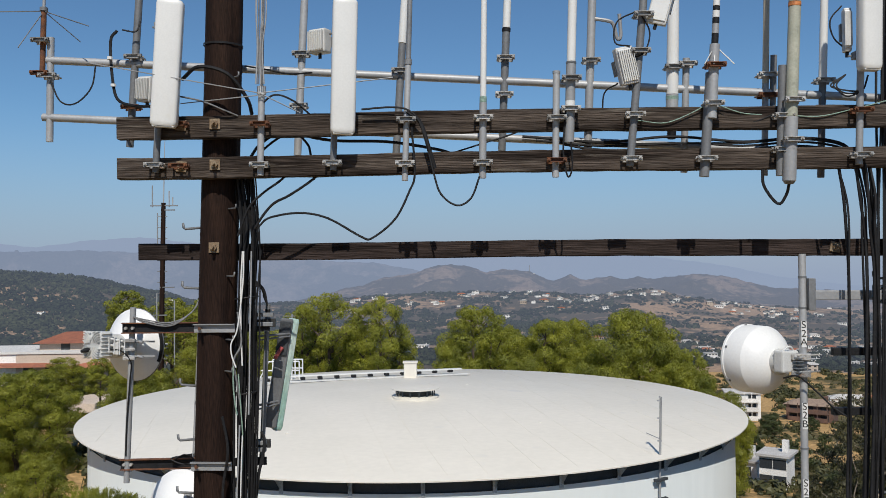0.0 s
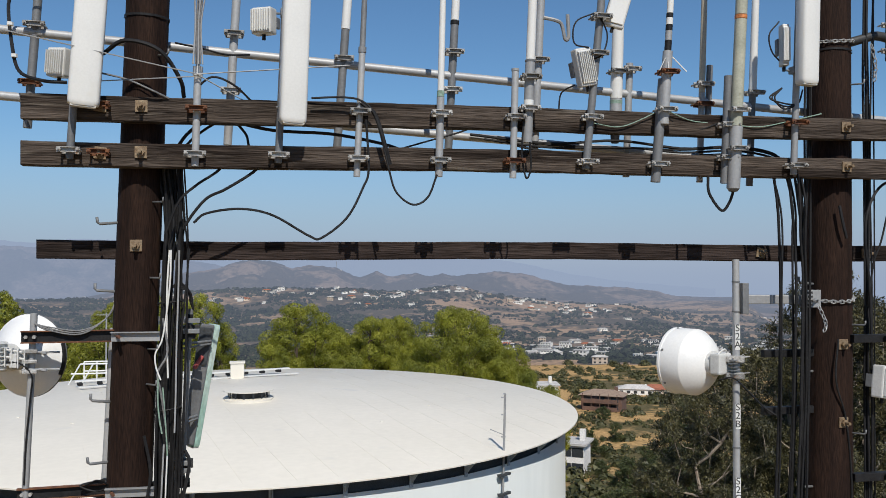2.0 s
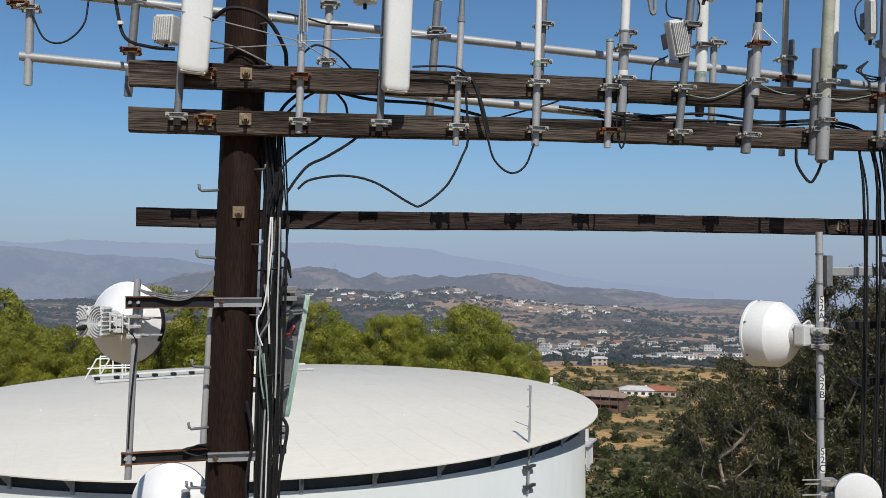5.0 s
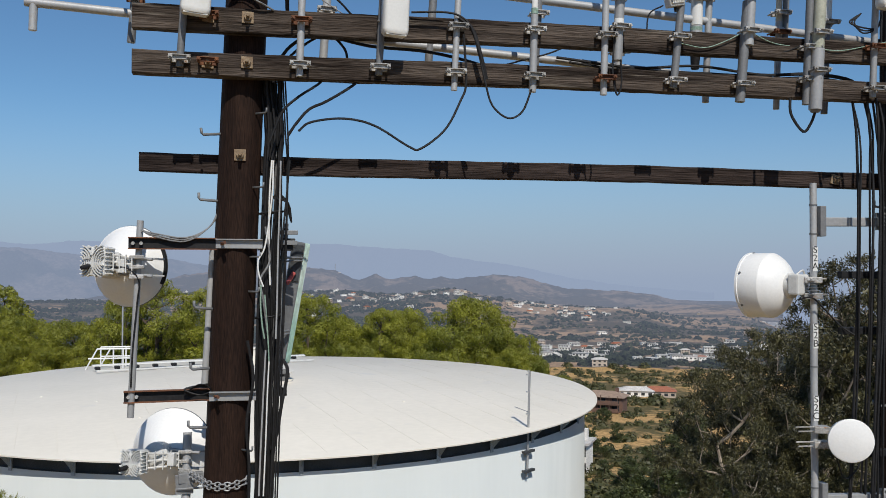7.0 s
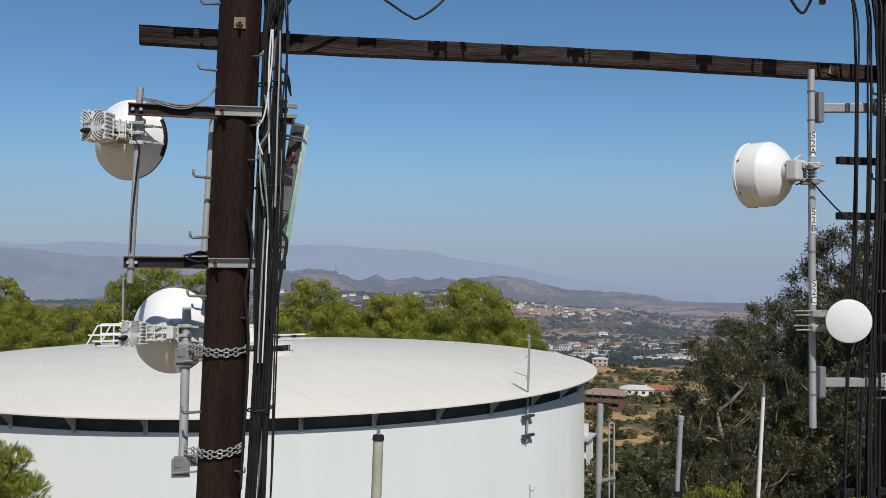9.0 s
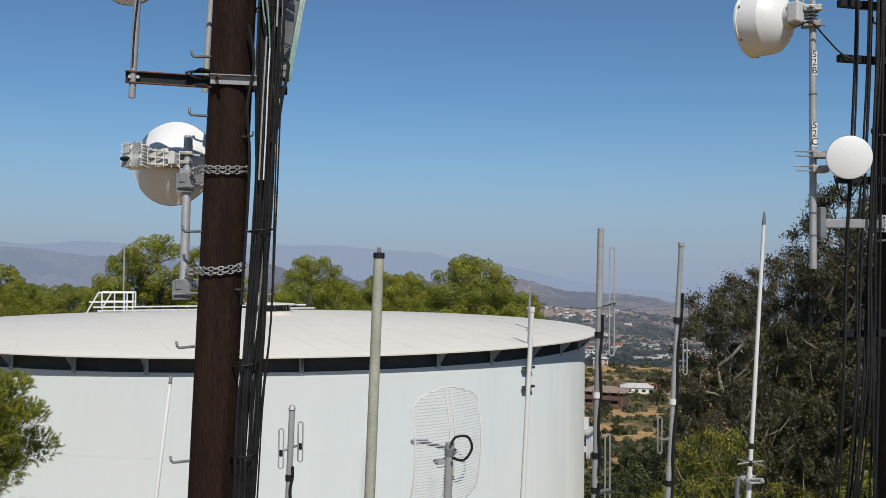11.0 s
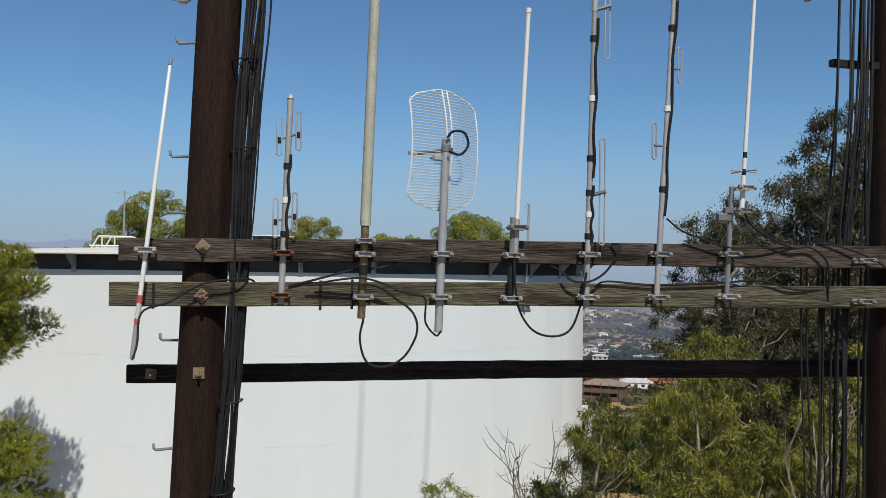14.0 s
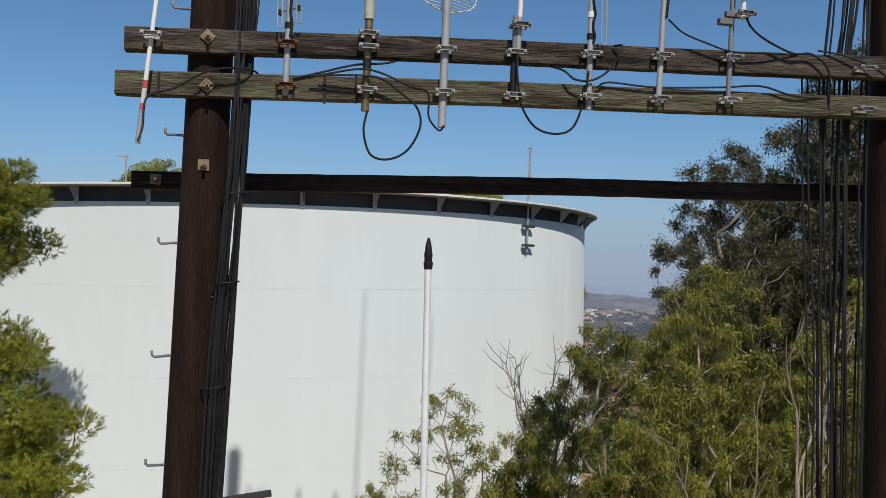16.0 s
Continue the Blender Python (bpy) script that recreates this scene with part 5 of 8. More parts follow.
# arms between that pipe and the pole
for z, dz in ((15.285, 0.0), (13.215, 0.0)):
    a, b = s2_at(z) + Vector((0.03, -0.02, 0)), Vector((3.06, 6.16, z + 0.01))
    e = thing("stand_off_arm", b, "grey galvanised square arm bolted to the pole", "bracket", "stand-off arms")
    ang = math.atan2(b.y - a.y, b.x - a.x)
    part("arm", box(bmesh.new(), (a + b) / 2 + Vector((0.03, 0, 0)), ((b - a).length - 0.02, 0.06, 0.066), Matrix.Rotation(ang, 3, "Z"), 0.006), M["galv"], e, smooth=False)
    part("end_plate", box(bmesh.new(), a + Vector((0.02, 0, 0.01)), (0.05, 0.07, 0.23), None, 0.006), M["galv_dark"], e, smooth=False)
    bm = box(bmesh.new(), b + Vector((0.04, -0.01, 0.0)), (0.16, 0.012, 0.13), Matrix.Rotation(ang, 3, "Z"), 0.003)
    plate = part("drilled_plate", bm, M["galv"], e, smooth=False)
    for i in range(4):
        for j in range(4):
            part("bolt_hole", lathe(bmesh.new(), [(0.009, 0), (0.009, 0.003)], axis(b + Vector((-0.015 + 0.034 * i, -0.0175, -0.045 + 0.03 * j)), (0, -1, 0)), 8), M["paint_black"], plate)
chain([(3.10, 6.10, 15.29)] + pole_wrap(1, 15.28, 15.31, 215, 345), "galvanised chain wrapped round the wooden pole")
chain([(3.12, 6.08, 15.25), (3.16, 6.05, 15.12), (3.14, 6.05, 15.05)], "short end of galvanised chain hanging loose")
chain(pole_wrap(1, 17.22, 17.25, 200, 340), "galvanised chain wrapped round the wooden pole")
chain([(3.60, 6.10, 17.2), (3.62, 6.08, 17.05), (3.61, 6.08, 16.92)], "short end of galvanised chain hanging loose")

# rusty arms and plates on the first pole
for z, x0, y0 in ((15.085, -2.36, 6.455), (14.085, -2.38, 6.475)):
    pp = pole_point(-1, z)
    e = thing("stand_off_arm", pp, "rusty dark steel channel arm bolted to the pole", "bracket", "stand-off arms")
    L = pp.x - 0.06 - x0
    mid = Vector((x0 + L / 2, (y0 + pp.y) / 2 - 0.02, z))
    ra = Matrix.Rotation(math.atan2(pp.y - 0.02 - y0, L), 3, "Z")
    part("channel_web", box(bmesh.new(), mid, (L, 0.008, 0.07), ra), M["black"], e, "black channel web", smooth=False)
    for s in (-1, 1):
        part("channel_flange", box(bmesh.new(), mid + Vector((0, -0.014, s * 0.036)), (L, 0.036, 0.007), ra), M["rust"], e, "rusty channel flange", smooth=False)
    for dx in (0.03, 0.08):
        part("bolt", lathe(bmesh.new(), [(0.012, 0), (0.012, 0.03)], axis((x0 + dx, y0 - 0.006, z), (0, -1, 0)), 6), M["clampm"], e)
    f = pole_point(-1, z)
    bm = box(bmesh.new(), (f.x + 0.02, f.y - pole_radius(z) - 0.012, z), (0.30, 0.012, 0.062), Matrix.Rotation(-0.06, 3, "Z"), 0.002)
    box(bm, (f.x + 0.02, f.y - pole_radius(z) - 0.028, z + 0.028), (0.30, 0.034, 0.006), Matrix.Rotation(-0.06, 3, "Z"))
    part("angle_plate", bm, M["galv"], e, "pale galvanised angle across the pole", smooth=False)
    part("through_bolt", tube(bmesh.new(), [(f.x - 0.1, f.y - pole_radius(z) + 0.02, z), (f.x - 0.07, f.y - pole_radius(z) - 0.09, z + 0.005)], 0.011, 7), M["rust"], e)
    bm = box(bmesh.new(), (f.x + 0.26, f.y + 0.04, z - 0.01), (0.24, 0.01, 0.06), Matrix.Rotation(0.15, 3, "Z"))
    part("rear_arm", bm, M["black"], e, "dark steel arm", smooth=False)
straight("conduit", (-1.83, 6.62, 15.12), (-1.885, 6.65, 14.05), 0.024, M["galv"], "grey steel conduit along the pole", "conduit")
for z in (14.17, 14.22, 15.1, 15.17):
    x = -1.38 + (z - 14.06) * 0.057
    bm = box(bmesh.new(), (x - 0.02, 6.53, z), (0.14, 0.03, 0.03), None, 0.003)
    tagged(part("pipe_clamp", bm, M["galv_dark"], None, smooth=False), "dark steel pipe clamp", "clamp", "pipe clamps")


def slab_panel(name, lo, hi, w, dep, yaw, material, label, caps="white"):
    """A long panel antenna between two points: rounded long edges, end caps."""
    lo, hi = Vector(lo), Vector(hi)
    e = thing(name, lo, label, "panel antenna", "panel antennas")
    z = (hi - lo).normalized()
    y = Vector((math.sin(yaw), math.cos(yaw), 0))
    y = (y - z * y.dot(z)).normalized()
    m = Matrix((y.cross(z), y, z)).transposed()
    bm = bmesh.new()
    n, prof = 8, []
    for k in range(n + 1):
        a = math.pi * (1 + k / n)
        prof.append((math.copysign(abs(math.cos(a)) ** 0.35, math.cos(a)) * w / 2, -dep * 0.5 * abs(math.sin(a)) ** 0.55))
    prof += [(w / 2, dep * 0.35), (w / 2 - 0.012, dep * 0.5), (-w / 2 + 0.012, dep * 0.5), (-w / 2, dep * 0.35)]
    rings = []
    for p, k in ((lo - z * 0.012, 0.86), (lo, 0.97), (lo + z * 0.02, 1.0), (hi - z * 0.02, 1.0), (hi, 0.97), (hi + z * 0.012, 0.86)):
        rings.append([bm.verts.new(p + m @ Vector((px * k, py * k, 0))) for px, py in prof])
    q = len(prof)
    for a, b in zip(rings, rings[1:]):
        for k in range(q):
            bm.faces.new((a[k], a[(k + 1) % q], b[(k + 1) % q], b[k]))
    bm.faces.new(rings[0][::-1]), bm.faces.new(rings[-1])
    bmesh.ops.recalc_face_normals(bm, faces=bm.faces)
    part("radome", bm, M[material], e)
    part("end_cap", box(bmesh.new(), lo - z * 0.016, (w * 0.8, dep * 0.75, 0.01), m, 0.003), M["greyplastic"], e, smooth=False)
    return e, m


PANELS = ((-1.935, 16.522, -1.876, 17.366, -0.14, 0.185), (-0.684, 16.452, -0.656, 17.345, -0.16, 0.172), (2.878, 16.827, 2.884, 17.70, -0.15, 0.150))
for x0, z0, x1, z1, yaw, w in PANELS:
    pe, pm = slab_panel("panel_antenna", up(x0, z0, -0.13), up(x1, z1, -0.13), w, 0.10, yaw, "white", "long white panel antenna above the crossarm")
    for z in (z0 + 0.1, z0 + 0.7):
        bm = box(bmesh.new(), up(x0 - 0.03, z, -0.055), (0.09, 0.07, 0.05), None, 0.005)
        tube(bm, [up(x0 - 0.1, z, -0.04), up(x0 + 0.05, z, -0.04)], 0.007, 6)
        part("panel_bracket", bm, M["galv_dark"], pe, smooth=False)
for xf, xh, zf, zc, rusty in ((-2.035, -1.96, 16.20, 16.252, 0), (-0.768, -0.72, 16.20, 16.25, 0), (2.862, 2.884, 16.19, 16.255, 0)):
    antenna("mounting_post", "grey galvanised post behind a panel antenna", "post", up(xf, zf), up(xh, zf + 1.17),
            [("pipe", zf, zf + 1.5, 0.024, 0.024, "galv_dark" if xf < 2 else "galv", "")], [(zc, rusty)] + ([(16.56, 1)] if xf > 2 else []), UPG)
slab_panel("panel_antenna", (-1.335, 7.0, 14.25), (-1.195, 6.99, 15.10), 0.085, 0.07, 0.9, "panel_green", "mildewed green-white panel antenna leaning behind cables")
ptray = tagged(part("panel_tray", box(bmesh.new(), (-1.305, 6.93, 14.69), (0.10, 0.03, 0.87), Matrix.Rotation(0.165, 3, "Y") @ Matrix.Rotation(0.35, 3, "Z"), 0.012), M["galv_dark"], None, "", False), "dark metal back tray of a leaning panel antenna", "panel tray")
slab_panel("panel_antenna", (3.835, 6.02, 14.10), (3.888, 6.00, 15.0), 0.105, 0.08, -0.2, "panel_green", "mildewed green-white panel antenna beside the pole")


# dark slab added over the tray's upper part, in place of shade there
part("tray_cover", box(bmesh.new(), (-1.262, 6.905, 14.965), (0.088, 0.014, 0.27), Matrix.Rotation(0.165, 3, "Y") @ Matrix.Rotation(0.35, 3, "Z"), 0.006), M["gap"], ptray, "dark slab standing for shade on the tray top", False)
pp = thing("antenna_pipe", (-1.39, 6.7, 14.04), "dark grey pipe holding the leaning panel antenna", "pipe")
PA0, PA1 = Vector((-1.393, 6.70, 14.04)), Vector((-1.340, 6.70, 15.24))
part("pipe", tube(bmesh.new(), [PA0, PA1], 0.019, 12), M["galv_dark"], pp)
part("tape", tube(bmesh.new(), [PA0.lerp(PA1, 0.94), PA0.lerp(PA1, 0.97)], 0.0205, 12), M["black"], pp, "black tape band")
part("tape", tube(bmesh.new(), [PA0.lerp(PA1, 0.03), PA0.lerp(PA1, 0.05)], 0.0205, 12), M["black"], pp, "black tape band")
for f, w in ((0.885, 0.15), (0.125, 0.13)):
    q = PA0.lerp(PA1, f)
    bm = box(bmesh.new(), q + Vector((-0.03, -0.01, 0)), (w, 0.06, 0.05), None, 0.005)
    box(bm, q + Vector((0.02, -0.035, 0.0)), (0.10, 0.02, 0.065), None, 0.004)
    part("clamp", bm, M["paint_black"], pp, "dark pipe clamp", False)
for f, dx in ((0.80, 0.14), (0.36, 0.07)):
    q = PA0.lerp(PA1, f)
    bm = tube(bmesh.new(), [q + Vector((-0.06, -0.02, 0)), q + Vector((dx, 0.2, 0.0))], 0.009, 7)
    tube(bm, [q + Vector((-0.05, -0.02, -0.03)), q + Vector((dx, 0.2, -0.02))], 0.007, 7)
    part("panel_arm", bm, M["galv_dark"], pp)


def radio_box(name, c, s, tilt, yaw, label, fins=True):
    c = Vector(c)
    e = thing(name, c, label, "radio unit", "radio units")
    t = (Matrix.Rotation(yaw, 3, "Z") @ Matrix.Rotation(tilt, 3, "Y"))
    part("housing", box(bmesh.new(), c, s, t, 0.012), M["greyplastic"], e, "", False)
    part("lid", box(bmesh.new(), c + t @ Vector((0, -s[1] / 2 - 0.004, 0)), (s[0] * 0.86, 0.01, s[2] * 0.86), t, 0.004), M["white"], e, "", False)
    if fins:
        for k in range(8):
            part("cooling_fin", box(bmesh.new(), c + t @ Vector(((k / 7 - 0.5) * s[0] * 0.85, -s[1] / 2 - 0.014, 0)), (0.005, 0.016, s[2] * 0.78), t), M["greyplastic"], e, "", False)
    part("cable_gland", lathe(bmesh.new(), [(0.012, 0), (0.012, 0.035)], axis(c + t @ Vector((0, 0, -s[2] / 2)), t @ Vector((0, 0, -1))), 10), M["black"], e)
    for sx in (-1, 1):
        part("mount_ear", box(bmesh.new(), c + t @ Vector((sx * s[0] * 0.45, s[1] * 0.5 + 0.02, 0)), (0.02, 0.05, s[2] * 0.4), t, 0.003), M["galv_dark"], e, "", False)
    return e


radio_box("radio_unit", up(-2.10, 16.80, 0.04), (0.13, 0.09, 0.18), 0.08, -0.5, "small white radio unit behind a panel antenna")
radio_box("radio_unit", up(-0.86, 17.12, 0.05), (0.14, 0.09, 0.17), 0.0, -0.5, "small white radio unit behind a panel antenna")
radio_box("radio_unit", up(1.275, 16.89, -0.03), (0.125, 0.07, 0.26), -0.22, 0.2, "tilted pale radio box with a cooling grille")
radio_box("radio_unit", up(1.53, 17.34, -0.02), (0.14, 0.06, 0.34), 0.28, -0.3, "white slanted radio box high on the mast", False)
radio_box("radio_unit", up(2.80, 17.12, 0.03), (0.05, 0.08, 0.30), 0.0, -0.2, "small finned radio unit behind a panel antenna")
radio_box("radio_unit", up(3.63, 14.68, 0.02), (0.15, 0.09, 0.24), 0.15, 0.35, "pale finned radio unit beside the pole")
# small bits on the slanting mast and the rear mast
tagged(part("ground_rod_hook", tube(bmesh.new(), smooth_path([atf(17.35) + Vector((0.02, -0.02, 0)), atf(17.33) + Vector((0.12, -0.03, 0)), atf(17.3) + Vector((0.16, -0.03, 0)), atf(17.2) + Vector((0.19, -0.03, 0)), atf(17.22) + Vector((0.215, -0.03, 0)), atf(17.38) + Vector((0.2, -0.03, 0))], 5), 0.014, 8), M["galv"]), "grey bent tube hook on the rear mast", "hook")

# top fittings beside the second pole: small dish and its bracket
bowl_dish("microwave_dish", (4.20, 6.33, 17.25), (0.66, 0.70, -0.28), 0.172, "small white conical microwave dish with finned radio", (-0.16, -0.13, 0.04), (0.15, 0.16, 0.11), (3.92, 6.25, 17.22))
antenna("dish_pipe", "dark pipe carrying a small dish beside the pole", "pipe", (3.875, 6.24, 17.12), (3.885, 6.24, 17.7), [("pipe", 17.12, 18.6, 0.032, 0.032, "paint_black", "")], [(17.2, 0), (17.4, 0)], "dish pipes")
bm = tube(bmesh.new(), smooth_path([(3.45, 6.24, 17.22), (3.62, 6.22, 17.27), (3.74, 6.22, 17.30), (3.88, 6.24, 17.29)], 5), 0.035, 10)
tagged(part("bracket_arm", bm, M["paint_black"]), "dark curved steel arm from the pole", "bracket", "stand-off arms")
for z, x1, mk in ((15.0, 3.78, "black"), (13.98, 3.78, "black")):
    b = box(bmesh.new(), ((3.40 + x1) / 2, 6.08, z), (x1 - 3.40, 0.05, 0.06), None, 0.004)
    box(b, (x1 - 0.06, 6.03, z), (0.16, 0.03, 0.04), None, 0.004)
    tagged(part("bracket_arm", b, M[mk], None, "", False), "dark steel bracket arm on the pole", "bracket", "stand-off arms")
antenna("antenna_pipe", "grey pipe carrying a panel antenna beside the pole", "pipe", (3.735, 6.03, 13.9), (3.735, 6.0, 15.05), [("pipe", 13.85, 15.08, 0.019, 0.019, "galv", "")], [(14.98, 0), (14.22, 0)])
for z in (14.89, 14.47, 13.55, 12.4):
    p = pole_point(1, z)
    tagged(part("cable_bracket", box(bmesh.new(), (p.x - 0.34, p.y - 0.02, z), (0.46, 0.05, 0.055), None, 0.004), M["black"], None, "", False), "dark steel cable bracket on the pole", "bracket", "cable brackets")
# slanted bracket that holds the hanging whips
bk = thing("whip_bracket", (4.5, 6.36, 16.45), "grey slotted steel strut holding hanging whips", "bracket")
part("strut", box(bmesh.new(), (4.53, 6.33, 16.40), (0.62, 0.035, 0.035), Matrix.Rotation(-0.22, 3, "Y"), 0.003), M["galv"], bk, "", False)
for x, z in ((4.35, 16.35), (4.56, 16.41)):
    part("u_bolt", box(bmesh.new(), (x, 6.36, z), (0.06, 0.06, 0.03), None, 0.005), M["galv_dark"], bk, "", False)


# ---- grid antenna, dipoles, radials ----
gd = Vector((-0.50, 0.866, 0.02)).normalized()
gt = turned(gd)
gc = Vector((-0.205, 6.255, 11.625))
GK = 0.42


def grid_at(u, v):
    return gc + gt @ Vector((u, v, GK * (u * u + v * v)))


def grid_w(v):
    return 0.305 * math.sqrt(max(0.02, min(1.0, (0.418 - abs(v)) / 0.085)))


for k in range(41):
    v = (k / 40 - 0.5) * 0.83
    w = grid_w(v)
    part("grid_bar", tube(bmesh.new(), [grid_at(w * i / 6, v) for i in range(-6, 7)], 0.0034, 5), M["greyplastic"], m_l4)
edge = [grid_at(grid_w(v) * s, v) for s, vs in ((1, [(-0.415 + 0.83 * i / 16) for i in range(17)]), (-1, [(0.415 - 0.83 * i / 16) for i in range(17)])) for v in vs]
part("grid_frame", tube(bmesh.new(), edge + edge[:1], 0.0055, 6, False), M["white"], m_l4, "white wire frame")
for u in (-0.02, 0.025):
    part("grid_rib", tube(bmesh.new(), [grid_at(u, v) for v in np.linspace(-0.41, 0.41, 15)], 0.006, 6), M["white"], m_l4)
part("grid_mount", box(bmesh.new(), (-0.28, 6.225, 11.56), (0.12, 0.07, 0.03), Matrix.Rotation(0.3, 3, "Z"), 0.004), M["galv"], m_l4, "", False)
part("feed_tube", tube(bmesh.new(), [gc - gd * 0.02, gc + gd * 0.34], 0.014, 10), M["galv"], m_l4)
part("feed_dipole", box(bmesh.new(), gc + gd * 0.35, (0.13, 0.03, 0.04), gt, 0.005), M["greyplastic"], m_l4, "", False)
part("feed_lead", tube(bmesh.new(), smooth_path([(-0.24, 6.13, 11.60), (-0.16, 6.14, 11.58), (-0.10, 6.16, 11.65), (-0.13, 6.15, 11.73), (-0.21, 6.14, 11.735), (-0.25, 6.14, 11.69)], 6), 0.009, 7), M["black"], m_l4, "black coaxial lead")


def loop_dipole(parent, c, h, w=0.035, r=0.005, turn=0.0, mk="galv"):
    """A folded dipole: a long narrow closed loop, standing."""
    c = Vector(c)
    d = Vector((math.cos(turn), math.sin(turn), 0)) * w / 2
    pts = []
    for s in (1, -1):
        for k in range(7):
            a = math.pi * k / 6
            pts.append(c + d * math.cos(a) * s + Vector((0, 0, s * (h / 2 - w / 2 + w / 2 * math.sin(a)))))
    return part("folded_dipole", tube(bmesh.new(), pts + pts[:1], r, 6, False), M[mk], parent)


def stub(parent, a, b, r=0.008):
    part("dipole_arm", tube(bmesh.new(), [a, b], r, 7), M["galv_dark"], parent)


for z in (11.69, 11.15):
    for s in (-1, 1):
        q = at_l2(z) + Vector((s * 0.062, -0.02, 0.02 * s))
        loop_dipole(m_l2, q, 0.26, 0.03)
        stub(m_l2, at_l2(z - 0.02), q - Vector((0, 0, 0.02)))
        part("dipole_tape", tube(bmesh.new(), [q - Vector((0, 0, 0.05)), q + Vector((0, 0, -0.01))], 0.011, 7), M["black"], m_l2, "black tape")
for z, h in ((12.64, 0.74), (11.36, 0.74)):
    q = at_l6(z) + Vector((0.085, -0.02, 0.0))
    loop_dipole(m_l6, q, h, 0.036, 0.0055)
    stub(m_l6, at_l6(z - 0.03), q + Vector((0.02, -0.02, 0.0)), 0.014)
for z, dx, tn in ((12.26, 0.075, 0.2), (11.72, -0.085, 0.2)):
    q = at_l7(z) + Vector((dx, 0.0, 0.0))
    loop_dipole(m_l7, q, 0.25, 0.034, 0.005, tn)
    stub(m_l7, at_l7(z - 0.03), q - Vector((0, 0, 0.03)), 0.009)
for m_, at_, spans in ((m_l2, at_l2, ((10.95, 11.55),)), (m_l6, at_l6, ((11.0, 11.4), (11.45, 12.55))), (m_l7, at_l7, ((11.2, 12.7),))):
    for za, zb in spans:
        pts = [at_(za + (zb - za) * k / 8) + Vector((0.008 * math.sin(k * 1.9) + 0.014, -0.024, 0)) for k in range(9)]
        part("lead", tube(bmesh.new(), smooth_path(pts, 4), 0.010, 7), M["black"], m_, "black lead taped along the mast")
        for k in (1, 4, 7):
            q = at_(za + (zb - za) * k / 8)
            part("tape", tube(bmesh.new(), [q - Vector((0, 0, 0.02)), q + Vector((0, 0, 0.02))], 0.026, 10), M["white"] if k == 4 else M["black"], m_, "tape wrap")
for a in range(4):
    t = a * math.pi / 2 + 0.25
    part("radial", tube(bmesh.new(), [at_l8(11.53), at_l8(11.53) + Vector((0.12 * math.cos(t), 0.12 * math.sin(t), -0.005))], 0.005, 6), M["galv"], m_l8)
bm = box(bmesh.new(), low(1.80, 11.25, -0.025), (0.17, 0.04, 0.04), None, 0.004)
box(bm, low(1.72, 11.2, -0.02), (0.1, 0.05, 0.045), None, 0.004)
part("bracket", bm, M["galv_dark"], m_l8, "", False)
for z in (10.915, 10.62):
    q = low(2.78, z, -0.0)
    hang_ob = tagged(hang("pipe_clamp", CLAMP, None, "", Matrix.Translation(q)), "empty zinc pipe clamp on the crossarm", "clamp", "empty clamps")
for x, z in ((-1.86, 16.245), (-1.86, 16.54)):
    tagged(hang("pipe_clamp", CLAMP_RUST, None, "", Matrix.Translation(up(x, z, 0.0))), "empty rusty pipe clamp on the crossarm", "clamp", "empty clamps")
# thin radial wires at the first pole and the antenna at the far end
RAD = (((-1.27, 6.09, 16.74), (-2.42, 5.95, 16.93)), ((-1.27, 6.09, 16.74), (-0.33, 5.95, 16.81)), ((-1.27, 6.11, 16.73), (-1.9, 6.35, 16.72)), ((-1.27, 6.11, 16.74), (-0.85, 6.3, 16.55)))
rw = thing("ground_radials", (-1.27, 6.1, 16.74), "thin bare wire radials spreading from a mast", "wire radials")
for a, b in RAD:
    part("radial_wire", tube(bmesh.new(), [a, b], 0.004, 5), M["galv"], rw)
rw = thing("ground_radials", (-3.04, 6.66, 17.5), "thin dark wire radials spreading from an antenna base", "wire radials")
for b in ((-2.55, 6.3, 17.28), (-3.5, 6.4, 17.42), (-3.16, 6.5, 17.18), (-2.9, 7.0, 17.35)):
    part("radial_wire", tube(bmesh.new(), [(-3.04, 6.66, 17.5), b], 0.004, 5), M["galv_dark"], rw)
for a in range(3):
    t = a * 2.1 + 0.3
    q = Vector(up(1.885, 17.02, -0.03))
    tagged(part("radial_wire", tube(bmesh.new(), [q, q + Vector((0.12 * math.cos(t), -0.05, -0.14))], 0.0045, 5), M["galv" if a else "white"]), "short bent radial wire under an omni antenna", "wire radials")


# ---- cables ----
def fan(base, n, spread, seed, r0=0.008, r1=0.013):
    """A bundle of cables that wander round one line."""
    rng = random.Random(seed)
    base = [Vector(b) for b in base]
    for i in range(n):
        a, d = rng.uniform(0, 6.28), math.sqrt(rng.uniform(0, 1))
        ox, oy = d * math.cos(a) * spread[0], d * math.sin(a) * spread[1]
        ph, am = rng.uniform(0, 6.28), rng.uniform(0.004, 0.02)
        pts = [b + Vector((ox + am * math.sin(ph + 1.7 * k), oy + am * math.cos(ph + 1.3 * k), 0)) for k, b in enumerate(base)]
        q = rng.random()
        mk, lb = ("black", "black coaxial cable strapped along the pole") if q < 0.99 else ("greycable", "grey cable strapped along the pole")
        cable(pts, rng.uniform(r0, r1), mk, lb, k=4, n=6)


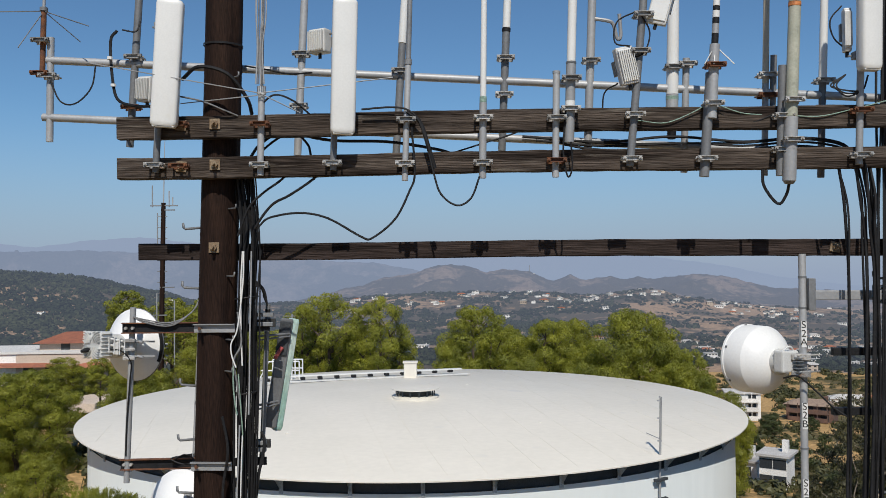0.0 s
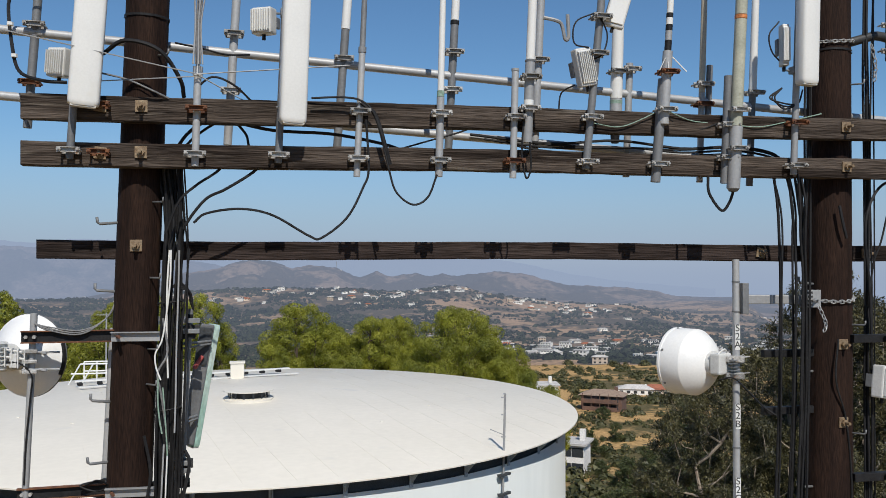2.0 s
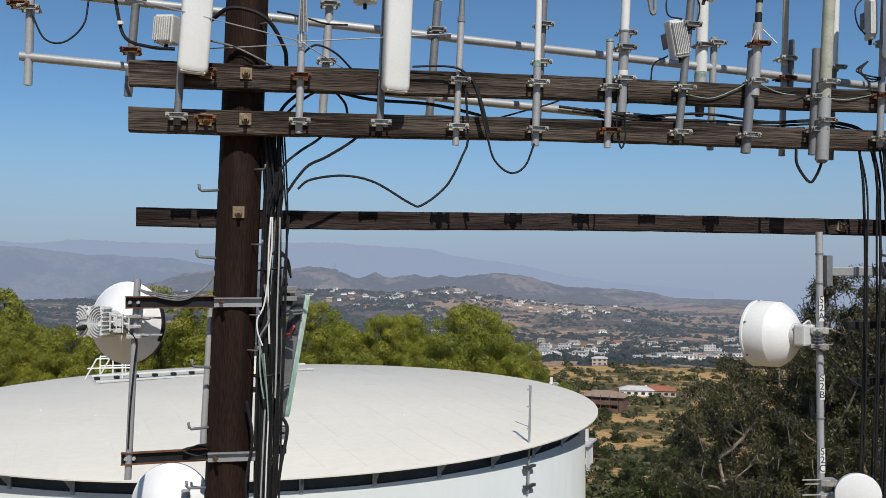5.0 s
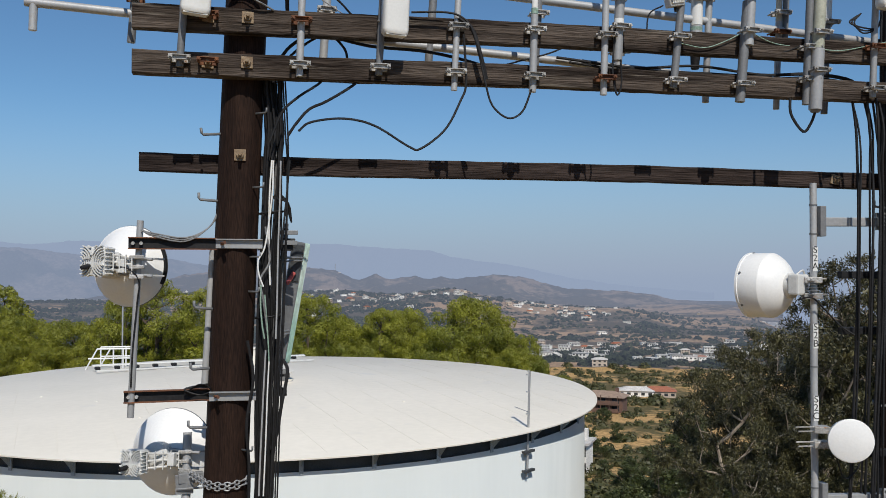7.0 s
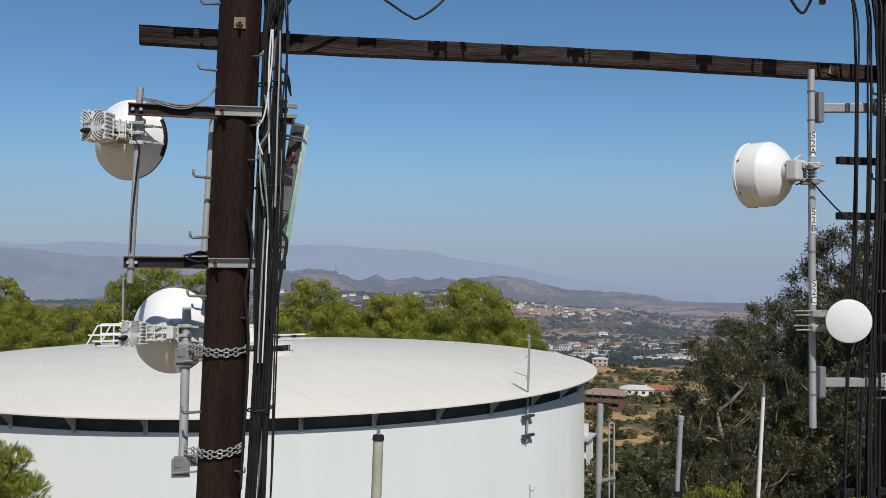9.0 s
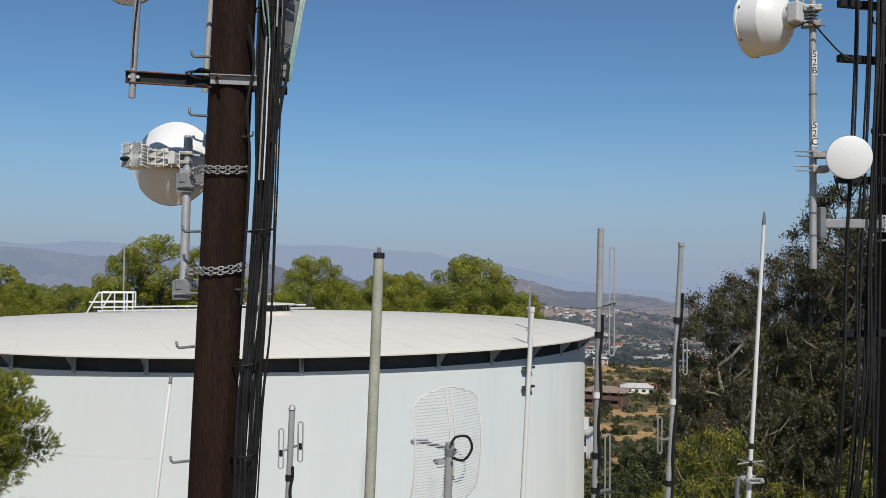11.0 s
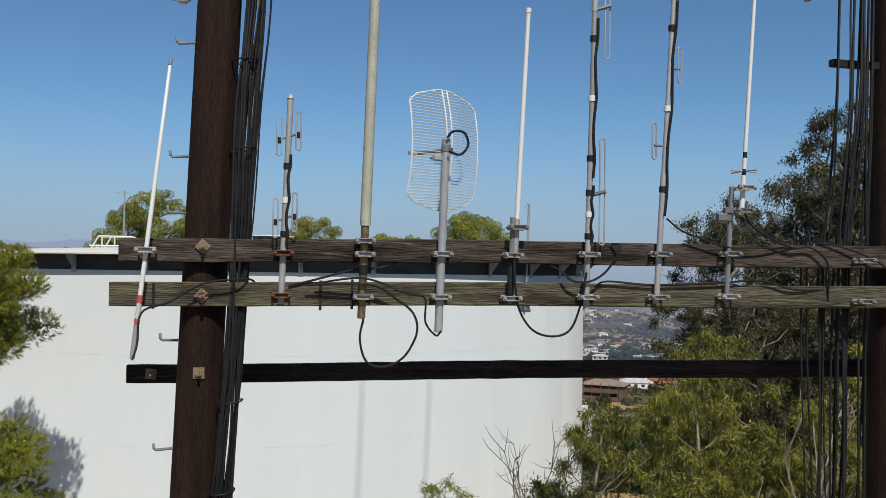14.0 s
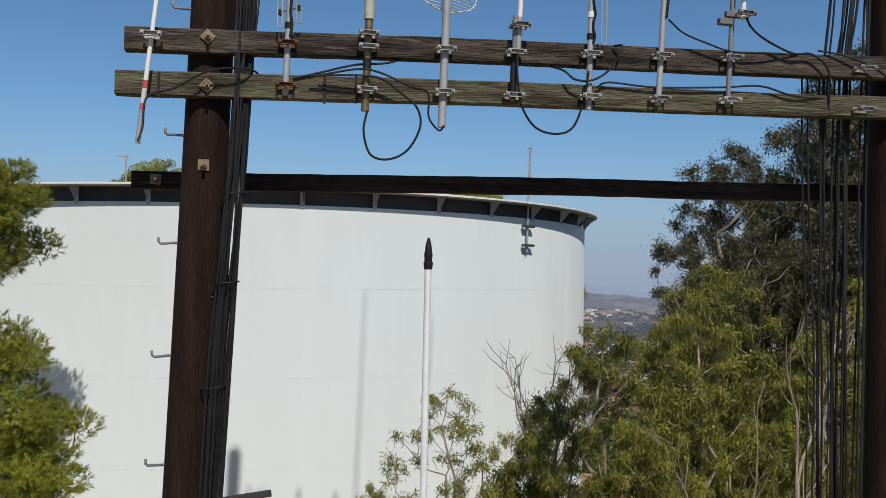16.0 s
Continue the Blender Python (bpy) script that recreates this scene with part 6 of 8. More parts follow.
LB = [(-1.475, 6.44, 16.2), (-1.445, 6.45, 15.84), (-1.45, 6.46, 15.57), (-1.47, 6.48, 14.8), (-1.485, 6.50, 13.92), (-1.50, 6.52, 13.2), (-1.535, 6.51, 12.5), (-1.585, 6.49, 11.9), (-1.61, 6.50, 11.13),
      (-1.64, 6.50, 10.2), (-1.68, 6.51, 9.57), (-1.745, 6.55, 8.5), (-1.84, 6.62, 6.0), (-1.95, 6.72, 3.0), (-2.05, 6.8, 0.0)]
fan(LB[:9], 6, (0.05, 0.06), 15)
fan([(x + (0.012 if z < 12 else 0), y - (0.02 if z < 12 else 0), z) for x, y, z in LB], 27, (0.07, 0.075), 5)
fan([(x + 0.10, y - 0.02, z) for x, y, z in LB[:9]] + [(x + 0.03, y - 0.03, z) for x, y, z in LB[9:]], 3, (0.03, 0.03), 6, 0.006, 0.008)
for z in (15.3, 14.6, 13.1, 12.2, 11.6, 9.9, 9.3, 8.6):
    k = min(range(len(LB)), key=lambda i: abs(LB[i][2] - z))
    x, y, _ = LB[k]
    ring = [(x + 0.085 * math.cos(t), y + 0.10 * math.sin(t), z + 0.01 * math.cos(t)) for t in (2 * math.pi * j / 14 for j in range(15))]
    tagged(part("cable_tie", tube(bmesh.new(), ring, 0.006, 5, False), M["black"]), "black tie round the cable bundle", "cable tie", "cable ties")
RB = [(2.86, 6.06, 16.2), (2.90, 6.06, 15.97), (2.92, 6.07, 15.74), (2.93, 6.08, 15.4), (2.93, 6.10, 14.65), (2.92, 6.13, 13.9), (2.88, 6.15, 13.0), (2.80, 6.08, 12.1), (2.76, 6.10, 11.4), (2.74, 6.14, 10.86), (2.72, 6.15, 9.6), (2.72, 6.18, 8.45), (2.78, 6.2, 6.0), (2.9, 6.2, 0.0)]
fan(RB, 10, (0.13, 0.05), 8, 0.009, 0.0135)
fan([(3.035 + 0.02 * (z - 13), 6.14 + 0.002 * (16 - z), z) for z in (17.6, 16.7, 15.8, 14.9, 14.0, 13.0, 12.0, 11.2, 10.0, 8.8, 6.0, 0.0)], 5, (0.035, 0.03), 9, 0.008, 0.012)
fan([(3.63 + 0.020 * (z - 16), 6.20 + 0.0164 * (z - 16), z) for z in (17.7, 17.0, 16.2, 15.4, 14.6, 13.7, 12.7, 11.7, 10.7, 9.6, 8.4, 6.0, 0.0)], 8, (0.06, 0.06), 10, 0.007, 0.012)
fan([(2.55 + 0.03 * math.sin(z), 6.12, z) for z in (11.0, 10.2, 9.3, 8.4, 6.0, 0.0)], 4, (0.12, 0.05), 12, 0.007, 0.011)

cable([(-1.29, 6.14, 15.81), (-1.21, 6.13, 15.87), (-1.00, 6.12, 15.90), (-0.80, 6.11, 15.86), (-0.57, 6.11, 15.73), (-0.49, 6.10, 15.72), (-0.33, 6.09, 15.85), (-0.23, 6.08, 16.04), (-0.19, 6.08, 16.17), (-0.21, 6.07, 16.49)], 0.010)
cable([(-0.56, 6.10, 16.62), (-0.36, 6.08, 16.63), (-0.24, 6.07, 16.61), (-0.16, 6.06, 16.53), (-0.10, 6.07, 16.34), (-0.06, 6.07, 16.17), (-0.01, 6.07, 16.02), (0.10, 6.07, 15.94), (0.20, 6.07, 15.99), (0.26, 6.06, 16.14)], 0.009)
cable([(-0.24, 6.08, 16.60), (-0.15, 6.07, 16.52), (-0.09, 6.07, 16.34), (-0.05, 6.09, 16.2)], 0.018)
cable([(2.22, 6.05, 16.17), (2.23, 6.05, 16.05), (2.32, 6.04, 15.93), (2.37, 6.02, 15.99), (2.375, 5.97, 16.08)], 0.013)
cable([(-1.35, 6.28, 15.80), (-1.29, 6.27, 15.89), (-1.21, 6.27, 15.98), (-1.09, 6.26, 16.04), (-0.90, 6.25, 16.17), (-0.83, 6.3, 16.30)], 0.012)
cable([(-1.47, 6.28, 15.75), (-1.39, 6.27, 15.95), (-1.28, 6.27, 16.06), (-1.14, 6.26, 16.16), (-1.05, 6.34, 16.3)], 0.011)
cable([(3.79, 6.12, 16.19), (3.64, 6.09, 16.11), (3.54, 6.08, 15.94), (3.52, 6.08, 15.72), (3.56, 6.09, 15.39), (3.59, 6.11, 14.87), (3.61, 6.14, 13.93)], 0.013)
cable([(3.79, 6.12, 16.19), (3.73, 6.09, 15.98), (3.67, 6.10, 15.72), (3.61, 6.11, 15.55), (3.58, 6.13, 15.22)], 0.009)
cable([(3.82, 6.1, 16.5), (3.95, 6.12, 16.46), (4.07, 6.2, 16.3), (4.1, 6.25, 16.12), (4.0, 6.2, 16.08), (3.85, 6.1, 16.12)], 0.016)
cable([(4.68, 6.36, 16.3), (4.72, 6.37, 16.15), (4.68, 6.38, 16.07), (4.64, 6.38, 16.1)], 0.008)
# cables lying along the lower rear pipe, and loops behind the arms
for i, (z0, r) in enumerate(((16.46, 0.013), (16.43, 0.011), (16.45, 0.010), (16.40, 0.012))):
    cable([(0.6 + 0.1 * i, 6.50, z0 + 0.02), (1.2, 6.47, z0 - 0.03), (1.7 + 0.1 * i, 6.43, z0 - 0.02 * i), (2.2, 6.38, z0 - 0.05), (2.6, 6.34, z0 - 0.03), (2.85, 6.2, z0 - 0.1), (2.9, 6.12, 16.2)], r)
cable([(-1.45, 6.40, 16.25), (-1.33, 6.38, 16.42), (-1.15, 6.36, 16.50), (-0.8, 6.34, 16.44), (-0.4, 6.36, 16.43), (-0.05, 6.40, 16.38), (0.12, 6.42, 16.33)], 0.014)
cable([(-1.45, 6.40, 16.2), (-1.3, 6.36, 16.38), (-1.1, 6.34, 16.5), (-0.98, 6.34, 16.42), (-0.95, 6.34, 16.32)], 0.011)
cable([(-0.1, 6.45, 16.30), (0.3, 6.42, 16.42), (0.55, 6.42, 16.5), (0.8, 6.30, 16.62)], 0.008)
cable([(-2.42, 6.5, 17.3), (-2.46, 6.48, 17.22), (-2.42, 6.4, 16.95), (-2.36, 6.34, 16.76), (-2.2, 6.2, 16.68), (-2.05, 6.18, 16.67)], 0.014)
for x in (-2.405, -2.43):
    tagged(part("cable_tie", tube(bmesh.new(), [(x + 0.01, 6.36, 16.85 if x > -2.42 else 17.05), (x + 0.01, 6.36, 16.87 if x > -2.42 else 17.07)], 0.02, 8), M["white"]), "white tie on a black cable", "cable tie", "cable ties")
cable([(-2.4, 6.55, 17.32), (-2.3, 6.56, 17.31), (-2.28, 6.6, 17.4)], 0.008)
cable([(-2.98, 6.64, 16.96), (-2.9, 6.63, 16.80), (-2.78, 6.62, 16.78), (-2.66, 6.62, 16.9), (-2.63, 6.63, 17.08)], 0.008)
cable([(-1.84, 6.18, 16.86), (-1.7, 6.1, 16.93), (-1.5, 6.1, 16.88), (-1.38, 6.18, 16.72), (-1.36, 6.25, 16.62)], 0.017)
cable([(-1.9, 6.2, 16.75), (-1.7, 6.15, 16.7), (-1.55, 6.16, 16.64), (-1.45, 6.2, 16.6)], 0.008, "greycable", "thin grey lead across the pole")
cable([(-1.28, 6.14, 16.66), (-1.18, 6.16, 16.74), (-1.05, 6.18, 16.70), (-0.93, 6.22, 16.60)], 0.009)
cable([(-1.42, 6.3, 16.98), (-1.25, 6.25, 16.94), (-1.1, 6.3, 16.92), (-0.95, 6.4, 16.95)], 0.008)
for i, (dx, r) in enumerate(((-0.02, 0.006), (-0.005, 0.005), (0.012, 0.006), (0.025, 0.005), (0.038, 0.005))):
    cable([(-1.275 + dx, 6.08, 16.80), (-1.27 + dx * 0.6, 6.075, 17.05), (-1.262 + dx * 1.2, 6.06, 17.3), (-1.26 + dx, 6.05, 17.7), (-1.26 + dx, 6.03, 18.6)], r, "greycable" if i % 2 else "galv", "thin pale lead running up a mast")
cable([(1.23, 6.06, 16.78), (1.14, 6.1, 16.72), (1.12, 6.12, 16.55), (1.05, 6.2, 16.50), (0.93, 6.1, 16.52)], 0.007)
cable([(1.3, 5.98, 17.02), (1.2, 6.0, 17.05), (1.22, 6.02, 17.2), (1.36, 6.0, 17.27)], 0.007)
cable([(1.37, 5.98, 17.25), (1.44, 6.0, 17.12), (1.40, 6.0, 16.98), (1.30, 6.0, 16.94)], 0.007)
cable([(1.36, 6.06, 16.52), (1.55, 6.06, 16.50), (1.72, 6.05, 16.56), (1.85, 6.03, 16.63)], 0.0042, "greenwire", "thin green ground wire along the arm")
cable([(1.88, 6.03, 16.63), (2.1, 6.05, 16.56), (2.35, 6.05, 16.55), (2.6, 6.02, 16.53), (2.85, 6.02, 16.58), (3.1, 6.0, 16.64)], 0.0042, "greenwire", "thin green ground wire along the arm")
cable([(1.86, 6.05, 16.62), (2.0, 6.07, 16.53), (2.15, 6.06, 16.5), (2.3, 6.04, 16.55)], 0.006)
cable([(0.86, 6.04, 16.6), (0.84, 6.04, 16.3), (0.87, 6.04, 16.13), (0.90, 6.03, 16.2), (0.89, 6.02, 16.37)], 0.008)
for i in range(3):
    cable([(2.80, 6.03, 16.82), (2.72 - 0.02 * i, 6.0, 16.74), (2.78, 5.98, 16.66 + 0.02 * i), (2.88, 5.96, 16.70), (2.92, 5.96, 16.80)], 0.006)
cable([(2.78, 6.03, 17.3), (2.70, 6.03, 17.2), (2.72, 6.03, 17.08), (2.80, 6.03, 17.0)], 0.007)
cable([(3.80, 6.05, 16.2), (3.74, 6.0, 16.33), (3.70, 5.96, 16.24), (3.76, 5.95, 16.18), (3.79, 6.0, 16.28), (3.74, 6.05, 16.35)], 0.006, "white", "white lead looped over the arm")
cable([(3.28, 6.05, 15.98), (3.30, 6.04, 15.85), (3.33, 6.04, 15.74)], 0.014)
cable([(3.27, 6.06, 15.0), (3.24, 6.05, 14.7), (3.33, 6.06, 14.4), (3.38, 6.07, 13.9), (3.36, 6.08, 13.2)], 0.009)
# dish leads
cable([(-2.45, 6.43, 14.93), (-2.36, 6.42, 14.92), (-2.29, 6.42, 14.84), (-2.30, 6.43, 14.7), (-2.325, 6.435, 14.4), (-2.335, 6.44, 14.15)], 0.007)
for i in range(3):
    cable([(-2.28, 6.44, 15.17), (-2.2, 6.42, 15.13 + 0.01 * i), (-2.0, 6.42, 15.10 + 0.012 * i), (-1.85, 6.45, 15.2), (-1.78, 6.5, 15.32 + 0.02 * i)], 0.005, "greycable", "thin grey lead tied along the arm")
for i in range(3):
    cable([(-2.0, 6.44, 14.10), (-1.9, 6.42, 14.16), (-1.83, 6.43, 14.12), (-1.9, 6.42, 14.09), (-2.0, 6.43, 14.13), (-1.85, 6.44, 14.14 + 0.01 * i)], 0.007)
cable([(2.42, 6.26, 14.70), (2.5, 6.2, 14.72), (2.62, 6.2, 14.62), (2.74, 6.18, 14.5), (2.85, 6.12, 14.42)], 0.008)
cable([(2.62, 6.1, 13.56), (2.7, 6.12, 13.4), (2.78, 6.12, 13.42), (2.86, 6.1, 13.55)], 0.007)
cable([(2.58, 6.2, 13.05), (2.7, 6.15, 12.96), (2.82, 6.12, 13.02), (2.86, 6.12, 13.1)], 0.007)
for i in range(4):
    cable([(-1.44, 6.45, 15.40), (-1.40 + 0.02 * i, 6.46, 15.43 - 0.02 * i), (-1.33, 6.50, 15.36 - 0.02 * i), (-1.31, 6.53, 15.24)], 0.006)
cable([(-1.36, 6.54, 14.3), (-1.33, 6.5, 14.22), (-1.37, 6.48, 14.0), (-1.40, 6.5, 13.8), (-1.44, 6.5, 13.7)], 0.015)
cable([(-1.49, 6.34, 15.2), (-1.46, 6.33, 14.98), (-1.52, 6.34, 14.85), (-1.50, 6.34, 14.72), (-1.47, 6.36, 14.5)], 0.009, "greycable", "grey lead looping beside the pole")
cable([(-1.49, 6.36, 14.75), (-1.47, 6.35, 14.5), (-1.46, 6.36, 14.3), (-1.47, 6.38, 14.05)], 0.005, "greenwire", "thin green ground wire in the bundle")
cable([(-1.60, 6.33, 14.45), (-1.56, 6.33, 14.2), (-1.60, 6.34, 13.9), (-1.58, 6.36, 13.5), (-1.62, 6.37, 12.6)], 0.013)
# pale leads, a green ground wire and a loose black lead in the bundle beside the pole
cable([(-1.441, 6.330, 15.640), (-1.446, 6.330, 15.430), (-1.470, 6.330, 15.205), (-1.495, 6.330, 15.056), (-1.534, 6.330, 14.973), (-1.530, 6.330, 14.888), (-1.500, 6.330, 14.802)], 0.007, "white", "white lead curving down beside the pole")
cable([(-1.451, 6.340, 15.641), (-1.464, 6.340, 15.412), (-1.466, 6.340, 15.131), (-1.461, 6.340, 14.944), (-1.456, 6.340, 14.813)], 0.006, "white", "white lead running down the cable bundle")
cable([(-1.392, 6.360, 15.641), (-1.397, 6.360, 15.358), (-1.406, 6.360, 15.019), (-1.410, 6.360, 14.682), (-1.416, 6.360, 14.457)], 0.006, "galv", "pale grey lead running down the cable bundle")
cable([(-1.481, 6.360, 14.383), (-1.494, 6.360, 14.086), (-1.506, 6.360, 13.789), (-1.518, 6.360, 13.426)], 0.006, "galv", "pale grey lead running down the cable bundle")
cable([(-1.459, 6.350, 14.309), (-1.468, 6.350, 14.086), (-1.477, 6.350, 13.753), (-1.489, 6.350, 13.427)], 0.005, "white", "white lead running down the cable bundle")
cable([(-1.515, 6.320, 14.814), (-1.517, 6.320, 14.684), (-1.506, 6.320, 14.554), (-1.490, 6.320, 14.461)], 0.0055, "greenwire", "thin green ground wire in the bundle")
cable([(-1.330, 6.400, 15.652), (-1.348, 6.400, 15.438), (-1.365, 6.400, 15.248), (-1.382, 6.400, 15.058)], 0.008, "black", "loose black lead beside the bundle")
tagged(part("cable_plug", tube(bmesh.new(), [(-1.325, 6.885, 14.810), (-1.269, 6.885, 14.896)], 0.016, 8), M["tape_red"]), "red cable plug on the leaning panel tray", "cable plug")
# lower crossarm cables
cable([(-2.245, 6.30, 10.2), (-2.22, 6.33, 10.30), (-2.20, 6.36, 10.50), (-2.03, 6.36, 10.57), (-1.82, 6.34, 10.69), (-1.61, 6.33, 10.72), (-1.5, 6.43, 10.71), (-1.46, 6.5, 10.6)], 0.009)
cable([(-1.27, 6.36, 10.68), (-1.08, 6.34, 10.73), (-0.86, 6.32, 10.79), (-0.63, 6.32, 10.82), (-0.45, 6.35, 10.90)], 0.010)
cable([(-0.78, 6.25, 10.47), (-0.80, 6.26, 10.33), (-0.75, 6.27, 10.18), (-0.63, 6.25, 10.15), (-0.50, 6.24, 10.22), (-0.42, 6.23, 10.38), (-0.45, 6.22, 10.51), (-0.56, 6.23, 10.60), (-0.71, 6.22, 10.69), (-0.94, 6.25, 10.70), (-1.16, 6.29, 10.69)], 0.010)
cable([(-1.1, 6.30, 10.70), (-0.85, 6.22, 10.74), (-0.7, 6.20, 10.72), (-0.5, 6.19, 10.64), (-0.37, 6.23, 10.61), (-0.36, 6.24, 10.45), (-0.29, 6.23, 10.36), (-0.26, 6.2, 10.39)], 0.009)
cable([(0.225, 6.12, 10.91), (0.23, 6.12, 10.73), (0.27, 6.14, 10.54), (0.37, 6.14, 10.40), (0.51, 6.12, 10.36), (0.63, 6.11, 10.41), (0.70, 6.10, 10.59), (0.73, 6.08, 10.8)], 0.010)
cable([(0.46, 6.30, 10.88), (0.56, 6.14, 10.81), (0.64, 6.10, 10.74), (0.76, 6.08, 10.74), (0.88, 6.07, 10.82), (0.97, 6.06, 10.98), (0.93, 6.12, 11.0)], 0.010)
cable([(0.81, 6.13, 10.70), (0.90, 6.12, 10.74), (1.23, 6.09, 10.72), (1.72, 6.04, 10.74), (2.01, 6.01, 10.76), (2.27, 5.99, 10.70), (2.6, 6.0, 10.7)], 0.009)
cable([(1.285, 6.0, 11.18), (1.41, 6.02, 11.10), (1.58, 6.01, 11.04), (1.77, 6.0, 10.99), (2.00, 5.98, 10.99), (2.3, 6.0, 11.0)], 0.008)
cable([(1.86, 5.96, 11.23), (1.91, 5.97, 11.16), (2.03, 5.97, 11.08), (2.23, 5.96, 11.00), (2.38, 5.95, 11.00), (2.51, 5.94, 10.88), (2.55, 6.0, 10.6)], 0.010)
cable([(2.45, 5.98, 11.04), (2.65, 5.93, 11.0), (2.9, 5.9, 10.9), (3.1, 5.92, 10.75)], 0.009)
for x, z0, z1 in ((-2.14, 10.69, 10.52), (-1.06, 10.72, 10.52), (-0.85, 10.73, 10.53)):
    tagged(part("cable_tie", box(bmesh.new(), low(x, (z0 + z1) / 2, 0.027), (0.018, 0.006, z0 - z1)), M["black"], None, "", False), "black strap round the crossarm", "cable tie", "cable ties")

# white rod with a taped black top close to the camera's way, and a slotted strut on the pole
antenna("whip_antenna", "white fibreglass rod with a taped black top", "antenna", (-1.16, 2.50, 0.0), (-1.113, 2.50, 9.46),
        [("rod", 0.0, 9.415, 0.0095, 0.0085, "greyplastic", "pale rod"), ("taped_top", 9.405, 9.424, 0.0100, 0.0118, "black", "black tape"), ("taped_top", 9.422, 9.446, 0.0092, 0.0106, "black", "black tape"), ("taped_tip", 9.444, 9.466, 0.0090, 0.0074, "black", "black tape"), ("taped_tip", 9.464, 9.482, 0.0068, 0.0035, "black", "black tape")])
sl = thing("slotted_strut", (-1.65, 6.5, 7.85), "slotted dark steel strut on the pole", "bracket")
part("strut", box(bmesh.new(), (-1.55, 6.45, 7.87), (0.40, 0.04, 0.04), Matrix.Rotation(-0.12, 3, "Y"), 0.003), M["paint_black"], sl, "", False)


# ---- trees ----
def raw_mesh(name, verts, faces, material):
    me = bpy.data.meshes.new(name)
    me.from_pydata(verts.tolist(), [], faces if isinstance(faces, list) else faces.tolist())
    me.materials.append(material)
    return me


def unit(v):
    return v / np.maximum(np.linalg.norm(v, axis=1, keepdims=True), 1e-6)


def crown_lobes(rng, h, base, radius, n, r, sep=0.62, swell=0.45, lean=0.0, hollow=0.2):
    """Foliage lobes packed in an uneven dome: (x, y, z, radius)."""
    out = []
    waves = rng.uniform(0, 6.28, 4)
    for _ in range(n * 30):
        u = rng.uniform(0, 1) ** 0.8
        a = rng.uniform(0, 6.28)
        env = radius * (max(0.0, 1 - (abs(u - swell) / (1 - swell if u > swell else swell + 0.35)) ** 2.2)) ** 0.5
        env *= 1 + 0.14 * math.sin(2 * a + waves[0] + 3 * u) + 0.12 * math.sin(3 * a + waves[1] - 5 * u)
        q = env * math.sqrt(rng.uniform(hollow, 1.0))
        rr = rng.uniform(*r) * (0.8 if u > 0.85 else 1)
        z = h * base + (h * (1 - base) - rr) * u
        p = (q * math.cos(a) + lean * u, q * math.sin(a), z)
        if all((p[0] - o[0]) ** 2 + (p[1] - o[1]) ** 2 + (p[2] - o[2]) ** 2 > (sep * (rr + o[3])) ** 2 for o in out):
            out.append((*p, rr))
            if len(out) >= n:
                break
    return out


def limbs(rng, h, lobes, thick, top, trunk_bend=0.03):
    """Trunk and limbs that fork from it to reach each lobe; thicker where they carry more."""
    P, up, load = [], [], []
    b = rng.uniform(-trunk_bend, trunk_bend, 4)
    for k in range(11):
        z = h * top * k / 10
        P.append(Vector((b[0] * z + 0.3 * b[2] * h * math.sin(z * 0.55), b[1] * z + 0.3 * b[3] * h * math.sin(z * 0.7 + 1), z)))
        up.append(k - 1), load.append(0)
    for x, y, z, r in sorted(lobes, key=lambda o: math.hypot(o[0], o[1]) + 0.25 * o[2]):
        t = Vector((x, y, z))
        i = min(range(len(P)), key=lambda j: (P[j] - t).length + 1.6 * max(0.0, P[j].z - z + 0.55 * math.hypot(P[j].x - x, P[j].y - y)))
        a, length = P[i], (t - P[i]).length
        steps = max(2, int(length / 0.45))
        for k in range(1, steps + 1):
            f = k / steps
            q = a.lerp(t, f) + Vector((0, 0, -0.10 * length * math.sin(f * math.pi))) + Vector(rng.normal(size=3) * 0.05 * (0 if k == steps else 1))
            P.append(q), up.append(i if k == 1 else len(P) - 2), load.append(1 if k == steps else 0)
    for j in range(len(P) - 1, 0, -1):
        load[up[j]] += load[j]
    rad = [thick * max(0.07, math.sqrt(max(1, c) / max(1, load[0]))) for c in load]
    tb = bmesh.new()
    tube(tb, P[:11], [max(rad[j], thick * (1 - 0.75 * j / 10)) if j else thick * 1.25 for j in range(11)], 10)
    starts = [(up[j], j) for j in range(11, len(P)) if j != up[j] + 1 or up[j] < 11]
    for i, j in starts:
        line, rr = [P[i], P[j]], [rad[j], rad[j]]
        while j + 1 < len(P) and up[j + 1] == j:
            j += 1
            line.append(P[j]), rr.append(rad[j])
        tube(tb, line, rr, 6)
    return tb


def inner_sprays(rng, lobes, count, size, skin=(0.1, 0.62), loose=0.5):
    """Broad ragged sprays deep inside each lobe, which close the crown behind the outer leaves."""
    T = []
    for x, y, z, r in lobes:
        d = unit(rng.normal(size=(count, 3)))
        p = np.array([x, y, z]) + d * r * rng.uniform(*skin, (count, 1)) * np.array([1, 1, 0.8])
        g = unit(np.cross(d, rng.normal(size=(count, 3))))
        b = unit(np.cross(d, g) + loose * rng.normal(size=(count, 3)))
        w = r * size * rng.uniform(0.6, 1.2, (count, 1))
        T.append(np.stack([p - g * w * 0.5 - b * w * 0.3, p + g * w * 0.5 - b * w * 0.3, p + b * w * 0.8], 1))
    T = np.concatenate(T).reshape(-1, 3)
    return T, np.arange(len(T)).reshape(-1, 3)


